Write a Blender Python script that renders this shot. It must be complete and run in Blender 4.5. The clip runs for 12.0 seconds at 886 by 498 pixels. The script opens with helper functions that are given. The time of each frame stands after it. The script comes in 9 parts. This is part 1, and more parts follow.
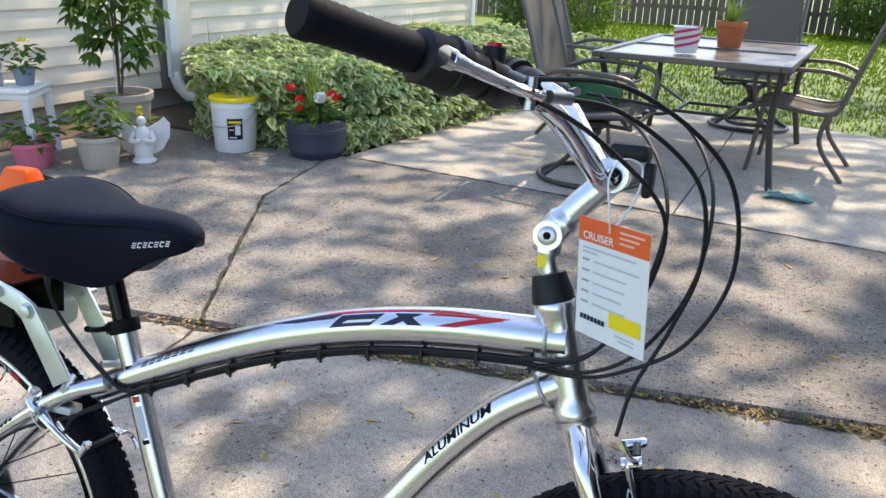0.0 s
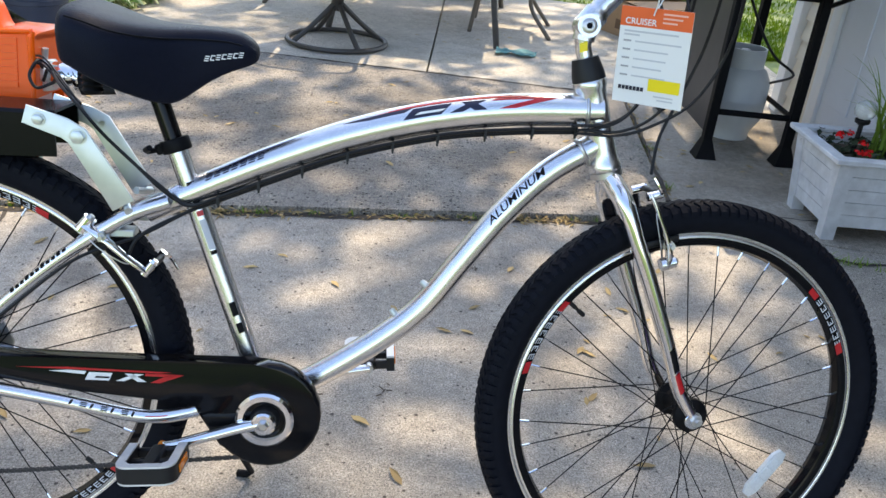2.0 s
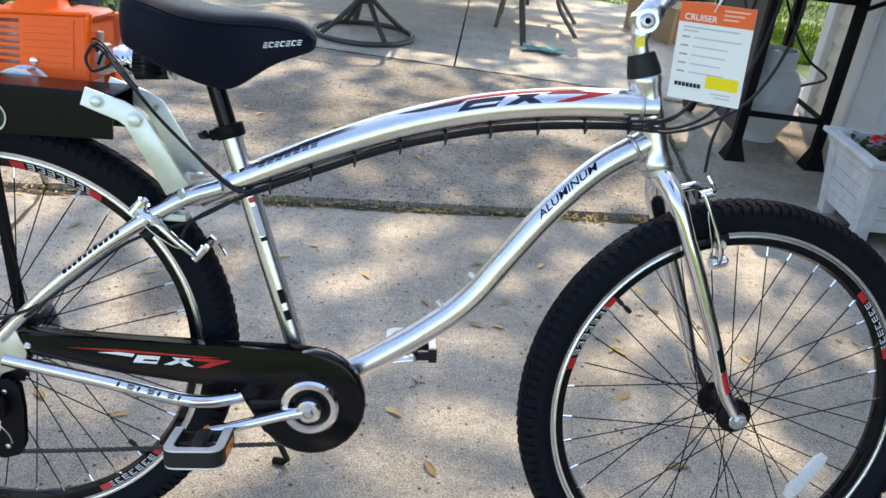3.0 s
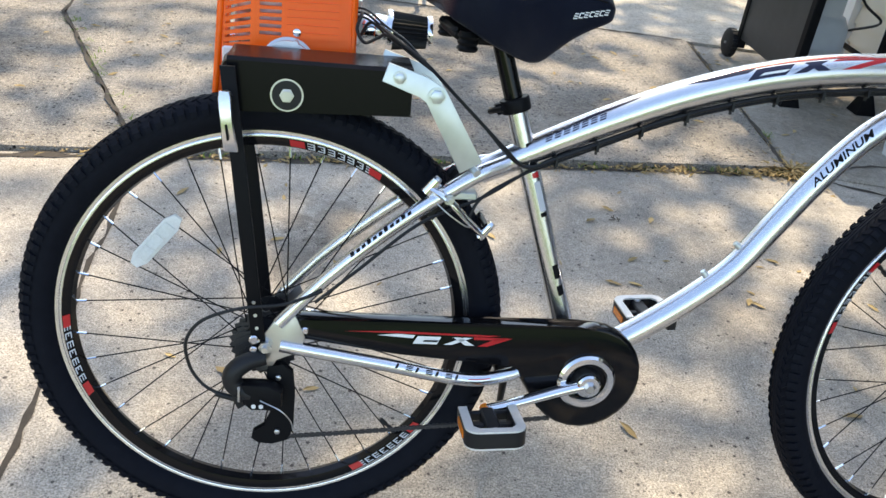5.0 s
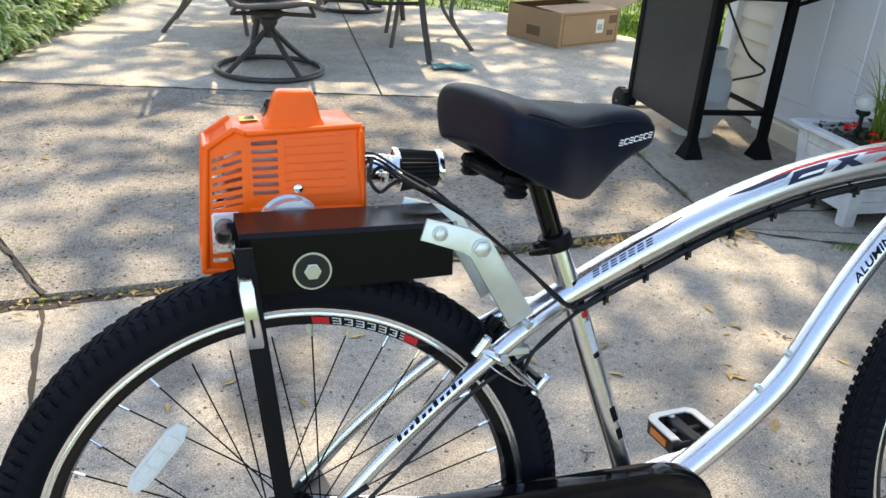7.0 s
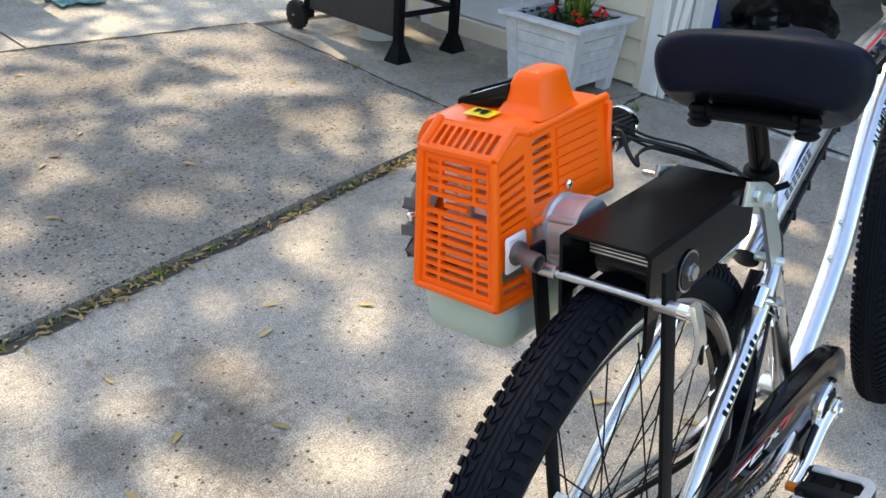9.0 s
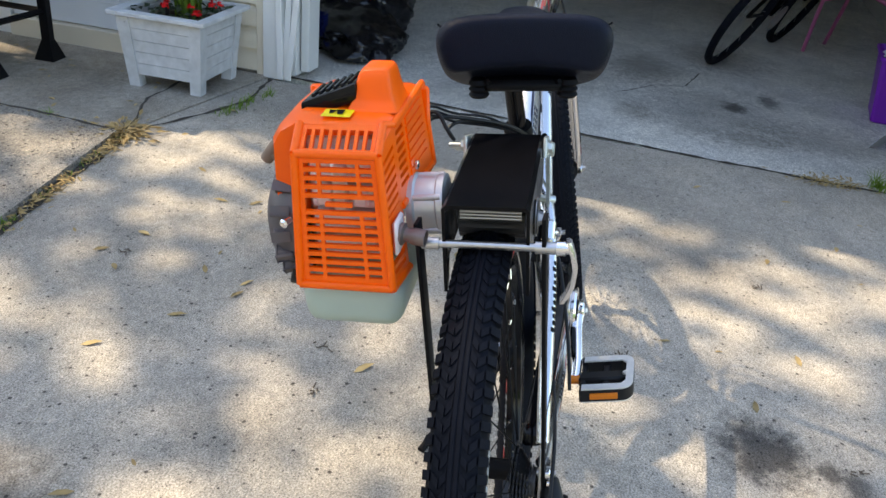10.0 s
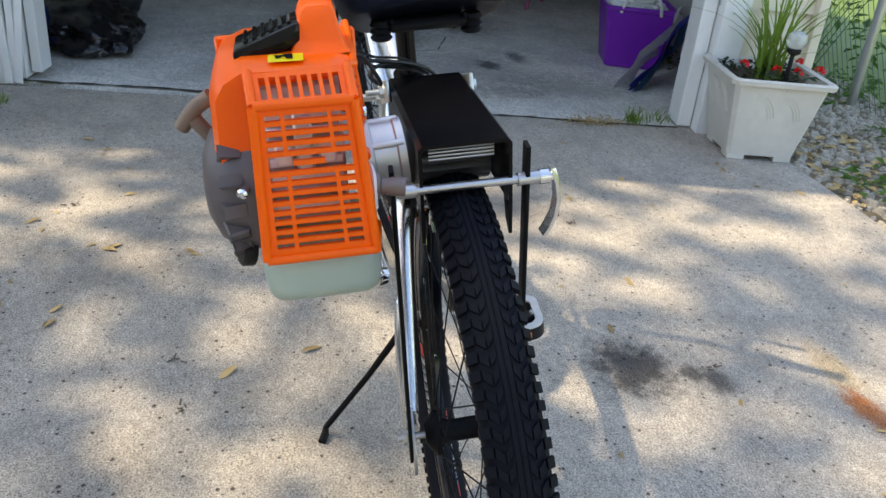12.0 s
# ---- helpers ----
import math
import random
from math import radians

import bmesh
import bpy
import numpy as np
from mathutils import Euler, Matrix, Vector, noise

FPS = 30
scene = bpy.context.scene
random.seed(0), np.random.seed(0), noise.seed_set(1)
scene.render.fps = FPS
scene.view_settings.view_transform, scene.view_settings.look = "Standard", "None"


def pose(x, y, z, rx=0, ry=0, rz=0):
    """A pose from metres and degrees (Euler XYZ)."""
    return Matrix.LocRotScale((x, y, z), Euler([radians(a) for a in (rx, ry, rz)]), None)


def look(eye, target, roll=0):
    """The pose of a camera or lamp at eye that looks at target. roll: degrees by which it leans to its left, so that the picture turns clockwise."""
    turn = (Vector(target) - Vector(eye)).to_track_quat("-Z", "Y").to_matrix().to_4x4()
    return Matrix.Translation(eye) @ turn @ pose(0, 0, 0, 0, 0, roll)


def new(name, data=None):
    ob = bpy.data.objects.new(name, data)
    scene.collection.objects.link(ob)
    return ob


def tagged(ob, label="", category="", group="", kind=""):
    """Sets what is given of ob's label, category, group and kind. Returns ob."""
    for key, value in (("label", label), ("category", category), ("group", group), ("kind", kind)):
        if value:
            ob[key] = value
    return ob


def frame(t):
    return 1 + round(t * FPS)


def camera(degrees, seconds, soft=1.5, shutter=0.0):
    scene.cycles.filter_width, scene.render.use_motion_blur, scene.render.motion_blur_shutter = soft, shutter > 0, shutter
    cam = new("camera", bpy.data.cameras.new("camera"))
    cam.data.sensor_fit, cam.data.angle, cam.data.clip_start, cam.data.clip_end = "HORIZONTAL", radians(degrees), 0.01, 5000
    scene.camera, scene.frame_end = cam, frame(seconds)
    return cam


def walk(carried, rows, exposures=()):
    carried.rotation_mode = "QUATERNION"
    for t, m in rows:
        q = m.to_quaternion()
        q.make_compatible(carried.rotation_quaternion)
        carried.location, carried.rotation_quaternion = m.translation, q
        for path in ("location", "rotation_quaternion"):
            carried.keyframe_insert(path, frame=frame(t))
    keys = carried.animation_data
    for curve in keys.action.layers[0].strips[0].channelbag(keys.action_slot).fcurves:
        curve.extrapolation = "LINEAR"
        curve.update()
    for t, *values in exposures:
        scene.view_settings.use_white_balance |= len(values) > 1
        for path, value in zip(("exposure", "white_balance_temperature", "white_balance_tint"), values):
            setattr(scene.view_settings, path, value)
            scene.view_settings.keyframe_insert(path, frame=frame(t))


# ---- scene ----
cam = camera(56.6, 12.0)
PATH = [
    (0, (1.163, -0.76, 1.268), (0.506, 1.005, 0.593), 2.1),
    (0.5, (1.024, -0.813, 1.265), (0.761, 1.055, 0.601), 2.3),
    (1, (0.821, -1.005, 1.247), (0.867, 0.848, 0.495), 1.5),
    (1.5, (0.718, -1.069, 1.204), (0.884, 0.731, 0.35), 3.8),
    (2, (0.677, -1.098, 1.181), (0.813, 0.694, 0.304), 5.7),
    (2.5, (0.672, -1.117, 1.168), (0.841, 0.672, 0.289), 7.3),
    (3, (0.62, -1.098, 1.169), (0.727, 0.69, 0.281), 6.8),
    (3.5, (0.501, -0.983, 1.145), (0.52, 0.794, 0.226), 5.3),
    (3.7, (0.454, -0.941, 1.145), (0.471, 0.832, 0.219), 5.4),
    (5.3, (0.074, -1.047, 1.149), (0.392, 0.657, 0.151), 7.5),
    (5.5, (0.069, -1.042, 1.171), (0.435, 0.657, 0.182), 7.2),
    (6, (0.073, -1.016, 1.218), (0.551, 0.727, 0.363), 5.2),
    (6.5, (0.059, -0.975, 1.218), (0.628, 0.756, 0.393), 5.2),
    (7, (-0.083, -0.805, 1.177), (0.448, 0.929, 0.335), 4.1),
    (7.2, (-0.156, -0.706, 1.171), (0.345, 1.032, 0.317), 3.6),
    (8.8, (-0.705, -0.342, 1.151), (0.496, 0.922, 0.172), 3.9),
    (9, (-0.69, -0.228, 1.154), (0.653, 0.889, 0.179), 4.2),
    (9.5, (-0.756, -0.091, 1.156), (0.843, 0.631, 0.196), 4.3),
    (10, (-0.888, 0.015, 1.167), (0.862, 0.278, 0.235), 6.1),
    (10.5, (-0.83, 0.098, 1.122), (0.94, 0.216, 0.197), 6.2),
    (11, (-0.737, 0.152, 1.084), (1.038, 0.135, 0.161), 6.3),
    (11.5, (-0.776, 0.205, 1.066), (0.993, 0.007, 0.154), 4.5),
    (12, (-0.843, 0.274, 1.068), (0.904, -0.092, 0.167), 5.7),
]
LIGHT = [(0, 1.65, 6850, 14), (1, 1.74, 7000, 14), (2.5, 1.82, 7100, 12), (3.7, 1.83, 7200, 11), (5.5, 1.86, 7250, 10), (6.5, 1.90, 7300, 10), (9, 1.90, 7250, 10), (11, 1.79, 7400, 10), (12, 1.74, 7300, 10)]   # seconds, stops, kelvin, tint
walk(cam, [(t, look(e, g, r)) for t, e, g, r in PATH], LIGHT)

# ---- world and sun ----
SUN_AZ, SUN_EL = 72.0, 55.0      # degrees from +x towards +y, and above the ground
world = bpy.data.worlds.new("sky")
scene.world = world
world.use_nodes = True
wn = world.node_tree
sky = wn.nodes.new("ShaderNodeTexSky")
sky.sky_type, sky.sun_disc = "NISHITA", False
sky.sun_elevation, sky.sun_rotation = radians(SUN_EL), radians(90 - SUN_AZ)
wn.links.new(sky.outputs[0], wn.nodes["Background"].inputs[0])
wn.nodes["Background"].inputs[1].default_value = 0.15
sun = new("sun", bpy.data.lights.new("sun", "SUN"))
sun.data.energy, sun.data.angle, sun.data.color = 2.0, radians(0.7), (1.0, 0.88, 0.69)
sun_dir = Vector((math.cos(radians(SUN_EL)) * math.cos(radians(SUN_AZ)), math.cos(radians(SUN_EL)) * math.sin(radians(SUN_AZ)), math.sin(radians(SUN_EL))))
sun.matrix_world = look(sun_dir * 30, (0, 0, 0))


CROWN_GAP = 0.14     # higher leaves more gaps in the shading crown


# ---- materials ----
def mat(name, color, rough=0.6, metal=0.0, var=0.15, scale=20.0, bump=0.0, bscale=120.0, coat=0.0, spec=0.5, trans=0.0, stain=0.0, stain_scale=2.0, rnd=0.0, sub=0.0):
    """Principled material with grain and stains at two scales, in object space."""
    m = bpy.data.materials.new(name)
    m.use_nodes = True
    nt = m.node_tree
    p = nt.nodes["Principled BSDF"]
    p.inputs["Roughness"].default_value = rough
    p.inputs["Metallic"].default_value = metal
    p.inputs["Coat Weight"].default_value = coat
    p.inputs["Specular IOR Level"].default_value = spec
    p.inputs["Transmission Weight"].default_value = trans
    geo = nt.nodes.new("ShaderNodeNewGeometry")
    n1 = nt.nodes.new("ShaderNodeTexNoise")
    n1.inputs["Scale"].default_value, n1.inputs["Detail"].default_value = scale, 4.0
    nt.links.new(geo.outputs["Position"], n1.inputs["Vector"])
    n2 = nt.nodes.new("ShaderNodeTexNoise")
    n2.inputs["Scale"].default_value, n2.inputs["Detail"].default_value = stain_scale, 5.0
    nt.links.new(geo.outputs["Position"], n2.inputs["Vector"])
    val = nt.nodes.new("ShaderNodeMath")
    val.operation = "MULTIPLY_ADD"
    nt.links.new(n1.outputs["Fac"], val.inputs[0])
    val.inputs[1].default_value, val.inputs[2].default_value = 2 * var, 1 - var
    val2 = nt.nodes.new("ShaderNodeMath")
    val2.operation = "MULTIPLY_ADD"
    nt.links.new(n2.outputs["Fac"], val2.inputs[0])
    val2.inputs[1].default_value, val2.inputs[2].default_value = 2 * stain, 1 - stain
    mul = nt.nodes.new("ShaderNodeMath")
    mul.operation = "MULTIPLY"
    nt.links.new(val.outputs[0], mul.inputs[0])
    nt.links.new(val2.outputs[0], mul.inputs[1])
    last = mul
    if rnd:
        oi = nt.nodes.new("ShaderNodeObjectInfo")
        v3 = nt.nodes.new("ShaderNodeMath")
        v3.operation = "MULTIPLY_ADD"
        nt.links.new(oi.outputs["Random"], v3.inputs[0])
        v3.inputs[1].default_value, v3.inputs[2].default_value = 2 * rnd, 1 - rnd
        last = nt.nodes.new("ShaderNodeMath")
        last.operation = "MULTIPLY"
        nt.links.new(mul.outputs[0], last.inputs[0])
        nt.links.new(v3.outputs[0], last.inputs[1])
    mix = nt.nodes.new("ShaderNodeVectorMath")
    mix.operation = "SCALE"
    mix.inputs[0].default_value = color
    nt.links.new(last.outputs[0], mix.inputs["Scale"])
    nt.links.new(mix.outputs[0], p.inputs["Base Color"])
    if bump:
        n3 = nt.nodes.new("ShaderNodeTexNoise")
        n3.inputs["Scale"].default_value, n3.inputs["Detail"].default_value = bscale, 3.0
        nt.links.new(geo.outputs["Position"], n3.inputs["Vector"])
        b = nt.nodes.new("ShaderNodeBump")
        b.inputs["Strength"].default_value, b.inputs["Distance"].default_value = bump, 0.004
        nt.links.new(n3.outputs["Fac"], b.inputs["Height"])
        nt.links.new(b.outputs[0], p.inputs["Normal"])
    return m


def foliage(name, color, thin=0.4, var=0.35, scale=9.0):
    """Leaves that let some light through."""
    m = mat(name, color, 0.55, var=var, scale=scale, stain=0.15, spec=0.25)
    nt = m.node_tree
    p = nt.nodes["Principled BSDF"]
    tr = nt.nodes.new("ShaderNodeBsdfTranslucent")
    nt.links.new(p.inputs["Base Color"].links[0].from_socket, tr.inputs[0])
    mx = nt.nodes.new("ShaderNodeMixShader")
    mx.inputs[0].default_value = thin
    nt.links.new(p.outputs[0], mx.inputs[1])
    nt.links.new(tr.outputs[0], mx.inputs[2])
    nt.links.new(mx.outputs[0], nt.nodes["Material Output"].inputs[0])
    return m


def concrete(name, base, dark, pebble=0.5, spots=(), speck=1.0):
    """Weathered concrete: cloudy tone, fine grain, dark and pale specks, exposed pebbles; spots are soaked-in stains (x, y, rx, ry, strength, colour)."""
    m = bpy.data.materials.new(name)
    m.use_nodes = True
    nt = m.node_tree
    p = nt.nodes["Principled BSDF"]
    p.inputs["Roughness"].default_value, p.inputs["Specular IOR Level"].default_value = 0.88, 0.3
    pos = nt.nodes.new("ShaderNodeNewGeometry").outputs["Position"]

    def math_node(op, a, b_=None, c=None):
        n = nt.nodes.new("ShaderNodeMath")
        n.operation = op
        for i, v in enumerate((a, b_, c)):
            if v is None:
                continue
            if isinstance(v, (int, float)):
                n.inputs[i].default_value = v
            else:
                nt.links.new(v, n.inputs[i])
        return n.outputs[0]

    def mix(fac, a, b_, how="MULTIPLY"):
        n = nt.nodes.new("ShaderNodeMix")
        n.data_type, n.blend_type = "RGBA", how
        for i, v in ((0, fac), (6, a), (7, b_)):
            if isinstance(v, (int, float)):
                n.inputs[i].default_value = v
            elif isinstance(v, tuple):
                n.inputs[i].default_value = (*v, 1)
            else:
                nt.links.new(v, n.inputs[i])
        return n.outputs[2]

    def cloud(scale, detail, rough):
        n = nt.nodes.new("ShaderNodeTexNoise")
        n.inputs["Scale"].default_value, n.inputs["Detail"].default_value, n.inputs["Roughness"].default_value = scale, detail, rough
        nt.links.new(pos, n.inputs["Vector"])
        return n.outputs["Fac"]

    def span(v, lo, hi, to_lo, to_hi):
        n = nt.nodes.new("ShaderNodeMapRange")
        nt.links.new(v, n.inputs["Value"])
        for key, val in (("From Min", lo), ("From Max", hi), ("To Min", to_lo), ("To Max", to_hi)):
            n.inputs[key].default_value = val
        return n.outputs[0]

    def cells(scale):
        n = nt.nodes.new("ShaderNodeTexVoronoi")
        n.inputs["Scale"].default_value = scale
        nt.links.new(pos, n.inputs["Vector"])
        sep = nt.nodes.new("ShaderNodeSeparateColor")
        nt.links.new(n.outputs["Color"], sep.inputs[0])
        return n.outputs["Distance"], sep.outputs[0], sep.outputs[1]

    def specks(scale, size, share, high=False):
        """Soft-edged grains in a share of the cells, each of its own size."""
        d, pick, vary = cells(scale)
        edge_ = math_node("MULTIPLY", span(vary, 0, 1, 0.55, 1.25), size)
        inside = span(math_node("DIVIDE", d, edge_), 0.75, 1.1, 1.0, 0.0)
        return math_node("MULTIPLY", inside, math_node("GREATER_THAN", pick, 1 - share) if high else math_node("LESS_THAN", pick, share))

    tone = math_node("MULTIPLY", span(cloud(1.2, 6, 0.6), 0.3, 0.7, 0.80, 1.20), span(cloud(7.0, 5, 0.65), 0.3, 0.7, 0.86, 1.14))
    tone = math_node("MULTIPLY", tone, span(cloud(42.0, 4, 0.7), 0.3, 0.7, 0.80, 1.20))
    grain = cloud(230.0, 4, 0.8)
    tone = math_node("MULTIPLY", tone, span(grain, 0.34, 0.66, 0.36, 1.64))
    worn = span(cloud(5.0, 5, 0.7), 0.42, 0.58, 0.40, 1.0)       # where the skin has worn off
    tint = mix(span(cloud(2.3, 4, 0.6), 0.35, 0.65, 0.0, 1.0), (1.0, 0.985, 0.97), (1.03, 1.0, 0.95), "MIX")
    col = mix(1.0, base, tint)
    sc_ = nt.nodes.new("ShaderNodeVectorMath")
    sc_.operation = "SCALE"
    nt.links.new(col, sc_.inputs[0])
    nt.links.new(tone, sc_.inputs["Scale"])
    col = sc_.outputs[0]
    # exposed pebbles, each with its own tone
    d, pick, vary = cells(78.0)
    ramp = nt.nodes.new("ShaderNodeValToRGB")
    els = ramp.color_ramp.elements
    els[0].position, els[0].color = 0.0, (*dark, 1)
    els[1].position, els[1].color = 1.0, (1.55, 1.46, 1.33, 1)
    els.new(0.22).color = (0.62, 0.62, 0.64, 1)
    els.new(0.5).color = (0.98, 0.98, 0.98, 1)
    els.new(0.8).color = (1.16, 1.13, 1.08, 1)
    nt.links.new(pick, ramp.inputs[0])
    stones_in = math_node("MULTIPLY", span(d, 0.34, 0.52, 1.0, 0.0), span(cloud(4.5, 3, 0.6), 0.40, 0.56, 0.35, 1.0))
    col = mix(math_node("MULTIPLY", stones_in, pebble), col, ramp.outputs[0])
    # dark and pale grains
    fine = specks(270.0, 0.42, 0.36)
    big = specks(78.0, 0.30, 0.09)
    col = mix(math_node("MULTIPLY", math_node("MULTIPLY", fine, worn), 0.90 * speck), col, (0.30, 0.30, 0.32))
    col = mix(math_node("MULTIPLY", big, 0.92 * speck), col, (0.20, 0.19, 0.20))
    col = mix(math_node("MULTIPLY", specks(210.0, 0.38, 0.16, True), 0.65 * speck), col, (1.5, 1.46, 1.38))
    for x, y, rx, ry, k, stain in spots:
        sub = nt.nodes.new("ShaderNodeVectorMath")
        sub.operation = "SUBTRACT"
        nt.links.new(pos, sub.inputs[0])
        sub.inputs[1].default_value = (x, y, 0)
        sc = nt.nodes.new("ShaderNodeVectorMath")
        sc.operation = "MULTIPLY"
        nt.links.new(sub.outputs[0], sc.inputs[0])
        sc.inputs[1].default_value = (1 / rx, 1 / ry, 0)
        ln = nt.nodes.new("ShaderNodeVectorMath")
        ln.operation = "LENGTH"
        nt.links.new(sc.outputs[0], ln.inputs[0])
        d = math_node("MULTIPLY_ADD", cloud(22, 6, 0.75), 2.0, math_node("SUBTRACT", ln.outputs["Value"], 1.0))
        mr = nt.nodes.new("ShaderNodeMapRange")
        mr.interpolation_type = "SMOOTHSTEP"
        nt.links.new(d, mr.inputs["Value"])
        for key, v in (("From Min", 0.35), ("From Max", 1.25), ("To Min", k), ("To Max", 0.0)):
            mr.inputs[key].default_value = v
        col = mix(mr.outputs[0], col, stain)
    nt.links.new(col, p.inputs["Base Color"])
    # relief: grain, pits where the dark grains sit, proud pebbles
    h = math_node("SUBTRACT", math_node("MULTIPLY_ADD", stones_in, 0.9 * pebble, grain), math_node("MULTIPLY", big, 0.8))
    b = nt.nodes.new("ShaderNodeBump")
    b.inputs["Strength"].default_value, b.inputs["Distance"].default_value = 0.7, 0.003 + 0.003 * pebble
    nt.links.new(h, b.inputs["Height"])
    nt.links.new(b.outputs[0], p.inputs["Normal"])
    return m


OIL, DAMP, RUST, OCHRE = (0.22, 0.22, 0.23), (0.52, 0.50, 0.48), (0.85, 0.36, 0.16), (0.85, 0.72, 0.50)
STAINS = [(0.63, -0.51, 0.13, 0.11, 1.0, OIL), (0.60, -0.65, 0.04, 0.035, 0.9, OIL), (0.57, -0.70, 0.05, 0.04, 0.9, OIL), (0.45, -1.0, 0.09, 0.045, 1.0, RUST), (0.60, -1.02, 0.13, 0.05, 0.7, OCHRE),
          (0.10, 1.03, 0.10, 0.22, 0.8, DAMP), (-0.01, 0.84, 0.11, 0.20, 0.8, DAMP), (-0.20, 1.0, 0.09, 0.10, 0.7, DAMP), (-0.03, 1.05, 0.05, 0.07, 0.6, DAMP), (0.36, 0.62, 0.16, 0.12, 0.35, DAMP), (1.1, 0.7, 0.25, 0.2, 0.3, DAMP), (1.5, -0.4, 0.3, 0.22, 0.3, DAMP)]
M = {}
M["concrete"] = concrete("concrete", (0.40, 0.370, 0.326), (0.35, 0.34, 0.34), 0.30, STAINS)
M["concrete_rough"] = concrete("concrete_rough", (0.30, 0.279, 0.250), (0.12, 0.115, 0.115), 1.0, [(0.1, 2.5, 0.55, 0.4, 0.55, DAMP), (0.9, 2.9, 0.5, 0.35, 0.5, DAMP), (1.2, 2.1, 0.4, 0.3, 0.5, DAMP), (-0.5, 3.3, 0.5, 0.3, 0.5, DAMP), (-1.4, 2.2, 0.5, 0.5, 0.5, DAMP), (0.4, 1.9, 0.4, 0.25, 0.4, DAMP)], 1.5)
M["concrete_patio"] = concrete("concrete_patio", (0.45, 0.42, 0.365), (0.5, 0.48, 0.45), 0.2, (), 0.5)
M["concrete_strip"] = concrete("concrete_strip", (0.36, 0.33, 0.285), (0.5, 0.48, 0.45), 0.1, [(2.2, 2.2, 0.35, 0.3, 0.6, (0.62, 0.56, 0.50)), (2.5, 2.8, 0.3, 0.4, 0.6, DAMP), (2.0, 1.75, 0.2, 0.1, 0.5, DAMP), (2.45, 1.7, 0.2, 0.15, 0.6, (0.62, 0.56, 0.50))], 0.35)
M["concrete_garage"] = concrete("concrete_garage", (0.64, 0.63, 0.60), (0.6, 0.58, 0.55), 0.05, [(3.2, -0.6, 0.5, 0.4, 0.6, (0.5, 0.49, 0.48)), (3.6, 0.3, 0.6, 0.5, 0.6, (0.55, 0.54, 0.52)), (2.9, 0.5, 0.3, 0.4, 0.5, (0.6, 0.58, 0.56)), (3.0, -1.1, 0.25, 0.3, 0.6, (0.5, 0.48, 0.46)), (3.35, -0.75, 0.10, 0.07, 0.9, OIL), (3.55, -0.95, 0.14, 0.06, 0.8, OIL), (3.05, -0.25, 0.16, 0.10, 0.7, DAMP), (3.9, -0.3, 0.35, 0.2, 0.8, DAMP), (4.4, -0.8, 0.4, 0.3, 0.8, DAMP), (2.85, -0.75, 0.12, 0.2, 0.6, DAMP)], 0.15)
M["grass"] = mat("grass", (0.105, 0.165, 0.008), 0.7, var=0.35, scale=60, stain=0.3, stain_scale=1.5, rnd=0.0)
M["soil"] = mat("soil", (0.10, 0.075, 0.05), 0.95, var=0.4, scale=40, bump=0.8, bscale=60)
M["gravel"] = mat("gravel", (0.17, 0.13, 0.08), 0.9, var=0.3, scale=60, stain=0.2)
M["siding"] = mat("siding", (0.76, 0.68, 0.54), 0.45, var=0.04, scale=8, stain=0.06, stain_scale=3)
M["white_paint"] = mat("white_paint", (0.78, 0.78, 0.76), 0.4, var=0.05, scale=14, stain=0.08)
M["grey_door"] = mat("grey_door", (0.72, 0.75, 0.79), 0.45, var=0.04, scale=9, stain=0.05)
M["polished"] = mat("polished", (0.72, 0.72, 0.73), 0.27, 1.0, var=0.06, scale=40, bump=0.03, bscale=500, stain=0.05, stain_scale=9)
M["chrome"] = mat("chrome", (0.80, 0.80, 0.81), 0.09, 1.0, var=0.02)
M["steel"] = mat("steel", (0.55, 0.55, 0.56), 0.35, 1.0, var=0.08, scale=60)
M["zinc"] = mat("zinc", (0.60, 0.64, 0.635), 0.40, 0.85, var=0.12, scale=30, stain=0.15, stain_scale=15)
M["tyre"] = mat("tyre", (0.007, 0.008, 0.012), 0.62, var=0.25, scale=60, bump=0.2, spec=0.06)
M["black_paint"] = mat("black_paint", (0.006, 0.006, 0.007), 0.5, var=0.1, scale=40, spec=0.10)
M["channel_paint"] = mat("channel_paint", (0.003, 0.003, 0.004), 0.26, var=0.1, scale=40, spec=0.14, bump=0.02, bscale=300)
M["black_gloss"] = mat("black_gloss", (0.005, 0.005, 0.006), 0.10, var=0.1, coat=0.05, spec=0.18)
M["black_plastic"] = mat("black_plastic", (0.010, 0.010, 0.011), 0.48, var=0.15, scale=80, spec=0.3)
M["rubber_grip"] = mat("rubber_grip", (0.007, 0.008, 0.012), 0.6, var=0.2, scale=200, bump=0.15, bscale=900, spec=0.12)
M["vinyl"] = mat("vinyl", (0.007, 0.009, 0.018), 0.40, var=0.15, scale=150, bump=0.25, bscale=700, spec=0.08)
M["orange"] = mat("orange", (1.0, 0.122, 0.002), 0.33, var=0.04, scale=30, spec=0.3)
M["tank"] = mat("tank", (0.52, 0.62, 0.53), 0.35, var=0.06, scale=20, spec=0.5, trans=0.25)
M["grey_plastic"] = mat("grey_plastic", (0.10, 0.085, 0.09), 0.5, var=0.1, scale=60)
M["navy"] = mat("navy", (0.008, 0.010, 0.035), 0.3, var=0.05)
M["red"] = mat("red", (0.48, 0.01, 0.015), 0.3, var=0.05)
M["white"] = mat("white", (0.78, 0.78, 0.77), 0.4, var=0.03)
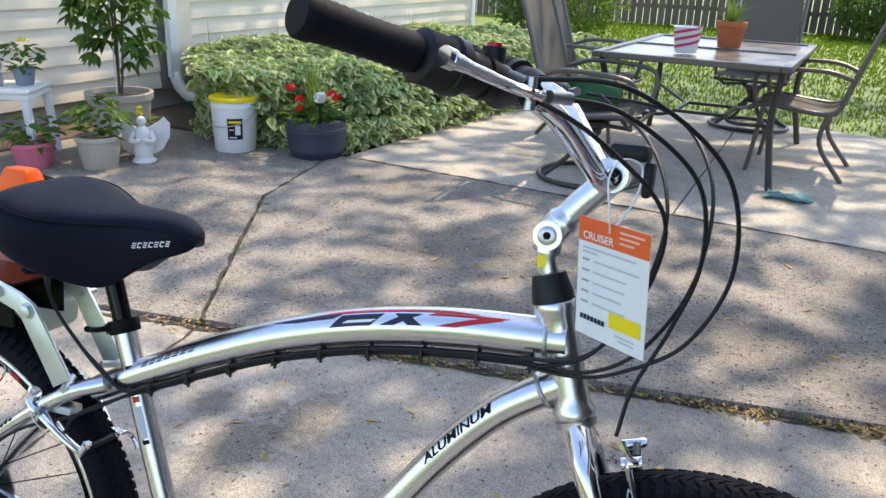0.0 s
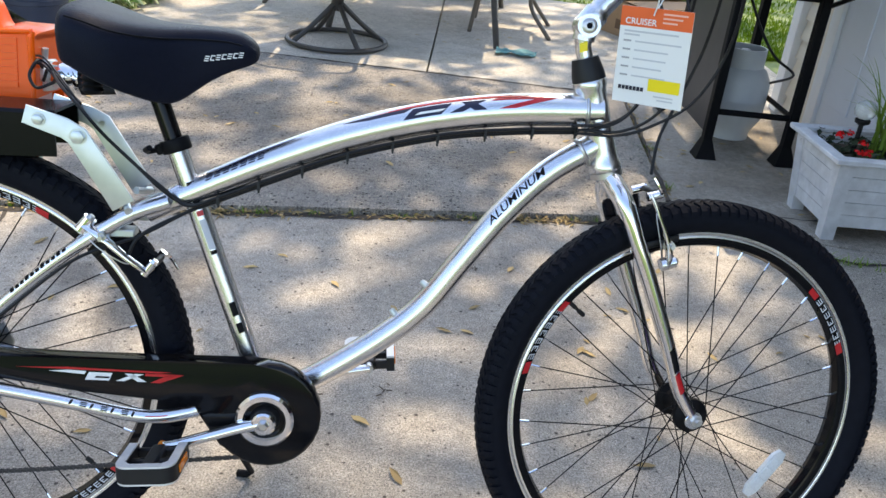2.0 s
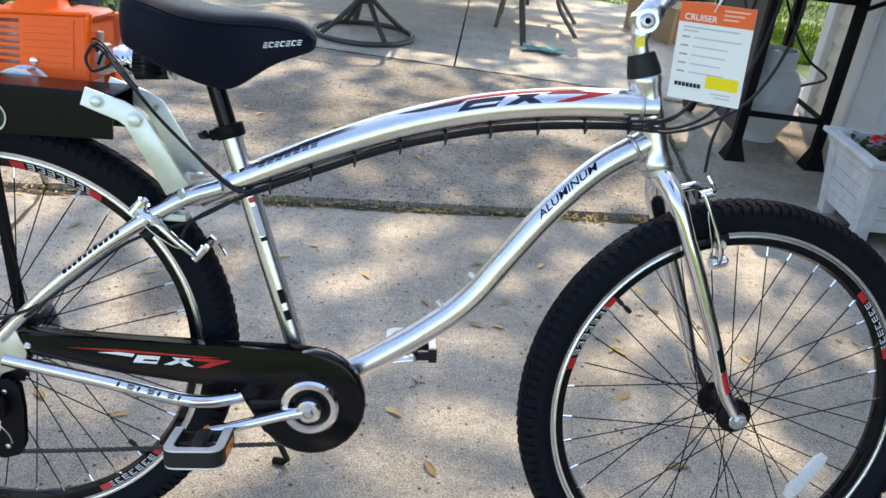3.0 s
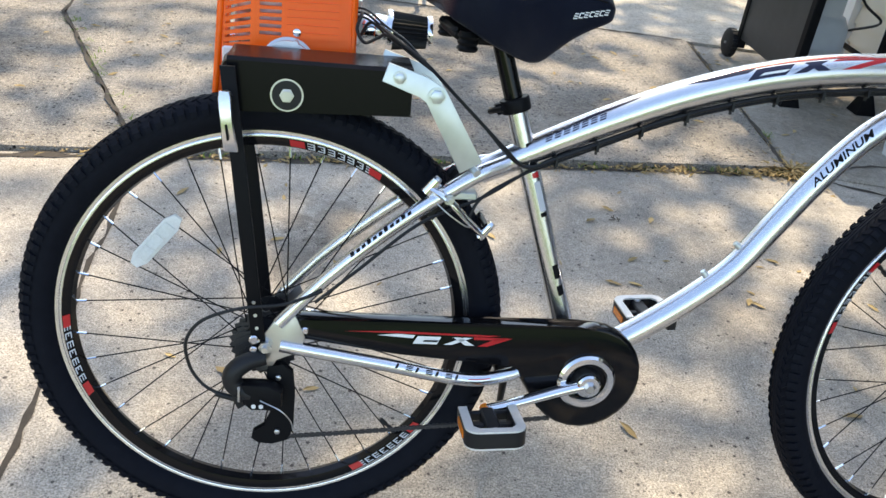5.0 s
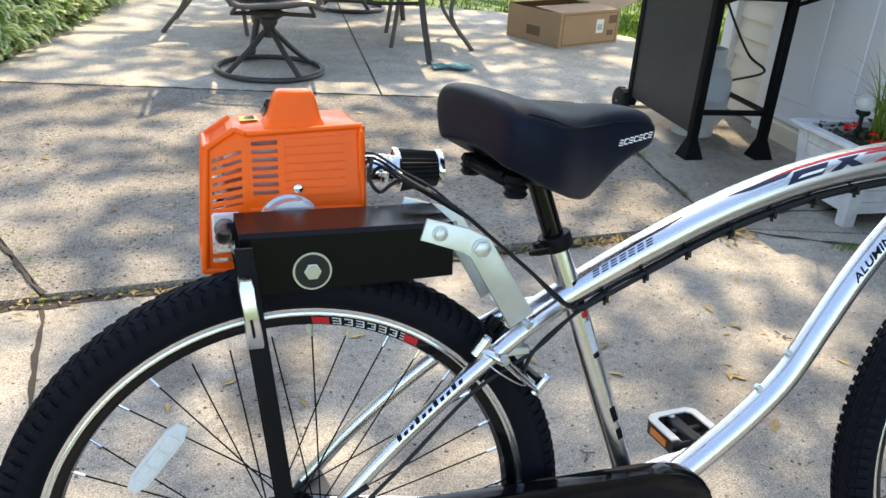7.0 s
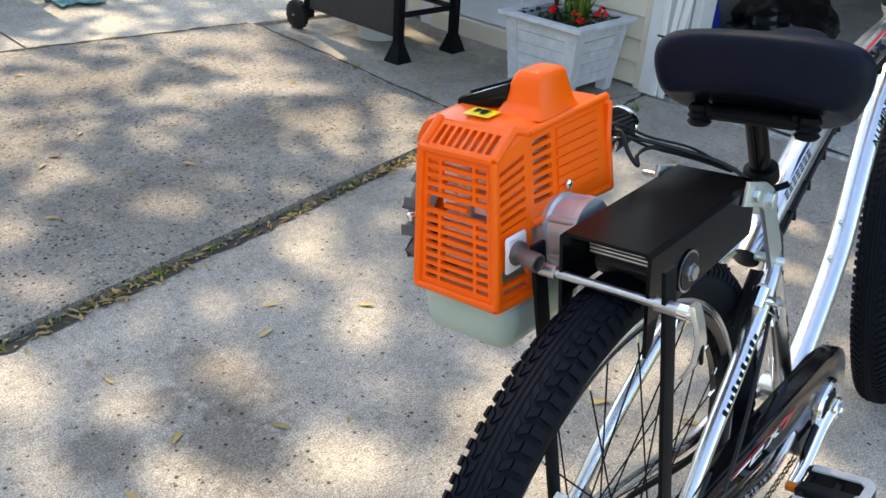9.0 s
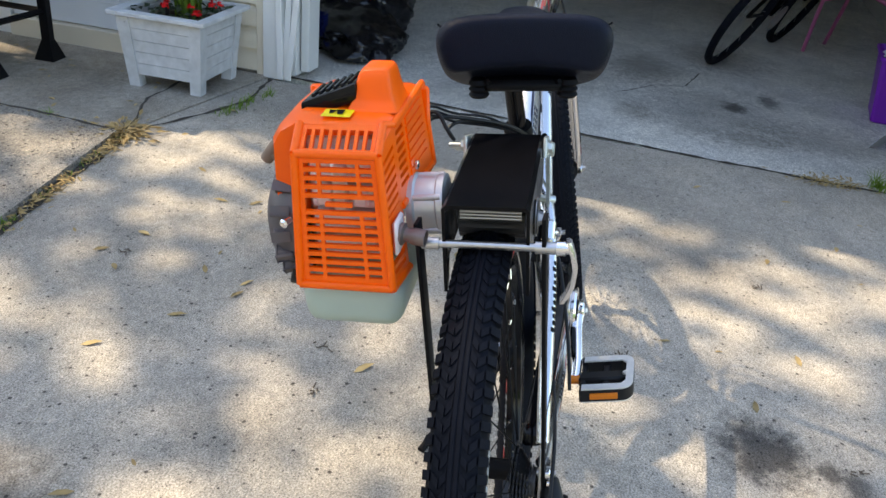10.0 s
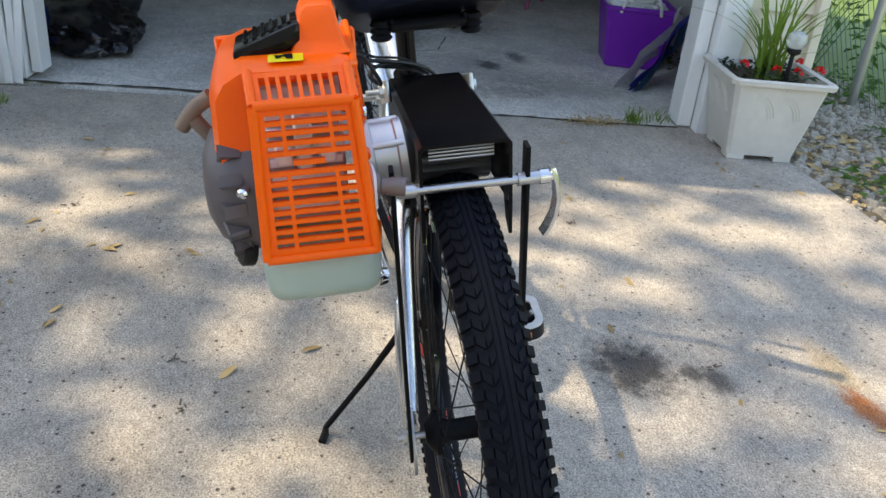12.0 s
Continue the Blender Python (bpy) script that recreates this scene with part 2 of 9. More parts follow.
M["orange_card"] = mat("orange_card", (0.80, 0.12, 0.02), 0.5, var=0.03)
M["yellow"] = mat("yellow", (0.85, 0.66, 0.005), 0.45, var=0.04)
M["print_grey"] = mat("print_grey", (0.35, 0.35, 0.36), 0.6, var=0.05)
M["amber"] = mat("amber", (0.75, 0.20, 0.01), 0.25, var=0.1, scale=200)
M["clear_reflector"] = mat("clear_reflector", (0.86, 0.88, 0.87), 0.12, var=0.15, scale=300, trans=0.3)
M["bronze"] = mat("bronze", (0.055, 0.050, 0.045), 0.45, 0.3, var=0.1, scale=60)
M["sling"] = mat("sling", (0.22, 0.20, 0.17), 0.8, var=0.15, scale=250)
M["green_cloth"] = mat("green_cloth", (0.015, 0.10, 0.03), 0.6, var=0.15, scale=40)
M["cardboard"] = mat("cardboard", (0.36, 0.23, 0.13), 0.85, var=0.08, scale=15, stain=0.1)
M["planter_wood"] = mat("planter_wood", (0.55, 0.56, 0.57), 0.75, var=0.26, scale=26, stain=0.38, stain_scale=6, bump=0.3, bscale=90)
M["planter_plastic"] = mat("planter_plastic", (0.62, 0.59, 0.53), 0.6, var=0.08, scale=30, stain=0.15, stain_scale=6)
M["pot_tan"] = mat("pot_tan", (0.42, 0.385, 0.325), 0.65, var=0.10, scale=30, stain=0.18, stain_scale=6)
M["terracotta"] = mat("terracotta", (0.45, 0.13, 0.05), 0.8, var=0.12, scale=25)
M["leaf"] = foliage("leaf", (0.085, 0.17, 0.03))
M["leaf_pale"] = foliage("leaf_pale", (0.66, 0.71, 0.42), 0.35)
M["leaf_bed"] = foliage("leaf_bed", (0.27, 0.42, 0.11), 0.4)
M["blade"] = foliage("blade", (0.17, 0.27, 0.04), 0.35)
M["flower"] = foliage("flower", (0.75, 0.012, 0.015), 0.25, 0.2, 60)
M["grass_blade"] = foliage("grass_blade", (0.125, 0.21, 0.006), 0.4, 0.4, 3)
M["backing"] = mat("backing", (0.25, 0.23, 0.20), 0.8, var=0.1)
M["tree_leaf"] = foliage("tree_leaf", (0.07, 0.13, 0.025), 0.35)
M["pink"] = mat("pink", (0.62, 0.16, 0.25), 0.5, var=0.06)
M["bark"] = mat("bark", (0.11, 0.085, 0.065), 0.9, var=0.3, scale=14, bump=1.0, bscale=25)
M["fence_wood"] = mat("fence_wood", (0.15, 0.115, 0.085), 0.85, var=0.25, scale=12, rnd=0.15)
M["purple"] = mat("purple", (0.20, 0.015, 0.42), 0.4, var=0.05)
M["bag"] = mat("bag", (0.008, 0.008, 0.010), 0.25, var=0.2, scale=30)
M["dry_leaf"] = mat("dry_leaf", (0.42, 0.30, 0.13), 0.8, var=0.3, scale=30, rnd=0.3)
M["dark_wall"] = mat("dark_wall", (0.47, 0.455, 0.43), 0.8, var=0.1)
M["motor_metal"] = mat("motor_metal", (0.78, 0.66, 0.66), 0.45, 0.1, var=0.1, scale=80)
M["cast_metal"] = mat("cast_metal", (0.62, 0.63, 0.63), 0.42, 0.8, var=0.08, scale=90)
M["handle_tan"] = mat("handle_tan", (0.20, 0.145, 0.11), 0.6, var=0.08)
M["pale_print"] = mat("pale_print", (0.85, 0.45, 0.35), 0.6, var=0.03)
M["exhaust"] = mat("exhaust", (0.20, 0.16, 0.15), 0.45, 0.7, var=0.25, scale=60)
M["pedal_metal"] = mat("pedal_metal", (0.72, 0.71, 0.68), 0.5, 0.3, var=0.12, scale=90, bump=0.15, bscale=500)
M["pale_grey"] = mat("pale_grey", (0.52, 0.53, 0.56), 0.6, var=0.05)
M["green_plastic"] = mat("green_plastic", (0.02, 0.06, 0.045), 0.5, var=0.1)
M["white_stone"] = mat("white_stone", (0.72, 0.71, 0.68), 0.7, var=0.06, scale=60)
M["grey_stone"] = mat("grey_stone", (0.38, 0.37, 0.35), 0.8, var=0.15, scale=60)
M["blue_grey"] = mat("blue_grey", (0.20, 0.25, 0.32), 0.5, var=0.08)
M["barrel_blue"] = mat("barrel_blue", (0.035, 0.045, 0.075), 0.45, var=0.15, scale=25)
M["globe_glass"] = mat("globe_glass", (0.75, 0.78, 0.76), 0.15, var=0.3, scale=220, trans=0.5)
M["bronze_light"] = mat("bronze_light", (0.13, 0.115, 0.10), 0.42, 0.4, var=0.1, scale=60)
M["mottled_glass"] = mat("mottled_glass", (0.20, 0.16, 0.115), 0.28, var=0.45, scale=14, spec=0.25)
M["raspberry"] = mat("raspberry", (0.55, 0.04, 0.16), 0.4, var=0.05)
M["teal_cloth"] = mat("teal_cloth", (0.10, 0.26, 0.27), 0.8, var=0.3, scale=50)
M["carton_print"] = mat("carton_print", (0.15, 0.09, 0.05), 0.8, var=0.1)
M["dark_steel"] = mat("dark_steel", (0.05, 0.05, 0.053), 0.42, 0.5, var=0.15, scale=20, stain=0.2, stain_scale=5)
M["brushed"] = mat("brushed", (0.20, 0.20, 0.20), 0.30, 0.9, var=0.1, scale=50)
M["navy_cloth"] = mat("navy_cloth", (0.012, 0.014, 0.022), 0.7, var=0.2, scale=30)
M["tank_paint"] = mat("tank_paint", (0.55, 0.57, 0.57), 0.45, var=0.08, stain=0.1)
M["leaf_dark"] = foliage("leaf_dark", (0.035, 0.05, 0.025), 0.2)
M["blue"] = mat("blue", (0.02, 0.05, 0.42), 0.45, var=0.25, scale=60)
M["blue_dark"] = mat("blue_dark", (0.02, 0.10, 0.20), 0.5, var=0.2, scale=40)
M["pink_paint"] = mat("pink_paint", (0.55, 0.14, 0.30), 0.4, var=0.06)
M["stones"] = mat("stones", (0.42, 0.38, 0.31), 0.85, var=0.35, scale=40)
M["fence_wire"] = mat("fence_wire", (0.05, 0.10, 0.06), 0.5, 0.3, var=0.1)
M["joint_dirt"] = mat("joint_dirt", (0.055, 0.045, 0.035), 0.95, var=0.4, scale=80)


# ---- mesh helpers ----
def finish(ob, smooth=True, angle=40):
    if smooth:
        for poly in ob.data.polygons:
            poly.use_smooth = True
        ob.data.set_sharp_from_angle(angle=radians(angle))
    return ob


def part(name, bm, material, parent=None, label="", smooth=True, angle=40):
    me = bpy.data.meshes.new(name)
    bmesh.ops.recalc_face_normals(bm, faces=bm.faces)
    bm.to_mesh(me)
    bm.free()
    ob = new(name, me)
    for mm in (material if isinstance(material, (list, tuple)) else [material]):
        me.materials.append(M[mm])
    if parent is not None:
        ob.parent = parent
    if label:
        ob["label"] = label
    return finish(ob, smooth, angle)


def thing(name, label, category, m=None, group="", kind=""):
    ob = new(name)
    ob.empty_display_size = 0.1
    if m is not None:
        ob.matrix_world = m
    return tagged(ob, label, category, group, kind)


def box(bm, x0, x1, y0, y1, z0, z1, bevel=0.0, m=None, seg=1):
    r = bmesh.ops.create_cube(bm, size=1.0)
    vs = r["verts"]
    for v in vs:
        v.co = Vector((x0 + (v.co.x + .5) * (x1 - x0), y0 + (v.co.y + .5) * (y1 - y0), z0 + (v.co.z + .5) * (z1 - z0)))
        if m is not None:
            v.co = m @ v.co
    if bevel > 0:
        es = list({e for v in vs for e in v.link_edges})
        bmesh.ops.bevel(bm, geom=es, offset=bevel, segments=seg, profile=0.5, affect="EDGES")
    return bm


def basis(d):
    d = Vector(d).normalized()
    a = Vector((0, 0, 1)) if abs(d.z) < 0.9 else Vector((1, 0, 0))
    u = d.cross(a).normalized()
    return u, u.cross(d).normalized()


def spline(pts, n=8):
    """Catmull-Rom through the points."""
    P = [Vector(p) for p in pts]
    if len(P) == 2:
        return [P[0].lerp(P[1], i / n) for i in range(n + 1)]
    P = [2 * P[0] - P[1]] + P + [2 * P[-1] - P[-2]]
    out = []
    for i in range(1, len(P) - 2):
        for k in range(n):
            t = k / n
            out.append(0.5 * ((2 * P[i]) + (P[i + 1] - P[i - 1]) * t + (2 * P[i - 1] - 5 * P[i] + 4 * P[i + 1] - P[i + 2]) * t * t + (3 * P[i] - P[i - 1] - 3 * P[i + 1] + P[i + 2]) * t ** 3))
    out.append(P[-2])
    return out


def sweep(bm, path, radius, sides=16, cap=True, oval=None, closed=False):
    """A round (or oval: (a, b) factors) tube along a list of points; radius a number or one for each point."""
    n = len(path)
    rings = []
    up = None
    for i, p in enumerate(path):
        if closed:
            d = path[(i + 1) % n] - path[i - 1]
        else:
            d = path[min(i + 1, n - 1)] - path[max(i - 1, 0)]
        d = d.normalized()
        if up is None:
            u, w = basis(d)
        else:
            u = up - d * up.dot(d)
            u = u.normalized() if u.length > 1e-6 else basis(d)[0]
            w = u.cross(d).normalized()
        up = u
        r = radius[i] if isinstance(radius, (list, tuple)) else radius
        a, b = oval if oval else (1, 1)
        rings.append([bm.verts.new(p + r * (a * math.cos(2 * math.pi * k / sides) * u + b * math.sin(2 * math.pi * k / sides) * w)) for k in range(sides)])
    for i in range(n if closed else n - 1):
        A, B = rings[i], rings[(i + 1) % n]
        for k in range(sides):
            bm.faces.new((A[k], A[(k + 1) % sides], B[(k + 1) % sides], B[k]))
    if cap and not closed:
        bm.faces.new(rings[0])
        bm.faces.new(list(reversed(rings[-1])))
    return bm


def tube(bm, a, b, r, r2=None, sides=14):
    a, b = Vector(a), Vector(b)
    return sweep(bm, [a, b], [r, r if r2 is None else r2], sides)


def lathe(bm, prof, m=None, sides=28, close=True):
    """Turns a profile of (radius, height) about z; m places it."""
    rings = []
    for r, h in prof:
        ring = []
        for k in range(sides):
            a = 2 * math.pi * k / sides
            v = Vector((r * math.cos(a), r * math.sin(a), h))
            ring.append(bm.verts.new(m @ v if m is not None else v))
        rings.append(ring)
    for A, B in zip(rings, rings[1:]):
        for k in range(sides):
            bm.faces.new((A[k], A[(k + 1) % sides], B[(k + 1) % sides], B[k]))
    if close:
        bm.faces.new(list(reversed(rings[0])))
        bm.faces.new(rings[-1])
    return bm


def plate(bm, outline, y0, y1, bevel=0.0):
    """A flat plate: outline of (x, z), from y0 to y1."""
    a = [bm.verts.new((x, y0, z)) for x, z in outline]
    b = [bm.verts.new((x, y1, z)) for x, z in outline]
    n = len(a)
    fs = [bm.faces.new(a), bm.faces.new(list(reversed(b)))]
    for i in range(n):
        fs.append(bm.faces.new((a[i], a[(i + 1) % n], b[(i + 1) % n], b[i])))
    if bevel:
        es = list({e for f in fs[:2] for e in f.edges})
        bmesh.ops.bevel(bm, geom=es, offset=bevel, segments=2, profile=0.5, affect="EDGES")
    return bm


def ngon_prism(bm, outline, z0, z1):
    """A slab: outline of (x, y), from z0 to z1."""
    a = [bm.verts.new((x, y, z0)) for x, y in outline]
    b = [bm.verts.new((x, y, z1)) for x, y in outline]
    n = len(a)
    bm.faces.new(list(reversed(a)))
    bm.faces.new(b)
    for i in range(n):
        bm.faces.new((a[i], a[(i + 1) % n], b[(i + 1) % n], b[i]))
    return bm


def axis_m(p, d):
    """Matrix that takes z to the direction d, at p."""
    return Matrix.Translation(p) @ Vector(d).to_track_quat("Z", "Y").to_matrix().to_4x4()


# ---- large structure ----
GX, GY = Vector((0.993, -0.116, 0)), Vector((0.116, 0.993, 0))   # the garage's own axes: inwards, and along its front
GO = Vector((2.72, 1.46, 0))                                      # foot of the opening's north jamb


def g(a, b, z=0.0):
    p = GO + a * GX + b * GY
    return Vector((p.x, p.y, z))


GM = Matrix.Translation(GO) @ Matrix(((GX.x, GY.x, 0), (GX.y, GY.y, 0), (0, 0, 1))).to_4x4()


def structure(name, bm, material, label, category, smooth=False):
    return tagged(part(name, bm, material, None, "", smooth), label, category, kind="structure")


def grid_sheet(bm, x0, x1, y0, y1, z, n):
    bmesh.ops.create_grid(bm, x_segments=n, y_segments=n, size=0.5, matrix=Matrix.Translation(((x0 + x1) / 2, (y0 + y1) / 2, z)) @ Matrix.Diagonal((x1 - x0, y1 - y0, 1, 1)))


bm = bmesh.new()
grid_sheet(bm, -400, 400, -400, 400, -0.05, 4)
structure("ground", bm, "grass", "sunlit green lawn reaching into the distance", "lawn")
# driveway slab, the raised older slab, the strip by the garage, the patio
step = [(-6.0, 0.85), (-0.76, 1.40), (1.74, 1.66)]
bm = bmesh.new()
ngon_prism(bm, [(-6, -1.72), (2.02, -1.72), (2.40, -1.72), (2.66, 1.46), (1.78, 1.66), (1.74, 1.655), (-0.76, 1.395), (-6, 0.85)], -0.3, 0.0)
structure("driveway", bm, "concrete", "weathered grey concrete driveway slab", "driveway")
bm = bmesh.new()
ngon_prism(bm, [(-0.55, 1.43), (1.73, 1.67), (1.92, 3.36), (-1.33, 3.88), (-1.2, 2.85)], -0.3, 0.022)
structure("slab_raised", bm, "concrete_rough", "rough old concrete slab with exposed pebbles", "concrete slab")
bm = bmesh.new()
ngon_prism(bm, [(-6, 0.87), (-0.565, 1.428), (-1.215, 2.85), (-1.345, 3.88), (-6, 4.4)], -0.3, 0.016)
structure("slab_west", bm, "concrete_rough", "rough old concrete slab beside the house", "concrete slab")
bm = bmesh.new()
ngon_prism(bm, [(1.755, 1.67), (2.70, 1.46), (2.95, 3.2), (1.945, 3.35)], -0.3, 0.004)
structure("slab_strip", bm, "concrete_strip", "grey concrete strip along the garage wall", "concrete slab")
bm = bmesh.new()
ngon_prism(bm, [(-1.25, 3.88), (0.83, 3.53), (1.07, 6.75), (-0.75, 6.95)], -0.3, 0.018)
ngon_prism(bm, [(0.842, 3.528), (3.1, 3.17), (3.25, 5.3), (2.5, 6.4), (1.082, 6.74)], -0.3, 0.02)
structure("patio", bm, "concrete_patio", "pale concrete patio in two slabs", "patio")


# garage: front walls, open doorway, inside floor, walls and ceiling
GH, GD, GW = 2.4, 6.0, 2.95
NO, NY = Vector((2.70, 1.47, 0)), Vector((0.06, 0.998, 0))
NM = Matrix.Translation(NO) @ Matrix(((NY.y, NY.x, 0), (-NY.x, NY.y, 0), (0, 0, 1))).to_4x4()
bm = bmesh.new()
box(bm, 0.02, GD, -GW - 0.30, 0.5, -0.3, -0.003)
bmesh.ops.transform(bm, matrix=GM, verts=bm.verts)
structure("garage_floor", bm, "concrete_garage", "dark stained concrete garage floor", "floor")
for nm, mtx, a0, a1, b0, b1, z0, z1, mt in (
        ("wall_front_north", NM, 0.02, 0.12, 0.0, 1.90, 0, GH, "backing"), ("wall_front_south", GM, 0.03, 0.12, -GW - 0.40, -GW, 0, GH, "backing"),
        ("wall_header", GM, 0.03, 0.12, -GW, 0.0, 2.1, GH, "white_paint"), ("wall_back", GM, GD, GD + 0.1, -GW - 0.42, 0.6, 0, GH, "dark_wall"),
        ("wall_north", GM, 0.14, GD, 0.45, 0.55, 0, GH, "dark_wall"), ("wall_south", GM, 0.12, GD, -GW - 0.40, -GW - 0.30, 0, GH, "dark_wall"),
        ("wall_side", NM, 0.12, 6.0, 1.80, 1.90, 0, GH, "siding")):
    bm = bmesh.new()
    box(bm, a0, a1, b0, b1, z0 - 0.02, z1)
    bmesh.ops.transform(bm, matrix=mtx, verts=bm.verts)
    structure(nm, bm, mt, "garage wall", "wall")
bm = bmesh.new()
box(bm, -0.32, GD + 0.3, -GW - 0.75, 2.2, GH, GH + 0.14)
bmesh.ops.transform(bm, matrix=GM, verts=bm.verts)
structure("ceiling", bm, "dark_wall", "garage roof and ceiling", "ceiling")


def board_mesh(name, length, height, material):
    """One lap-siding board along +y: its lower edge stands proud."""
    bm_ = bmesh.new()
    prof = [(-0.024, 0.0), (-0.020, height * 0.3), (-0.004, height + 0.01), (0.003, height + 0.01), (0.003, 0.006), (-0.018, 0.006)]
    A = [bm_.verts.new((x, 0, z)) for x, z in prof]
    B = [bm_.verts.new((x, length, z)) for x, z in prof]
    bm_.faces.new(A)
    bm_.faces.new(list(reversed(B)))
    for k in range(len(prof)):
        bm_.faces.new((A[k], A[(k + 1) % len(prof)], B[(k + 1) % len(prof)], B[k]))
    bmesh.ops.recalc_face_normals(bm_, faces=bm_.faces)
    me = bpy.data.meshes.new(name)
    bm_.to_mesh(me)
    bm_.free()
    me.materials.append(M[material])
    return me


def siding_run(parent, m, length, z0, z1, pitch):
    me = board_mesh("siding_board", length, pitch, "siding")
    z = z0
    while z < z1 - 0.01:
        ob = new("siding_board", me)
        ob.parent = parent
        ob.matrix_local = m @ Matrix.Translation((0, 0, z))
        z += pitch


def post(name, m, a0, a1, b0, b1, z0, z1, material, label, category="trim", bevel=0.003):
    bm_ = bmesh.new()
    box(bm_, a0, a1, b0, b1, z0, z1, bevel)
    bmesh.ops.transform(bm_, matrix=m, verts=bm_.verts)
    return structure(name, bm_, material, label, category)


wfn = bpy.data.objects["wall_front_north"]
siding_run(wfn, NM @ Matrix.Translation((0.02, 0.05, 0)), 0.55, 0.02, GH, 0.102)
siding_run(wfn, NM @ Matrix.Translation((0.02, 1.45, 0)), 0.38, 0.02, GH, 0.102)
siding_run(bpy.data.objects["wall_front_south"], GM @ Matrix.Translation((0.03, -GW - 0.40, 0)), 0.30, 0.02, GH, 0.102)
post("trim_1", NM, -0.035, 0.02, 1.82, 1.92, 0, GH, "white_paint", "white corner board of the garage")
post("trim_2", NM, -0.030, 0.02, 1.36, 1.46, 0, 2.1, "white_paint", "white door casing")
post("trim_3", NM, -0.030, 0.02, 0.58, 0.66, 0, 2.1, "white_paint", "white door casing")
post("trim_4", NM, -0.005, 0.02, 0.02, 0.055, 0, GH, "siding", "cream siding end strip")
post("trim_5", GM, -0.045, 0.14, -0.055, 0.02, 0, GH, "white_paint", "white painted garage door jamb")
post("trim_6", GM, 0.02, 0.16, -0.115, -0.06, 0.01, GH, "white_paint", "white door stop moulding")
for k, (b0, tilt, top_) in enumerate(((-0.085, 3.0, 1.3), (-0.105, 6.5, 0.9), (-0.070, -1.5, 1.6))):
    bm = bmesh.new()
    box(bm, -0.004, 0.004, -0.014, 0.014, 0.0, top_, 0.001)
    bmesh.ops.transform(bm, matrix=GM @ Matrix.Translation((-0.05 - 0.008 * k, b0 - 0.01, 0.012)) @ Matrix.Rotation(radians(tilt), 4, "X"), verts=bm.verts)
    structure("trim_%d" % (20 + k), bm, "white_paint", "loose strip of white trim peeling from the jamb", "trim")
post("trim_7", GM, 0.05, 0.16, -0.165, -0.125, 0.03, GH, "white_paint", "peeling white weather strip")
post("trim_8", GM, -0.045, 0.14, -GW - 0.10, -GW + 0.01, 0, GH, "white_paint", "white painted garage door jamb")
post("trim_9", GM, 0.02, 0.16, -GW + 0.015, -GW + 0.075, 0.01, GH, "white_paint", "white door stop moulding")
post("trim_10", GM, -0.02, 0.03, -GW - 0.145, -GW - 0.105, 0, GH, "siding", "cream siding end strip")
post("trim_11", GM, -0.03, 0.03, -GW - 0.43, -GW - 0.39, 0, GH, "siding", "cream corner strip")
# grey service door with panels and sill
bm = bmesh.new()
box(bm, -0.012, 0.02, 0.665, 1.355, 0.10, 2.05, 0.002)
for z0, z1 in ((0.22, 0.80), (0.95, 1.50)):
    for b0, b1 in ((0.75, 0.98), (1.05, 1.28)):
        box(bm, -0.017, -0.010, b0, b1, z0, z1, 0.004)
bmesh.ops.transform(bm, matrix=NM, verts=bm.verts)
structure("door_1", bm, "grey_door", "pale grey panelled service door", "door")
post("door_sill", NM, -0.05, 0.02, 0.665, 1.355, 0.0, 0.095, "siding", "cream door sill")

# house wall: one long facade of lap siding over a dark foundation
HO, HY = Vector((-3.3, 4.75, 0)), Vector((0.1125, 0.9936, 0))
HM = Matrix.Translation(HO) @ Matrix(((-HY.y, HY.x, 0), (HY.x, HY.y, 0), (0, 0, 1))).to_4x4()
bm = bmesh.new()
box(bm, 0.02, 0.2, -6.0, 5.6, 0.16, 3.2)
bmesh.ops.transform(bm, matrix=HM, verts=bm.verts)
wh = structure("wall_house", bm, "backing", "cream lap siding house wall", "wall")
post("foundation", HM, 0.10, 0.30, -6.0, 5.6, -0.1, 0.17, "dark_wall", "dark foundation under the siding", "foundation")
siding_run(wh, HM @ Matrix.Translation((0.02, 0.26, 0)), 5.30, 0.18, 3.1, 0.130)
siding_run(wh, HM @ Matrix.Translation((0.02, -6.0, 0)), 5.90, 0.18, 3.1, 0.130)
post("trim_12", HM, -0.03, 0.03, 0.06, 0.25, 0.14, 3.2, "siding", "cream corner board of the house")
post("trim_13", HM, -0.03, 0.03, 5.55, 5.66, 0.14, 3.2, "white_paint", "white corner board of the house")

# ---- bicycle ----
BIKE = Matrix.Translation((0, -0.065, 0)) @ pose(0, 0, 0, 0, 0, 1.56) @ pose(0, 0, 0, -12.0, 0, 0)
bike = thing("bicycle", "polished silver cruiser bicycle with an orange motor over its rear wheel", "bicycle", BIKE)
REAR, FRONT = Vector((0, 0, 0.372)), Vector((1.20, -0.008, 0.361))
ST0, ST1 = Vector((1.019, 0, 0.760)), Vector((0.976, 0, 0.897))   # head tube, bottom and top
STEER = Matrix.Translation(ST0) @ Matrix.Rotation(radians(5.0), 4, (ST1 - ST0).normalized()) @ Matrix.Translation(-ST0)
YR = Vector((0, -1, 0))


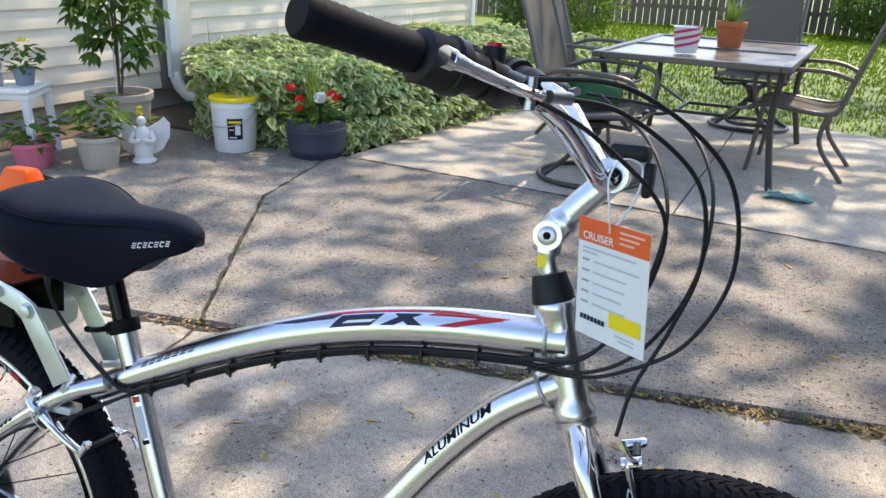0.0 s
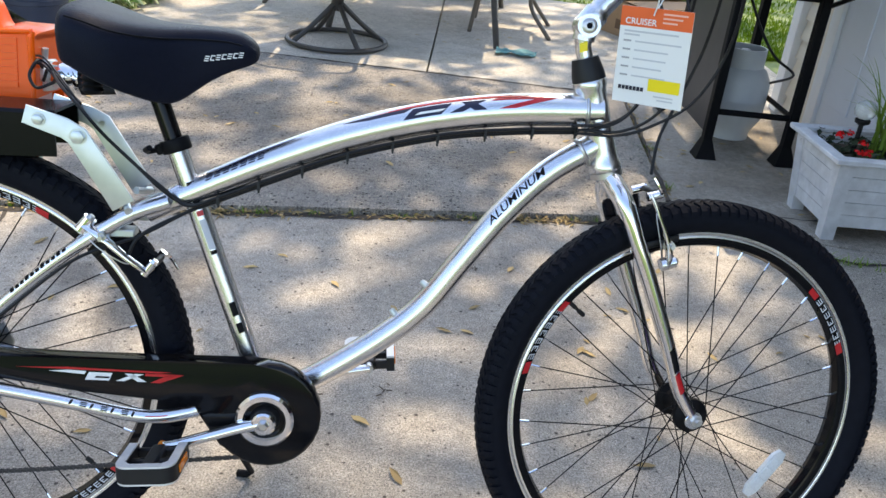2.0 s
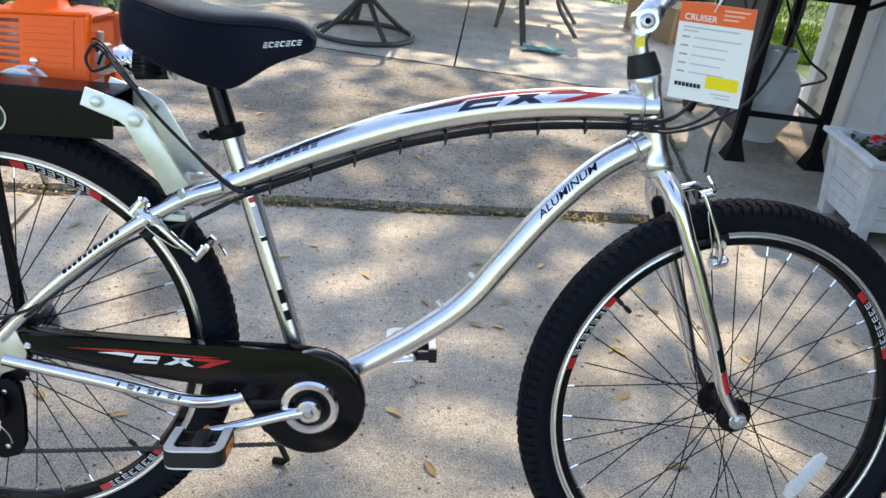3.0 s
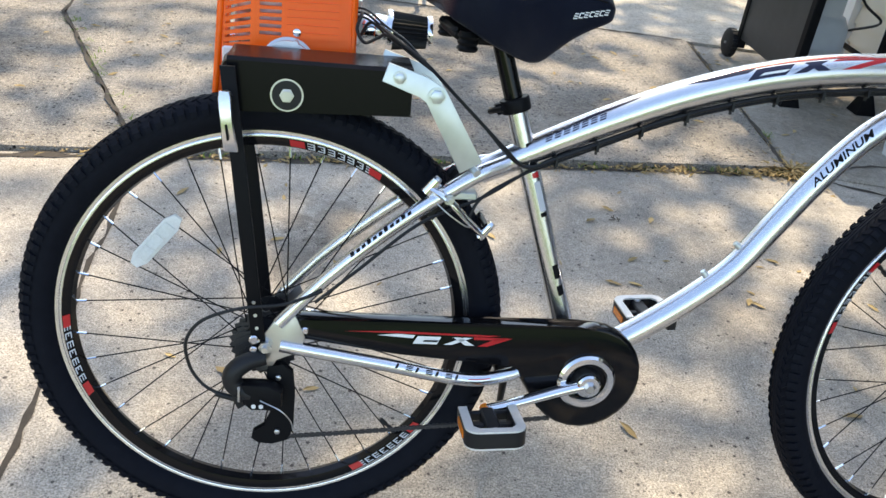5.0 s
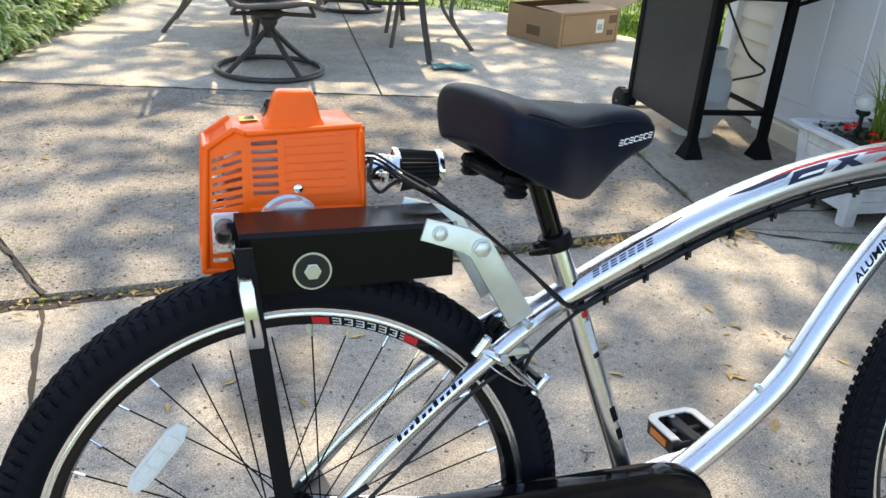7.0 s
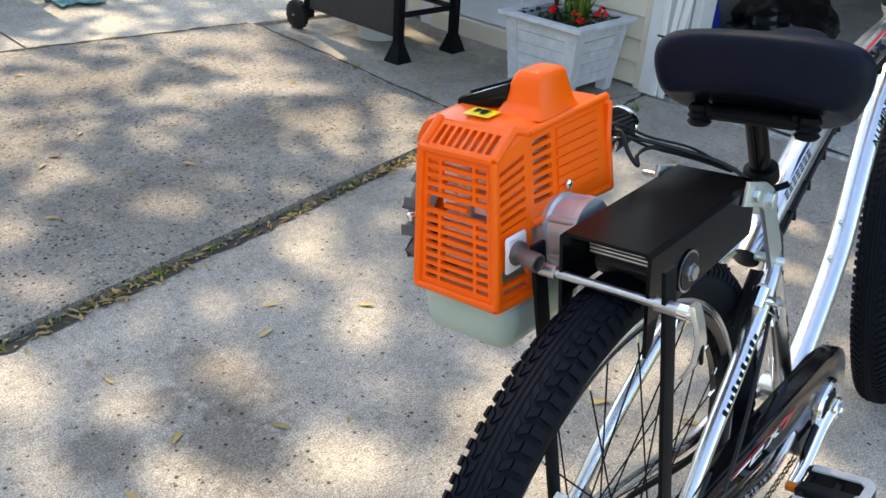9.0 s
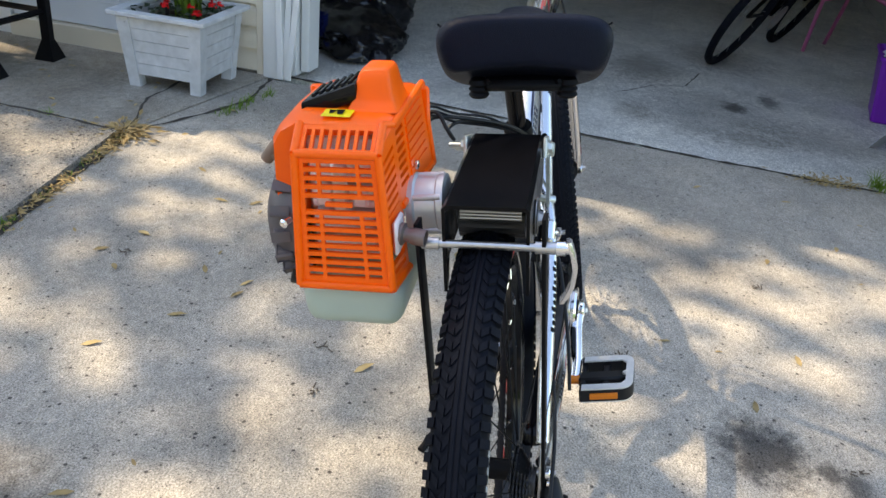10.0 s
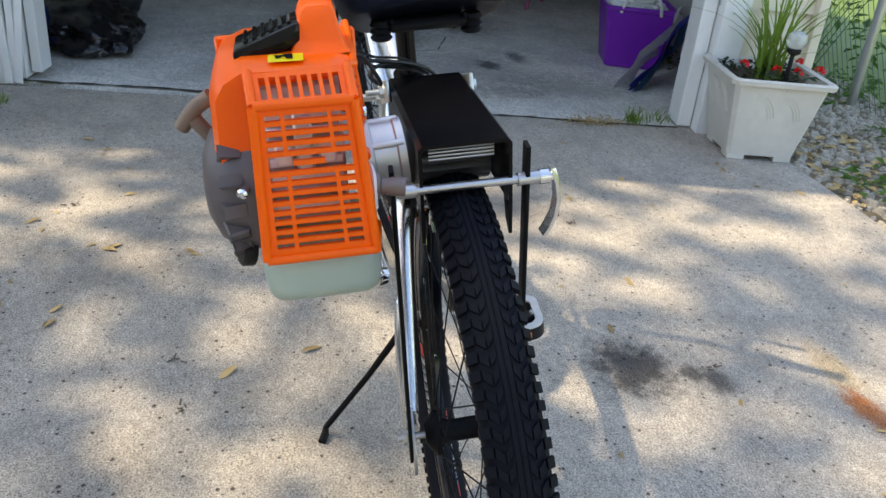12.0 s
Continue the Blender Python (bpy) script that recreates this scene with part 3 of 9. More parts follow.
def ring_mesh(bm, prof, n=112, closed=True, mats=None):
    rings = [[bm.verts.new((r * math.cos(a), y, r * math.sin(a))) for r, y in prof] for a in [2 * math.pi * k / n for k in range(n)]]
    m = len(prof)
    for k in range(n):
        A, B = rings[k], rings[(k + 1) % n]
        for i in range(m if closed else m - 1):
            f = bm.faces.new((A[i], A[(i + 1) % m], B[(i + 1) % m], B[i]))
            if mats:
                f.material_index = mats[i]


def knob(bm, r, h, y0, y1, a0, a1, skew, drop):
    """One tread block on the tyre: y0..y1 across, a0..a1 round, skew shifts its outer side round, drop lowers it."""
    base, top = [], []
    for y, a, d in ((y0, a0, 0), (y1, a0 + skew, drop), (y1, a1 + skew, drop), (y0, a1, 0)):
        for lst, rr in ((base, r - d - 0.003), (top, r - d + h)):
            lst.append(bm.verts.new((rr * math.cos(a), y, rr * math.sin(a))))
    bm.faces.new(top)
    for i in range(4):
        bm.faces.new((base[i], base[(i + 1) % 4], top[(i + 1) % 4], top[i]))


def spoke_mesh(side, lean):
    bm = bmesh.new()
    a, b = Vector((0.030 * math.cos(lean), side * 0.034, 0.030 * math.sin(lean))), Vector((0.2945, side * 0.003, 0))
    c = b.lerp(a, 0.06)
    tube(bm, a, c, 0.0011, sides=5)
    k = len(bm.faces)
    tube(bm, c, b, 0.0019, sides=6)
    for i, f in enumerate(bm.faces):
        f.material_index = 0 if i < k else 1
    me = bpy.data.meshes.new("spoke")
    bm.to_mesh(me)
    bm.free()
    me.materials.append(M["black_paint"])
    me.materials.append(M["chrome"])
    return me


SPOKES = {(s, l): spoke_mesh(s, l) for s in (-1, 1) for l in (-1.2, 1.2)}


def rim_decals(w, start):
    """Red and pale marks on the rim's dark flank, three groups round it; the pale ones are open strokes."""
    for s in (-1, 1):
        for grp in range(3):
            for i in range(9):
                a = start + grp * 2 * math.pi / 3 + i * 0.050 * s
                end = i in (0, 8)
                mt = "red" if end else "pale_grey"
                strokes = ((0.2970, 0.3070, 0.0, 0.070),) if end else ((0.2974, 0.2990, 0.0, 0.036), (0.3050, 0.3066, 0.0, 0.036), (0.2974, 0.3066, 0.0, 0.007), (0.3012, 0.3026, 0.0, 0.036 if i % 2 else 0.02))
                bm = bmesh.new()
                for r0, r1, d0, d1 in strokes:
                    vs = []
                    for r, da in ((r0, d0), (r0, d1), (r1, d1), (r1, d0)):
                        da = da + (r - 0.2915) * 1.1
                        y = s * (0.0115 + (r - 0.2955) * 0.270 + 0.0009)
                        vs.append(bm.verts.new((r * math.cos(a + da), y, r * math.sin(a + da))))
                    bm.faces.new(vs)
                part("rim_mark", bm, mt, w)


def wheel(name, c, turn, reflector, valve, decal):
    bm = bmesh.new()
    prof = [(0.321, 0.0150), (0.321, -0.0150), (0.3145, -0.0150), (0.313, -0.0142), (0.3115, -0.0150), (0.3085, -0.0150), (0.2955, -0.0115), (0.2915, 0), (0.2955, 0.0115), (0.3085, 0.0150), (0.3115, 0.0150), (0.313, 0.0142), (0.3145, 0.0150)]
    ring_mesh(bm, prof, mats=[0, 0, 0, 0, 0, 1, 1, 1, 1, 0, 0, 0, 0])
    w = part(name, bm, ["polished", "black_gloss"], bike, "silver and black deep bicycle rim", angle=30)
    w.matrix_local = turn @ Matrix.Translation(c)
    bm = bmesh.new()
    half = [(0.318, 0.0155), (0.323, 0.0215), (0.331, 0.0275), (0.342, 0.0305), (0.353, 0.0290), (0.3615, 0.0235), (0.3665, 0.0140), (0.3685, 0.0065), (0.3705, 0.0048), (0.3705, 0.0014)]
    prof = [(r, -y) for r, y in half] + [(0.3692, 0.0)] + [(r, y) for r, y in reversed(half)]
    ring_mesh(bm, prof, closed=False)
    n = 132
    for k in range(n):
        a, d = 2 * math.pi * k / n, 2 * math.pi / n
        for s in (-1, 1):
            knob(bm, 0.3675, 0.0026, s * 0.0066, s * 0.0130, a, a + d * 0.56, d * 0.46, 0.001)
            knob(bm, 0.3658, 0.0040, s * 0.0145, s * 0.0220, a + d * 0.55, a + d * 1.08, -d * 0.42, 0.0045)
            knob(bm, 0.3605, 0.0052, s * 0.0240, s * 0.0325, a + d * 0.1, a + d * 0.68, 0, 0.009)
    part("tyre", bm, "tyre", w, "black knobbly rubber tyre", angle=28)
    bm = bmesh.new()
    lathe(bm, [(0.012, -0.052), (0.014, -0.050), (0.030, -0.040), (0.031, -0.034), (0.020, -0.030), (0.015, -0.020), (0.015, 0.020), (0.020, 0.030), (0.031, 0.034), (0.030, 0.040), (0.014, 0.050), (0.012, 0.052)], axis_m((0, 0, 0), (0, 1, 0)), 24)
    part("hub", bm, "black_paint", w)
    bm = bmesh.new()
    h = 0.088 if name == "rear_wheel" else 0.072
    tube(bm, (0, -h, 0), (0, h, 0), 0.0048, sides=12)
    for s in (-1, 1):
        tube(bm, (0, s * (h - 0.016), 0), (0, s * (h - 0.007), 0), 0.0098, sides=6)
        tube(bm, (0, s * (h - 0.019), 0), (0, s * (h - 0.016), 0), 0.0125, sides=16)
    part("axle", bm, "steel", w, "zinc axle and hex nuts")
    for k in range(36):
        side = 1 if k % 2 else -1
        lean = 1.2 if (k // 2) % 2 else -1.2
        sp = new("spoke", SPOKES[(side, lean)])
        sp.parent = w
        sp.matrix_local = Matrix.Rotation(-2 * math.pi * (k + 0.5) / 36, 4, "Y")
    rim_decals(w, decal)
    # clear reflector between two spokes, and the valve
    bm = bmesh.new()
    plate(bm, [(0.203, -0.036), (0.210, -0.052), (0.222, -0.052), (0.229, -0.036), (0.229, 0.036), (0.222, 0.052), (0.210, 0.052), (0.203, 0.036)], -0.006, 0.002, 0.001)
    for zz in (-0.036, -0.012, 0.012):
        box(bm, 0.207, 0.225, -0.0075, -0.005, zz + 0.001, zz + 0.023, 0.0008)
    bmesh.ops.transform(bm, matrix=Matrix.Rotation(-reflector, 4, "Y") @ Matrix.Translation((0, -0.010, 0)), verts=bm.verts)
    part("reflector", bm, "clear_reflector", w, "clear plastic spoke reflector")
    bm = bmesh.new()
    lathe(bm, [(0.004, 0.0), (0.004, 0.014), (0.0028, 0.015), (0.0028, 0.022), (0.0042, 0.0225), (0.0042, 0.034), (0.003, 0.036)], Matrix.Rotation(-valve, 4, "Y") @ axis_m((0.2925, 0, 0), (-1, 0, 0)), 12)
    part("valve", bm, "black_plastic", w)
    return w


rear_wheel = wheel("rear_wheel", Vector((0.004, 0.032, 0.379)), Matrix.Translation((0.004, 0.032, 0.379)) @ Matrix.Rotation(radians(4.0), 4, "X") @ Matrix.Rotation(radians(-0.5), 4, "Z") @ Matrix.Translation((-0.004, -0.032, -0.379)), 2.45, -0.75, 3.5)
front_wheel = wheel("front_wheel", FRONT, STEER, -0.62, 2.45, 0.75)
front_wheel.matrix_local = STEER @ Matrix.Translation(FRONT) @ Matrix.Diagonal((0.972, 1, 0.972, 1))   # a slightly smaller tyre in front

# cassette
bm = bmesh.new()
for i, r in enumerate((0.055, 0.049, 0.043, 0.037, 0.031, 0.026, 0.023)):
    y = -0.030 - i * 0.0042
    n = int(r * 520)
    pts = []
    for k in range(n * 2):
        a = math.pi * k / n
        rr = r if k % 2 else r - 0.0045
        pts.append((REAR.x + rr * math.cos(a), REAR.z + rr * math.sin(a)))
    plate(bm, pts, y, y - 0.0018)
tube(bm, (0, -0.028, REAR.z), (0, -0.062, REAR.z), 0.02, sides=20)
part("cassette", bm, "dark_steel", bike, "dark stepped rear sprocket cassette")

# frame
tt = spline([(1.0, 0, 0.852), (0.87, 0, 0.844), (0.77, 0, 0.830), (0.68, 0, 0.809), (0.59, 0, 0.780), (0.50, 0, 0.743), (0.42, 0, 0.706), (0.345, 0, 0.669), (0.31, 0, 0.651)])
tt_r = [0.0255 - 0.0075 * (i / len(tt)) ** 2 for i in range(len(tt))]
bm = bmesh.new()
sweep(bm, tt, tt_r, 28)
top_tube = part("top_tube", bm, "polished", bike)
dt = spline([(1.0, 0, 0.799), (0.925, 0, 0.748), (0.858, 0, 0.676), (0.80, 0, 0.597), (0.745, 0, 0.520), (0.685, 0, 0.465), (0.615, 0, 0.414), (0.56, 0, 0.379), (0.505, 0, 0.348)])
bm = bmesh.new()
sweep(bm, dt, 0.0205, 28)
down_tube = part("down_tube", bm, "polished", bike)
st = [Vector((0.352, 0, 0.757)), Vector((0.49, 0, 0.36))]
bm = bmesh.new()
sweep(bm, st, 0.0165, 24)
seat_tube = part("seat_tube", bm, "polished", bike)
bm = bmesh.new()
lathe(bm, [(0.024, -0.036), (0.025, -0.034), (0.025, 0.034), (0.024, 0.036)], axis_m((0.503, 0, 0.345), (0, 1, 0)), 24)
part("bottom_bracket", bm, "polished", bike)
hd = (ST1 - ST0).normalized()
bm = bmesh.new()
L_h = (ST1 - ST0).length
lathe(bm, [(0.0255, 0), (0.0265, 0.002), (0.0265, 0.010), (0.0235, 0.016), (0.0225, 0.03), (0.0225, L_h - 0.03), (0.0235, L_h - 0.016), (0.0262, L_h - 0.010), (0.0262, L_h - 0.002), (0.025, L_h)], axis_m(ST0, hd), 28)
part("head_tube", bm, "polished", bike)
# welds where tubes meet
for p, d, r in ((Vector((0.975, 0, 0.850)), tt[0] - tt[3], 0.0262), (Vector((0.978, 0, 0.785)), dt[0] - dt[3], 0.0215)):
    bm = bmesh.new()
    ringp = []
    u, w_ = basis(d)
    for k in range(40):
        a = 2 * math.pi * k / 40
        ringp.append(p + r * (u * math.cos(a) + w_ * math.sin(a)))
    sweep(bm, ringp, [0.0026 + 0.0007 * (k % 2) for k in range(40)], 8, closed=True)
    part("weld", bm, "steel", bike)
bm = bmesh.new()
lathe(bm, [(0.0262, 0), (0.0255, 0.010), (0.0215, 0.030), (0.0205, 0.034)], axis_m(ST1 + hd * 0.0005, hd), 26)
part("headset_cup", bm, "black_plastic", bike, "black tapered headset cover")
bm = bmesh.new()
lathe(bm, [(0.022, -0.012), (0.0255, -0.010), (0.0255, -0.001)], axis_m(ST0, hd), 26)
part("lower_headset", bm, "steel", bike)
for s in (-1, 1):
    bm = bmesh.new()
    ss = spline([(0.345, s * 0.012, 0.668), (0.29, s * 0.036, 0.648), (0.20, s * 0.052, 0.588), (0.10, s * 0.061, 0.503), (0.022, s * 0.067, 0.420)])
    sweep(bm, ss, [0.0125 - 0.003 * i / len(ss) for i in range(len(ss))], 16)
    stay = part("seat_stay", bm, "polished", bike)
    bm = bmesh.new()
    cs = spline([(0.485, s * 0.030, 0.343), (0.41, s * 0.050, 0.352), (0.385, s * 0.056, 0.343), (0.313, s * 0.062, 0.334), (0.173, s * 0.067, 0.360), (0.025, s * 0.068, 0.385)])
    sweep(bm, cs, 0.0108, 16)
    cstay = part("chain_stay", bm, "polished", bike)
    if s < 0:
        ss_right, cs_right = ss, cs
    bm = bmesh.new()
    plate(bm, [(-0.018, 0.36), (-0.012, 0.385), (0.0, 0.40), (0.02, 0.432), (0.045, 0.44), (0.062, 0.40), (0.055, 0.375), (0.02, 0.362), (0.012, 0.345), (-0.008, 0.34)], s * 0.0655, s * 0.0705, 0.001)
    part("dropout", bm, "steel", bike)
    bm = bmesh.new()
    leg = [STEER @ Vector(p) for p in ((1.022, s * 0.006, 0.750), (1.032, s * 0.028, 0.732), (1.043, s * 0.047, 0.706), (1.064, s * 0.053, 0.655), (1.090, s * 0.055, 0.598), (1.137, s * 0.057, 0.487), (1.165, s * 0.058, 0.414), (1.197, s * 0.059, 0.363))]
    lp = spline(leg)
    sweep(bm, lp, [0.0175 - 0.0075 * i / len(lp) for i in range(len(lp))], 20)
    fl = part("fork_leg", bm, "chrome", bike)
    if s < 0:
        fork_right = lp
    bm = bmesh.new()
    e0 = STEER @ FRONT
    lathe(bm, [(0.013, -0.004), (0.014, -0.003), (0.014, 0.003), (0.013, 0.004)], axis_m(Vector((e0.x, s * 0.060, e0.z)), (0, 1, 0)), 20)
    part("fork_end", bm, "chrome", bike)


# marks on tubes
def along(path, f):
    L = [0.0]
    for a, b in zip(path, path[1:]):
        L.append(L[-1] + (b - a).length)
    d = max(0.0, min(1.0, f)) * L[-1]
    for i in range(len(path) - 1):
        if d <= L[i + 1] or i == len(path) - 2:
            t = (d - L[i]) / max(1e-9, L[i + 1] - L[i])
            return path[i].lerp(path[i + 1], t), (path[i + 1] - path[i]).normalized()


def on_tube(path, radius, f, ang, lift=0.0005):
    """A place on the tube's skin: f of its length, ang degrees up from its right side."""
    p, d = along(path, f)
    if d.x < 0:
        d = -d
    n = d.cross(YR).normalized()
    if n.z < 0:
        n = -n
    near = min(range(len(path)), key=lambda k: (path[k] - p).length)
    r = (radius[min(near, len(radius) - 1)] if isinstance(radius, list) else radius) + lift
    a = radians(ang)
    return p + r * (math.cos(a) * YR + math.sin(a) * n)


def patch(name, path, radius, lo, hi, a0, a1, material, parent, nu=10, nv=4, lift=0.0005, label=""):
    """A slanted mark: lo and hi are (from, to) along the tube at its lower and upper edge."""
    bm = bmesh.new()
    g_ = [[bm.verts.new(on_tube(path, radius, (lo[0] + (hi[0] - lo[0]) * j / nv) * (1 - i / nu) + (lo[1] + (hi[1] - lo[1]) * j / nv) * i / nu, a0 + (a1 - a0) * j / nv, lift)) for j in range(nv + 1)] for i in range(nu + 1)]
    for i in range(nu):
        for j in range(nv):
            bm.faces.new((g_[i][j], g_[i + 1][j], g_[i + 1][j + 1], g_[i][j + 1]))
    return part(name, bm, material, parent, label)


def word_mesh(text, size=1.0, shear=0.0):
    cu = bpy.data.curves.new("word", "FONT")
    cu.body, cu.size, cu.shear, cu.offset = text, size, shear, 0.012 * size
    ob = bpy.data.objects.new("word", cu)
    scene.collection.objects.link(ob)
    me = bpy.data.meshes.new_from_object(ob)
    bpy.data.objects.remove(ob)
    return me


def word_on_tube(name, text, path, radius, f0, f1, a0, a1, material, parent):
    me = word_mesh(text, 1.0, 0.3)
    xs, ys = [v.co.x for v in me.vertices], [v.co.y for v in me.vertices]
    for v in me.vertices:
        u, w_ = (v.co.x - min(xs)) / (max(xs) - min(xs)), (v.co.y - min(ys)) / (max(ys) - min(ys))
        v.co = on_tube(path, radius, f0 + (f1 - f0) * u, a0 + (a1 - a0) * w_, 0.0012)
    ob = new(name, me)
    me.materials.append(M[material])
    ob.parent = parent
    return ob


ttf = list(reversed(tt))           # from the rear to the head tube
ttf_r = list(reversed(tt_r))
patch("badge_mark", ttf, ttf_r, (0.575, 0.655), (0.60, 0.68), 12, 48, "navy", top_tube)
patch("badge_mark", ttf, ttf_r, (0.600, 0.655), (0.612, 0.667), 22, 30, "white", top_tube, lift=0.0009)
patch("badge_mark", ttf, ttf_r, (0.672, 0.700), (0.725, 0.752), 12, 48, "navy", top_tube)
patch("badge_mark", ttf, ttf_r, (0.725, 0.752), (0.700, 0.722), 12, 48, "navy", top_tube)
patch("badge_mark", ttf, ttf_r, (0.775, 0.812), (0.855, 0.895), 12, 44, "red", top_tube)
patch("badge_mark", ttf, ttf_r, (0.760, 0.885), (0.775, 0.905), 44, 52, "red", top_tube)
patch("badge_mark", ttf, ttf_r, (0.52, 0.86), (0.60, 0.80), 55, 64, "red", top_tube, nu=24)
patch("badge_mark", ttf, ttf_r, (0.505, 0.58), (0.45, 0.60), 40, 54, "navy", top_tube, nu=20)
patch("badge_mark", ttf, ttf_r, (0.19, 0.31), (0.25, 0.37), 52, 62, "navy", top_tube, nu=20)
for i in range(7):
    f = 0.138 + i * 0.0195
    for lo_, hi_ in ((24, 29), (33, 37), (41, 46)):
        patch("badge_mark", ttf, ttf_r, (f + lo_ * 0.0003, f + 0.014 + lo_ * 0.0003), (f + hi_ * 0.0003, f + 0.014 + hi_ * 0.0003), lo_, hi_, "navy", top_tube, nu=3, nv=1)
dtf = list(reversed(dt))
word_on_tube("lettering", "ALUMINUM", dtf, 0.0205, 0.690, 0.868, 14, 46, "black_paint", down_tube)
ssf = list(reversed(ss_right))
for i in range(11):
    f = 0.36 + i * 0.024
    patch("badge_mark", ssf, 0.0112, (f, f + 0.014), (f + 0.004, f + 0.018), 22, 46 if i % 3 else 58, "black_paint", stay, nu=2)
csf = list(reversed(cs_right))
for i in range(7):
    f = 0.376 + i * 0.034
    for lo_, hi_ in ((14, 24), (30, 38), (44, 54)) if i % 2 else ((14, 54),):
        patch("badge_mark", csf, 0.0108, (f, f + 0.022 if i % 2 else f + 0.008), (f + 0.004, f + 0.026 if i % 2 else f + 0.012), lo_, hi_, "black_paint", cstay, nu=2, nv=2)
patch("badge_mark", csf, 0.0108, (0.625, 0.70), (0.63, 0.705), 22, 30, "red", cstay, nu=3)
stf = [st[1], st[0]]
for i, (a, b, mt) in enumerate(((0.80, 0.86, "black_paint"), (0.765, 0.79, "black_paint"), (0.73, 0.75, "red"), (0.60, 0.715, "pale_grey"), (0.58, 0.595, "black_paint"), (0.33, 0.385, "black_paint"), (0.26, 0.30, "black_paint"))):
    patch("badge_mark", stf, 0.0165, (a, b), (a, b), 0, 34, mt, seat_tube, nu=3)
patch("badge_mark", fork_right, 0.0125, (0.70, 0.79), (0.69, 0.78), -10, 35, "black_paint", fl, nu=4)
patch("badge_mark", fork_right, 0.0118, (0.80, 0.88), (0.79, 0.87), -10, 35, "red", fl, nu=4)

# seat post, clamp and saddle
bm = bmesh.new()
sweep(bm, [Vector((0.356, 0, 0.745)), Vector((0.352, 0, 0.757)), Vector((0.316, 0, 0.862))], 0.0138, 22)
part("seat_post", bm, "black_gloss", bike)
sd = (Vector((0.316, 0, 0.862)) - Vector((0.352, 0, 0.757))).normalized()
bm = bmesh.new()
lathe(bm, [(0.0215, -0.010), (0.0225, -0.008), (0.0225, 0.008), (0.0215, 0.010)], axis_m((0.353, 0, 0.756), sd), 24)
clamp = part("seat_clamp", bm, "black_paint", bike)
bm = bmesh.new()
m_ = axis_m((0.353, 0, 0.756), sd)
box(bm, -0.008, 0.008, -0.030, -0.018, -0.008, 0.008, 0.002, m_)
sweep(bm, [m_ @ Vector(p) for p in ((0.0, -0.030, 0.0), (0.012, -0.040, 0.002), (0.032, -0.036, 0.006), (0.045, -0.026, 0.008))], 0.0045, 8)
part("clamp_lever", bm, "black_paint", clamp)


def saddle_ring(x, half, top, side):
    """Cross-section of the saddle at x: half width, crown height, height of its lower edge; a flat crown, a firm shoulder, a falling skirt."""
    h = top - side
    r_ = [(0.0, top), (0.40, top - 0.001), (0.70, top - 0.004), (0.88, top - 0.010), (0.985, top - min(0.024, 0.3 * h)), (1.0, top - 0.50 * h), (0.95, side + 0.22 * h), (0.86, side + 0.02 * h), (0.70, side + 0.004), (0.30, side + 0.010)]
    right = [Vector((x, -half * k, z)) for k, z in r_]
    left = [Vector((x, half * k, z)) for k, z in reversed(r_[1:])]
    return right + [Vector((x, 0, side + 0.012))] + left


SADDLE = Matrix.Translation((0.434, -0.009, 0.896)) @ Matrix.Rotation(radians(5.5), 4, "Z") @ Matrix.Rotation(radians(5.0), 4, "X") @ Matrix.Translation((-0.43, 0.0, -0.90))
bm = bmesh.new()
secs = [(0.213, 0.094, 0.951, 0.892), (0.217, 0.112, 0.960, 0.882), (0.231, 0.121, 0.963, 0.877), (0.257, 0.124, 0.957, 0.862), (0.283, 0.117, 0.948, 0.850), (0.310, 0.098, 0.942, 0.838), (0.333, 0.080, 0.939, 0.829), (0.355, 0.066, 0.938, 0.826), (0.376, 0.054, 0.938, 0.838), (0.400, 0.047, 0.938, 0.858), (0.426, 0.042, 0.937, 0.873), (0.449, 0.037, 0.933, 0.882), (0.465, 0.029, 0.924, 0.888), (0.473, 0.015, 0.912, 0.895)]
rings = [[bm.verts.new(SADDLE @ p) for p in saddle_ring(*s_)] for s_ in secs]
for A, B in zip(rings, rings[1:]):
    for k in range(len(A)):
        bm.faces.new((A[k], A[(k + 1) % len(A)], B[(k + 1) % len(A)], B[k]))
bm.faces.new(rings[0])
bm.faces.new(list(reversed(rings[-1])))
saddle = part("saddle", bm, "vinyl", bike, "wide padded black vinyl saddle", angle=80)
sub = saddle.modifiers.new("round", "SUBSURF")
sub.levels = sub.render_levels = 2
bm = bmesh.new()
for s in (-1, 1):
    seam = [SADDLE @ Vector((x, s * half * 0.955, top - 0.0155)) for x, half, top, side in secs[2:-2]]
    sweep(bm, spline(seam, 3), 0.0013, 6)
part("seam", bm, "black_paint", saddle)
for i in range(7):
    x = 0.397 + i * 0.0078
    hw = 0.0467 - i * 0.0011
    for lo, hi, wd in ((0.0, 0.0017, 0.0060), (0.0062, 0.0078, 0.0060), (0.0, 0.0078, 0.0016)) if i % 2 else ((0.0, 0.0016, 0.0060), (0.0031, 0.0046, 0.0058), (0.0062, 0.0078, 0.0060)):
        bm = bmesh.new()
        z = 0.8935 + i * 0.0012
        bm.faces.new([bm.verts.new(SADDLE @ Vector((x + dx + 0.3 * zz, -hw - 0.0012, z + zz))) for dx, zz in ((0, lo), (wd, lo), (wd, hi), (0, hi))])
        part("saddle_mark", bm, "white", saddle)
bm = bmesh.new()
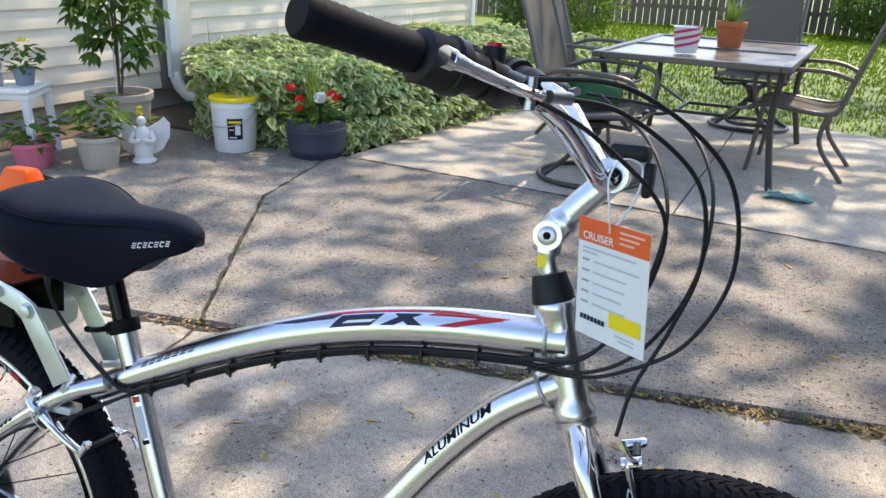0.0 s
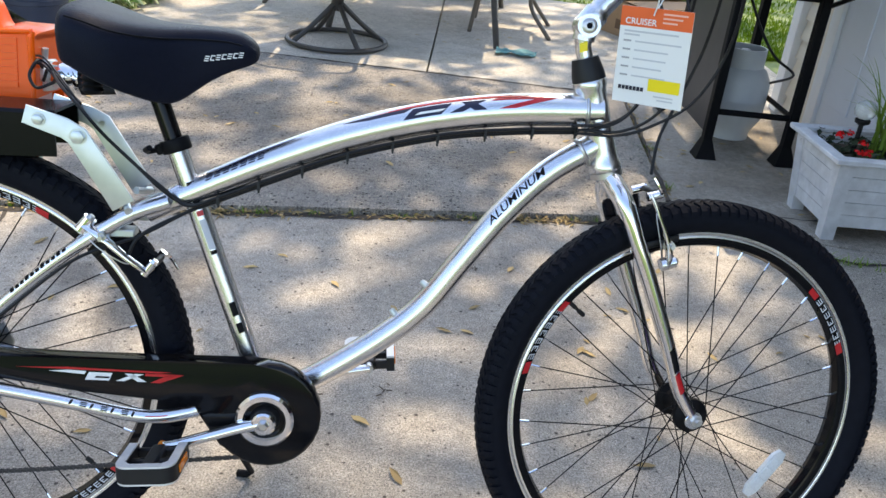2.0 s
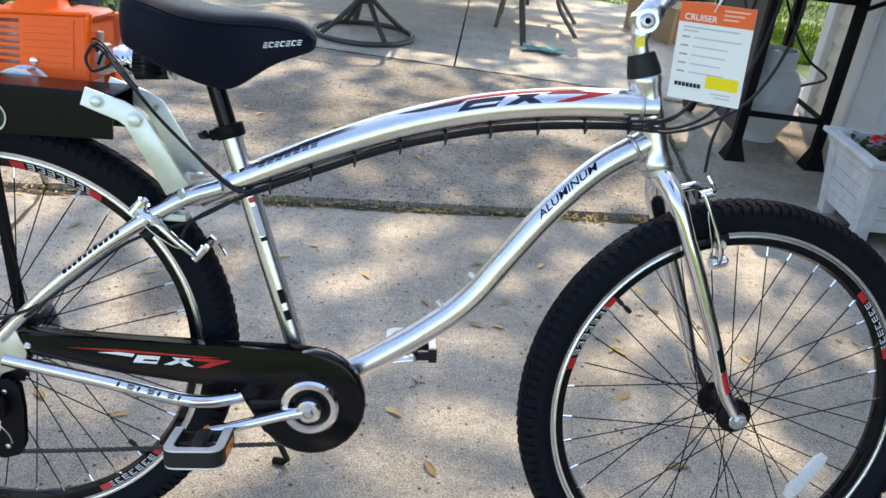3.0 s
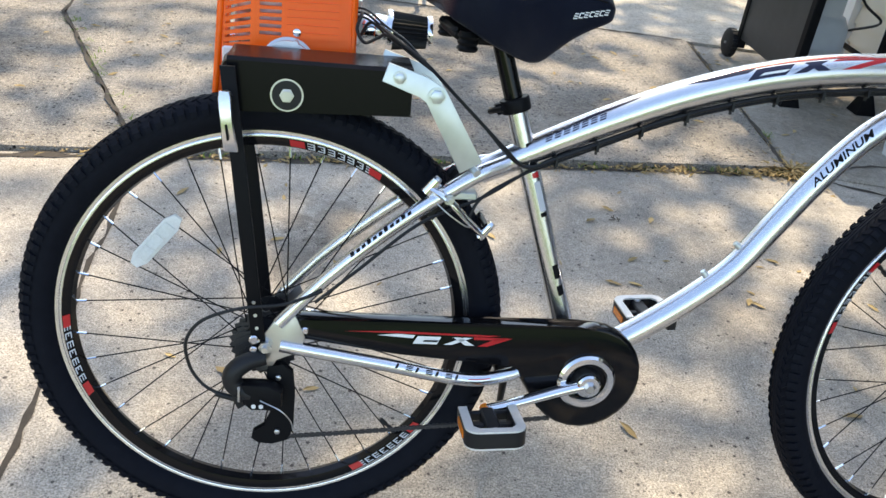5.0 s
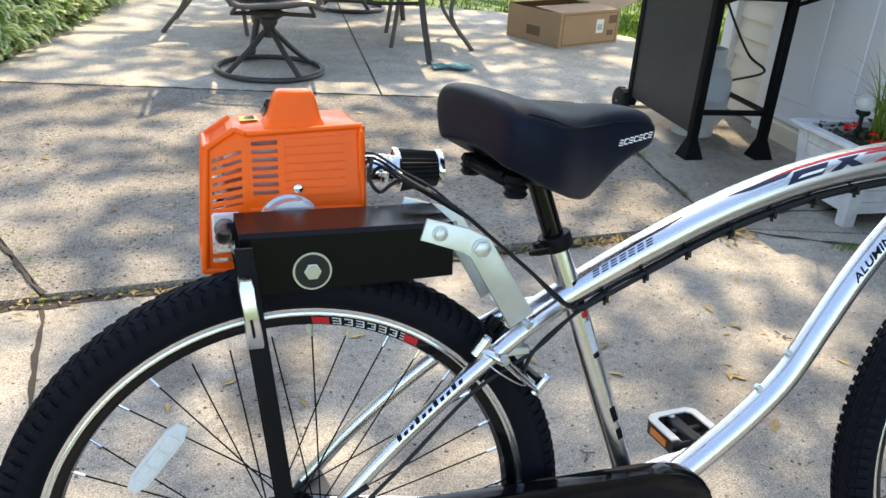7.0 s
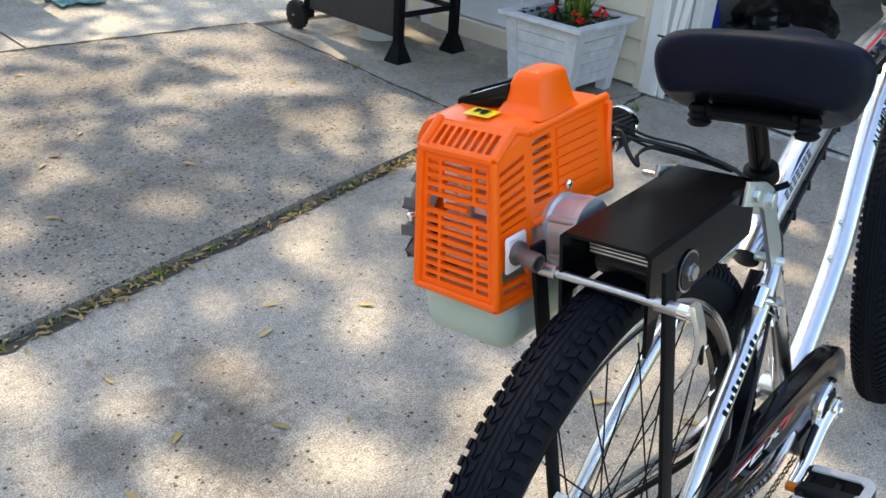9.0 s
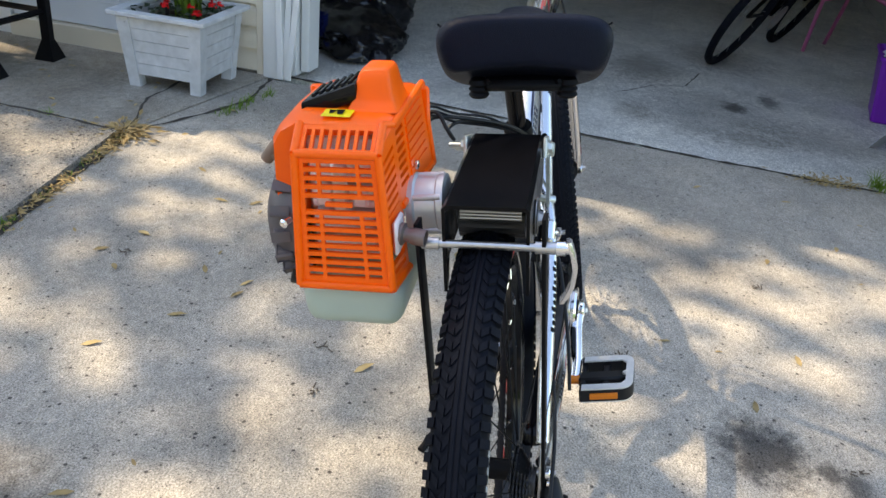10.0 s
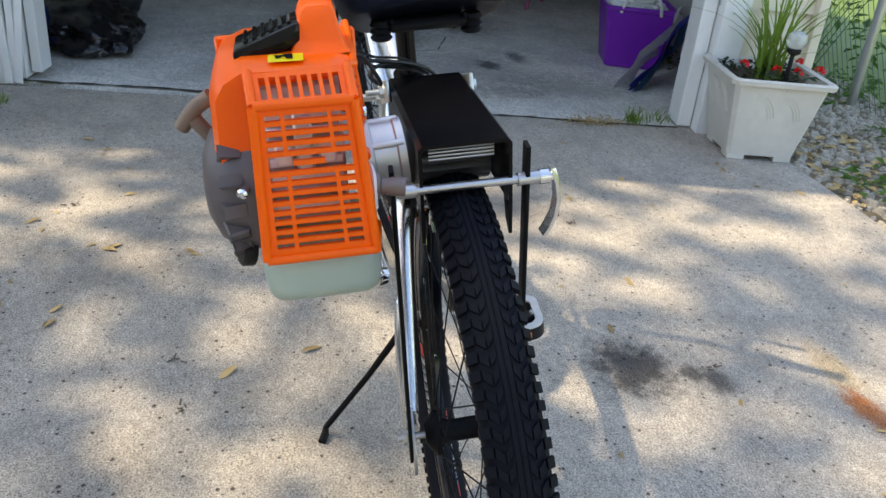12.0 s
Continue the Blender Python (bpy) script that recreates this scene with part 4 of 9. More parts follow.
for s in (-1, 1):
    sweep(bm, spline([(0.235, s * 0.05, 0.868), (0.26, s * 0.035, 0.852), (0.32, s * 0.022, 0.850), (0.38, s * 0.022, 0.858), (0.43, s * 0.012, 0.884)]), 0.0035, 8)
    lathe(bm, [(0.012, 0), (0.015, 0.004), (0.012, 0.008), (0.015, 0.012), (0.012, 0.016), (0.015, 0.020), (0.012, 0.026)], axis_m((0.250, s * 0.062, 0.842), (0, 0, 1)), 14)
box(bm, 0.235, 0.335, -0.055, 0.055, 0.852, 0.868, 0.006)
tube(bm, (0.312, -0.028, 0.852), (0.312, 0.028, 0.852), 0.013, sides=14)
bmesh.ops.transform(bm, matrix=SADDLE, verts=bm.verts)
part("saddle_rail", bm, "black_paint", saddle)

# drive: chain case, chain ring, cranks, pedals, chain, derailleur
CR = Vector((0.503, 0.010, 0.340))
out = [(0.030, 0.409), (0.036, 0.425), (0.055, 0.434), (0.48, 0.426)]
for k in range(17):
    a = radians(88 - k * 14.5)
    out.append((CR.x + 0.088 * math.cos(a) * 1.0, CR.z + 0.004 + 0.090 * math.sin(a)))
out += [(0.400, 0.337), (0.400, 0.360), (0.385, 0.368), (0.20, 0.376), (0.05, 0.395)]
bm = bmesh.new()
plate(bm, out, -0.066, -0.036, 0.007)
case = part("chain_case", bm, "black_gloss", bike, "glossy black chain guard", angle=50)


def flat_mark(name, pts, y, material, parent):
    bm = bmesh.new()
    bm.faces.new([bm.verts.new((x, y, z)) for x, z in pts])
    return part(name, bm, material, parent)


yb = -0.0668
for pts, mt in (([(0.225, 0.404), (0.262, 0.404), (0.268, 0.417), (0.232, 0.417)], "white"), ([(0.240, 0.408), (0.262, 0.408), (0.264, 0.411), (0.243, 0.411)], "black_gloss"), ([(0.272, 0.404), (0.285, 0.404), (0.316, 0.417), (0.302, 0.417)], "white"), ([(0.306, 0.404), (0.320, 0.404), (0.298, 0.417), (0.286, 0.417)], "white"), ([(0.325, 0.403), (0.340, 0.403), (0.378, 0.418), (0.355, 0.418)], "red"), ([(0.318, 0.414), (0.360, 0.414), (0.372, 0.4185), (0.318, 0.4185)], "red"), ([(0.12, 0.421), (0.34, 0.4195), (0.36, 0.422), (0.20, 0.424)], "red"), ([(0.17, 0.4165), (0.225, 0.413), (0.228, 0.4185), (0.20, 0.4195)], "white")):
    flat_mark("badge_mark", [(x, z - 0.009) for x, z in pts], yb if mt != "black_gloss" else yb - 0.0006, mt, case)
for p in ((0.062, 0.418),):
    bm = bmesh.new()
    lathe(bm, [(0.006, 0), (0.006, 0.002), (0.004, 0.004)], axis_m((p[0], -0.066, p[1] - 0.008), (0, -1, 0)), 14)
    part("screw", bm, "chrome", case)
bm = bmesh.new()
lathe(bm, [(0.031, 0.0), (0.031, 0.006), (0.034, 0.009), (0.042, 0.009), (0.046, 0.005), (0.046, 0.0)], axis_m((CR.x, -0.066, CR.z), (0, -1, 0)), 40, close=False)
part("chain_ring", bm, "chrome", bike, "bright chrome chain ring trim")
bm = bmesh.new()
lathe(bm, [(0.024, 0.0), (0.020, 0.012), (0.016, 0.014)], axis_m((CR.x, -0.066, CR.z), (0, -1, 0)), 28)
part("crank_hub", bm, "black_plastic", bike)


def crank(side, ang):
    d = Vector((math.cos(ang), 0, math.sin(ang)))
    y0, y1 = side * 0.078, side * 0.086
    bm = bmesh.new()
    path = spline([(CR.x, y0, CR.z), (CR.x + d.x * 0.04, y0, CR.z + d.z * 0.04), (CR.x + d.x * 0.12, y1, CR.z + d.z * 0.12), (CR.x + d.x * 0.166, y1, CR.z + d.z * 0.166)])
    n = len(path)
    sweep(bm, path, [0.0135 - 0.004 * min(1, i / n * 1.2) for i in range(n)], 14, oval=(1.0, 0.75))
    lathe(bm, [(0.018, -0.010), (0.019, -0.008), (0.019, 0.008), (0.016, 0.011)], axis_m((CR.x, y0, CR.z), (0, side, 0)), 22)
    arm = part("crank_arm", bm, "chrome", bike)
    bm = bmesh.new()
    lathe(bm, [(0.0095, 0), (0.0095, 0.003), (0.006, 0.006)], axis_m((CR.x, y0 + side * 0.011, CR.z), (0, side, 0)), 6)
    part("crank_bolt", bm, "steel", arm)
    e = Vector((CR.x + d.x * 0.164, y1, CR.z + d.z * 0.164))
    # pedal: black body open at the inner end, with a bright U-shaped tread plate on both faces
    tilt = Matrix.Translation(e) @ Matrix.Rotation(radians(-4), 4, "Y") @ Matrix.Rotation(radians(4) * side, 4, "X")

    def u_shape(w0, w1, r0, l0, l1):
        """Outline of a U: outer half width w0, inner w1, outer corner radius r0, arms from l0 to the closed end l1."""
        pts_ = [(-w0, l0)]
        for k_ in range(6):
            a_ = radians(180 - 18 * k_)
            pts_.append((-w0 + r0 + r0 * math.cos(a_), l1 - r0 + r0 * math.sin(a_)))
        pts_ += [(-x_, y_) for x_, y_ in reversed(pts_)]
        t_ = w0 - w1
        pts_ += [(w1, l0), (w1, l1 - t_ - 0.008), (w1 - 0.008, l1 - t_), (-w1 + 0.008, l1 - t_), (-w1, l1 - t_ - 0.008), (-w1, l0)]
        return [(x_, y_ * side) for x_, y_ in pts_]

    bm = bmesh.new()
    ngon_prism(bm, u_shape(0.045, 0.031, 0.020, 0.012, 0.104), -0.013, 0.011)
    box(bm, -0.012, 0.012, min(side * 0.008, side * 0.094), max(side * 0.008, side * 0.094), -0.011, 0.009, 0.004)
    box(bm, -0.034, 0.034, min(side * 0.050, side * 0.062), max(side * 0.050, side * 0.062), -0.008, 0.004, 0.002)
    box(bm, -0.034, 0.034, min(side * 0.012, side * 0.022), max(side * 0.012, side * 0.022), -0.010, 0.006, 0.003)
    bmesh.ops.transform(bm, matrix=tilt, verts=bm.verts)
    ped = part("pedal", bm, "black_plastic", bike, "black pedal with bright U-shaped tread plates")
    for z0, z1 in ((0.0105, 0.0140), (-0.0160, -0.0125)):
        bm = bmesh.new()
        ngon_prism(bm, u_shape(0.0445, 0.0315, 0.020, 0.016, 0.1035), z0, z1)
        bmesh.ops.transform(bm, matrix=tilt, verts=bm.verts)
        part("cage", bm, "pedal_metal", ped, "pale metal pedal plate")
    for sx in (-1, 1):
        bm = bmesh.new()
        box(bm, min(sx * 0.0445, sx * 0.0470), max(sx * 0.0445, sx * 0.0470), min(side * 0.030, side * 0.078), max(side * 0.030, side * 0.078), -0.008, 0.005, 0.0008, tilt)
        part("pedal_reflector", bm, "amber", ped, "amber pedal reflector")
    bm = bmesh.new()
    lathe(bm, [(0.006, 0), (0.0065, 0.001), (0.005, 0.003)], tilt @ axis_m((0, side * 0.090, 0.009), (0, 0, 1)), 12)
    part("dust_cap", bm, "steel", ped)
    bm = bmesh.new()
    tube(bm, e + Vector((0, -side * 0.006, 0)), e + Vector((0, side * 0.016, 0)), 0.0078, sides=12)
    part("spindle", bm, "amber" if side < 0 else "steel", ped)


crank(-1, radians(196))
crank(1, radians(11))
# lower run of chain: link plates and rollers
ch = spline([(0.026, -0.062, 0.220), (0.14, -0.056, 0.228), (0.28, -0.052, 0.242), (0.46, -0.050, 0.262)], 24)
bm = bmesh.new()
for i in range(0, len(ch) - 1):
    a, b = ch[i], ch[i + 1]
    d = (b - a).normalized()
    u = Vector((-d.z, 0, d.x))
    hw = 0.0042
    for dy in ((-0.0034, -0.0022), (0.0022, 0.0034)) if i % 2 else ((-0.0021, -0.0009), (0.0009, 0.0021)):
        vs = []
        for y in dy:
            vs.append([bm.verts.new(p + Vector((0, y, 0))) for p in (a - u * hw * 0.8, (a + b) / 2 - u * hw * 0.5, b - u * hw * 0.8, b + u * hw * 0.8, (a + b) / 2 + u * hw * 0.5, a + u * hw * 0.8)])
        bm.faces.new(vs[0])
        bm.faces.new(list(reversed(vs[1])))
        for k in range(6):
            bm.faces.new((vs[0][k], vs[0][(k + 1) % 6], vs[1][(k + 1) % 6], vs[1][k]))
part("chain", bm, "dark_steel", bike, "dark steel roller chain")
# derailleur
bm = bmesh.new()
sweep(bm, spline([(0.004, -0.080, 0.370), (-0.022, -0.086, 0.364), (-0.040, -0.090, 0.350), (-0.043, -0.091, 0.332), (-0.026, -0.092, 0.316), (-0.008, -0.092, 0.312)]), [0.0135 + 0.004 * math.sin(math.pi * i / 40) for i in range(41)], 14, oval=(1.0, 0.85))
der = part("derailleur", bm, "black_plastic", bike, "black rear derailleur")
bm = bmesh.new()
plate(bm, [(-0.030, 0.334), (0.012, 0.334), (0.032, 0.322), (0.032, 0.298), (0.018, 0.290), (-0.014, 0.290), (-0.028, 0.302)], -0.106, -0.076, 0.006)
part("parallelogram", bm, "black_paint", der)
bm = bmesh.new()
plate(bm, [(-0.046, 0.312), (-0.026, 0.318), (-0.022, 0.296), (-0.034, 0.288)], -0.098, -0.086, 0.002)
tube(bm, (-0.068, -0.092, 0.312), (-0.040, -0.092, 0.304), 0.0048, sides=10)
part("cable_arm", bm, "black_plastic", der)
bm = bmesh.new()
box(bm, -0.034, -0.030, -0.108, -0.088, 0.306, 0.332, 0.001)
lathe(bm, [(0.006, 0), (0.006, 0.006), (0.004, 0.007)], axis_m((-0.016, -0.092, 0.290), (0, 0, -1)), 8)
part("pivot_pin", bm, "steel", der)
for i in range(2):
    bm = bmesh.new()
    lathe(bm, [(0.0036, 0), (0.0036, 0.0008)], axis_m((-0.010 + i * 0.011, -0.106, 0.299), (0, -1, 0)), 10)
    part("badge_mark", bm, "white", der)
for y in (-0.056, -0.069):
    bm = bmesh.new()
    plate(bm, [(0.008, 0.350), (0.030, 0.354), (0.046, 0.340), (0.050, 0.300), (0.049, 0.240), (0.040, 0.220), (0.016, 0.212), (-0.006, 0.214), (-0.016, 0.222), (-0.014, 0.232), (0.004, 0.244), (0.012, 0.262), (0.016, 0.300), (0.006, 0.326)], y, y - 0.002, 0.0004)
    part("cage_plate", bm, "black_paint", der)
for (px, pz) in ((0.024, 0.332), (0.024, 0.236)):
    bm = bmesh.new()
    pts = []
    for k in range(22):
        r = 0.0185 if k % 2 else 0.0145
        pts.append((px + r * math.cos(math.pi * k / 11), pz + r * math.sin(math.pi * k / 11)))
    plate(bm, pts, -0.058, -0.067)
    part("pulley", bm, "black_plastic", der)
    bm = bmesh.new()
    lathe(bm, [(0.0045, 0), (0.0045, 0.004), (0.003, 0.005)], axis_m((px, -0.071, pz), (0, -1, 0)), 6)
    part("pulley_bolt", bm, "steel", der)
for (px, pz, y, r) in ((-0.013, 0.398, -0.076, 0.0075), (-0.013, 0.382, -0.078, 0.0062)):
    bm = bmesh.new()
    lathe(bm, [(r, 0), (r, 0.005), (r * 0.7, 0.007)], axis_m((px, y, pz), (0, -1, 0)), 12)
    part("bolt", bm, "chrome", der)
bm = bmesh.new()
sweep(bm, spline([(0.085, -0.074, 0.478), (0.03, -0.082, 0.458), (-0.03, -0.088, 0.452), (-0.085, -0.090, 0.432), (-0.110, -0.090, 0.398), (-0.106, -0.090, 0.357), (-0.088, -0.091, 0.328), (-0.066, -0.092, 0.313)]), 0.0027, 8)
part("derailleur_cable", bm, "black_plastic", bike)
bm = bmesh.new()
sweep(bm, spline([(0.0, -0.075, 0.300), (0.03, -0.082, 0.288), (0.046, -0.078, 0.268), (0.050, -0.074, 0.250)]), 0.0009, 6)
part("inner_cable", bm, "steel", bike)

# kickstand
bm = bmesh.new()
iv = BIKE.inverted()
foot = iv @ Vector((0.435, 0.20, 0.006))
top = Vector((0.40, 0.045, 0.315))
sweep(bm, [top, top.lerp(foot, 0.5), foot + Vector((0, 0, 0.012)), foot + Vector((-0.010, 0.004, 0.004)), foot + Vector((-0.028, 0.012, 0.001))], [0.0075, 0.0060, 0.0060, 0.0078, 0.0078], 12)
stand = part("kickstand", bm, "black_paint", bike)
bm = bmesh.new()
box(bm, 0.375, 0.425, 0.02, 0.06, 0.305, 0.335, 0.005)
part("stand_plate", bm, "black_paint", stand)

# rim brakes, front and rear
def brake(m, name):
    """Linear-pull brake: two flat arms pivoting low, pad bolts, springs, and a cable across their tops."""
    b = None
    for s in (-1, 1):
        bm = bmesh.new()
        path = [m @ p for p in spline([(0.004, s * 0.046, -0.056), (0.008, s * 0.054, -0.038), (0.008, s * 0.053, -0.012), (0.004, s * 0.047, 0.020), (0.002, s * 0.040, 0.044), (0.0, s * 0.034, 0.058)], 6)]
        n_ = len(path)
        sweep(bm, path, [0.0098 - 0.0036 * (i / n_) for i in range(n_)], 10, oval=(1.0, 0.62))
        for z_, r_ in ((-0.054, 0.0105), (0.056, 0.0068)):
            tube(bm, m @ Vector((-0.006, s * (0.046 if z_ < 0 else 0.034), z_)), m @ Vector((0.018, s * (0.046 if z_ < 0 else 0.034), z_)), r_, sides=16)
        if b is None:
            b = part(name, bm, "chrome", bike, "chrome linear-pull rim brake")
        else:
            part("brake_arm", bm, "chrome", b)
    for s in (-1, 1):
        bm = bmesh.new()
        lathe(bm, [(0.0062, 0), (0.0062, 0.003), (0.0045, 0.005)], m @ axis_m((0.018, s * 0.046, -0.054), (1, 0, 0)), 8)
        tube(bm, m @ Vector((0.010, s * 0.024, -0.024)), m @ Vector((0.010, s * 0.068, -0.024)), 0.0036, sides=8)
        tube(bm, m @ Vector((0.010, s * 0.056, -0.024)), m @ Vector((0.010, s * 0.062, -0.024)), 0.0075, sides=6)
        tube(bm, m @ Vector((0.010, s * 0.046, -0.024)), m @ Vector((0.010, s * 0.050, -0.024)), 0.0090, sides=16)
        part("brake_bolt", bm, "steel", b)
        bm = bmesh.new()
        box(bm, -0.028, 0.040, min(s * 0.0185, s * 0.029), max(s * 0.0185, s * 0.029), -0.030, -0.017, 0.004, m, seg=2)
        part("brake_pad", bm, "black_plastic", b)
        bm = bmesh.new()
        sweep(bm, [m @ p for p in spline([(-0.004, s * 0.050, -0.052), (-0.006, s * 0.060, -0.020), (-0.004, s * 0.054, 0.020), (0.002, s * 0.044, 0.036)], 6)], 0.0010, 6)
        part("brake_spring", bm, "steel", b)
    bm = bmesh.new()
    sweep(bm, [m @ p for p in spline([(0.012, -0.048, 0.056), (0.012, -0.01, 0.058), (0.012, 0.040, 0.057)])], 0.0012, 6)
    sweep(bm, [m @ p for p in spline([(0.012, -0.026, 0.058), (0.012, -0.048, 0.061), (0.006, -0.060, 0.072), (0.0, -0.058, 0.090)])], 0.0034, 8)
    lathe(bm, [(0.0062, 0), (0.0062, 0.006), (0.0045, 0.010)], m @ axis_m((0.014, 0.034, 0.057), (1, 0, 0)), 6)
    part("brake_link", bm, "chrome", b)
    bm = bmesh.new()
    sweep(bm, [m @ p for p in spline([(0.012, -0.024, 0.058), (0.012, 0.0, 0.0585), (0.012, 0.022, 0.058)])], 0.0050, 10)
    part("cable_boot", bm, "black_plastic", b)
    return b


brake(STEER @ Matrix.Translation((1.102, 0, 0.672)) @ Matrix.Rotation(radians(-16), 4, "Y"), "front_brake")
brake(Matrix.Translation((0.272, 0, 0.598)) @ Matrix.Rotation(radians(128), 4, "Y") @ Matrix.Rotation(radians(180), 4, "Z"), "rear_brake")

# stem, handlebar, grips, levers (the bar sits turned a little to the left, its left side higher)
CL = Vector((1.026, 0, 1.056))
BARS = Matrix.Translation(CL) @ Matrix.Rotation(radians(8.0), 4, (ST1 - ST0).normalized()) @ Matrix.Rotation(radians(6.0), 4, "X") @ Matrix.Translation(-CL)
bm = bmesh.new()
sweep(bm, [ST1 + hd * 0.030, ST1 + hd * 0.052, Vector((0.961, 0, 0.960))], [0.0125, 0.0125, 0.015], 18)
sweep(bm, spline([(0.960, 0, 0.955), (0.962, 0, 0.972), (0.966, 0, 0.982)]), 0.017, 16)
tube(bm, (0.962, -0.020, 0.977), (0.962, 0.020, 0.977), 0.0175, sides=28)
stem = part("stem", bm, "polished", bike, "polished adjustable stem")
bm = bmesh.new()
sweep(bm, spline([(0.962, 0, 0.977), (0.985, 0, 1.008), (1.010, 0, 1.036), CL]), [0.020] * 6 + [0.0165] * 12 + [0.017] * 7, 18, oval=(0.8, 1.0))
tube(bm, CL + Vector((0, -0.020, 0)), CL + Vector((0, 0.020, 0)), 0.0205, sides=24)
part("stem_arm", bm, "polished", stem)
bm = bmesh.new()
lathe(bm, [(0.0115, 0), (0.0115, 0.003), (0.0100, 0.0042), (0.0052, 0.0042), (0.0050, 0.0014), (0.001, 0.0014)], axis_m((0.962, -0.020, 0.977), (0, -1, 0)), 20)
bolt = part("stem_bolt", bm, "steel", stem)
# black disc stands in for the shade inside the bolt's hex socket
bm = bmesh.new()
lathe(bm, [(0.0050, 0.0016), (0.0001, 0.0016)], axis_m((0.962, -0.020, 0.977), (0, -1, 0)), 6, close=False)
part("socket", bm, "black_paint", bolt)
patch("sticker", [Vector((0.966, 0, 0.925)), Vector((0.961, 0, 0.962))], 0.0155, (0.35, 0.72), (0.42, 0.80), -40, 2, "yellow", stem, nu=6, lift=0.0012, label="round yellow sticker")
half = [(1.026, 0, 1.056), (1.026, 0.030, 1.056), (1.016, 0.052, 1.052), (0.998, 0.085, 1.074), (0.966, 0.145, 1.117), (0.946, 0.182, 1.134), (0.920, 0.212, 1.146), (0.867, 0.271, 1.161), (0.833, 0.312, 1.170), (0.780, 0.376, 1.185)]
full = [(x, -y, z) for x, y, z in reversed(half[1:])] + half
bar = spline(full, 6)
bm = bmesh.new()
sweep(bm, [BARS @ p for p in bar], 0.0118, 16)
handlebar = part("handlebar", bm, "chrome", bike, "tall swept-back chrome handlebar")
for s in (-1, 1):
    A, B = Vector((0.848, s * 0.294, 1.1658)), Vector((0.772, s * 0.385, 1.187))
    d = (B - A).normalized()
    bm = bmesh.new()
    n = 22
    prof = [(0.0155, 0)] + [(0.0172 + (0.0008 if i % 2 else 0) - 0.0012 * math.sin(math.pi * i / n), 0.004 + 0.093 * i / n) for i in range(n + 1)] + [(0.0190, 0.099), (0.0190, 0.110), (0.0165, 0.113)]
    lathe(bm, prof, BARS @ axis_m(A, d), 24)
    part("grip", bm, "rubber_grip", handlebar, "black rubber handlebar grip")
    bm = bmesh.new()
    prof = [(0.016, -0.050), (0.0255, -0.047), (0.0260, -0.036), (0.0225, -0.034)]
    for i in range(9):
        prof += [(0.0218, -0.034 + i * 0.0035), (0.0235, -0.0325 + i * 0.0035)]
    prof += [(0.0180, -0.001)]
    lathe(bm, prof, BARS @ axis_m(A, d), 28)
    lathe(bm, [(0.015, -0.075), (0.019, -0.073), (0.019, -0.052)], BARS @ axis_m(A, d), 22)
    lathe(bm, [(0.014, -0.105), (0.017, -0.103), (0.021, -0.080), (0.021, -0.076)], BARS @ axis_m(A, d), 22)
    shifter = part("twist_shifter", bm, "black_plastic", handlebar, "black ribbed twist shifter")
    bm = bmesh.new()
    p0 = BARS @ (A - d * 0.105)
    p1 = BARS @ Vector((0.945, s * 0.262, 1.142))
    tip = BARS @ Vector((0.893, s * 0.370, 1.163))
    mid = p1.lerp(tip, 0.5) + Vector((0.010, s * 0.006, -0.004))
    sweep(bm, spline([p1 + Vector((0.004, -s * 0.012, 0)), p1, p1.lerp(mid, 0.5) + Vector((0.004, 0, -0.001)), mid, tip], 6), [0.0090] * 8 + [0.0072] * 6 + [0.0066] * 6 + [0.0070] * 3 + [0.0085, 0.0092], 12, oval=(1.0, 0.72))
    tube(bm, tip - (tip - mid).normalized() * 0.004, tip + (tip - mid).normalized() * 0.006, 0.0082, sides=14)
    lv = part("brake_lever", bm, "chrome", handlebar, "chrome brake lever")
    bm = bmesh.new()
    sweep(bm, [p0 - Vector((0.004, 0, 0.004)), p0.lerp(p1, 0.4), p1], [0.019, 0.015, 0.0125], 12)
    part("lever_bracket", bm, "black_plastic", lv)
    bm = bmesh.new()
    tube(bm, p1 + Vector((0, 0, -0.014)), p1 + Vector((0, 0, 0.014)), 0.005, sides=10)
    tube(bm, p1 + Vector((0.012, -s * 0.02, 0)), p1 + Vector((0.026, -s * 0.045, 0.001)), 0.006, sides=12)
    part("cable_adjuster", bm, "steel", lv)
# small red push button on the bar beside the lever
bm = bmesh.new()
pb = BARS @ Vector((0.905, -0.228, 1.163))
tube(bm, pb, pb + Vector((0, 0, 0.016)), 0.011, sides=16)
button = part("button_housing", bm, "black_plastic", handlebar)
bm = bmesh.new()
tube(bm, pb + Vector((0, 0, 0.015)), pb + Vector((0, 0, 0.020)), 0.007, sides=16)
part("button", bm, "red", button, "red push button")
# dark clamp-on lamp bracket at the bar's middle
bm = bmesh.new()
box(bm, 1.022, 1.066, -0.034, 0.034, 1.074, 1.094, 0.006, seg=2)
part("bar_bracket", bm, "black_plastic", handlebar, "black plastic bar bracket")
bm = bmesh.new()
box(bm, 1.062, 1.073, -0.024, 0.024, 1.034, 1.076, 0.005, seg=2)
part("front_reflector", bm, "black_plastic", handlebar)

# cables: loops ahead of the bar, and the run under the top tube
def cable(name, pts, r=0.0025, material="black_plastic"):
    bm = bmesh.new()
    sweep(bm, spline(pts, 10), r, 8)
    return part(name, bm, material, bike)


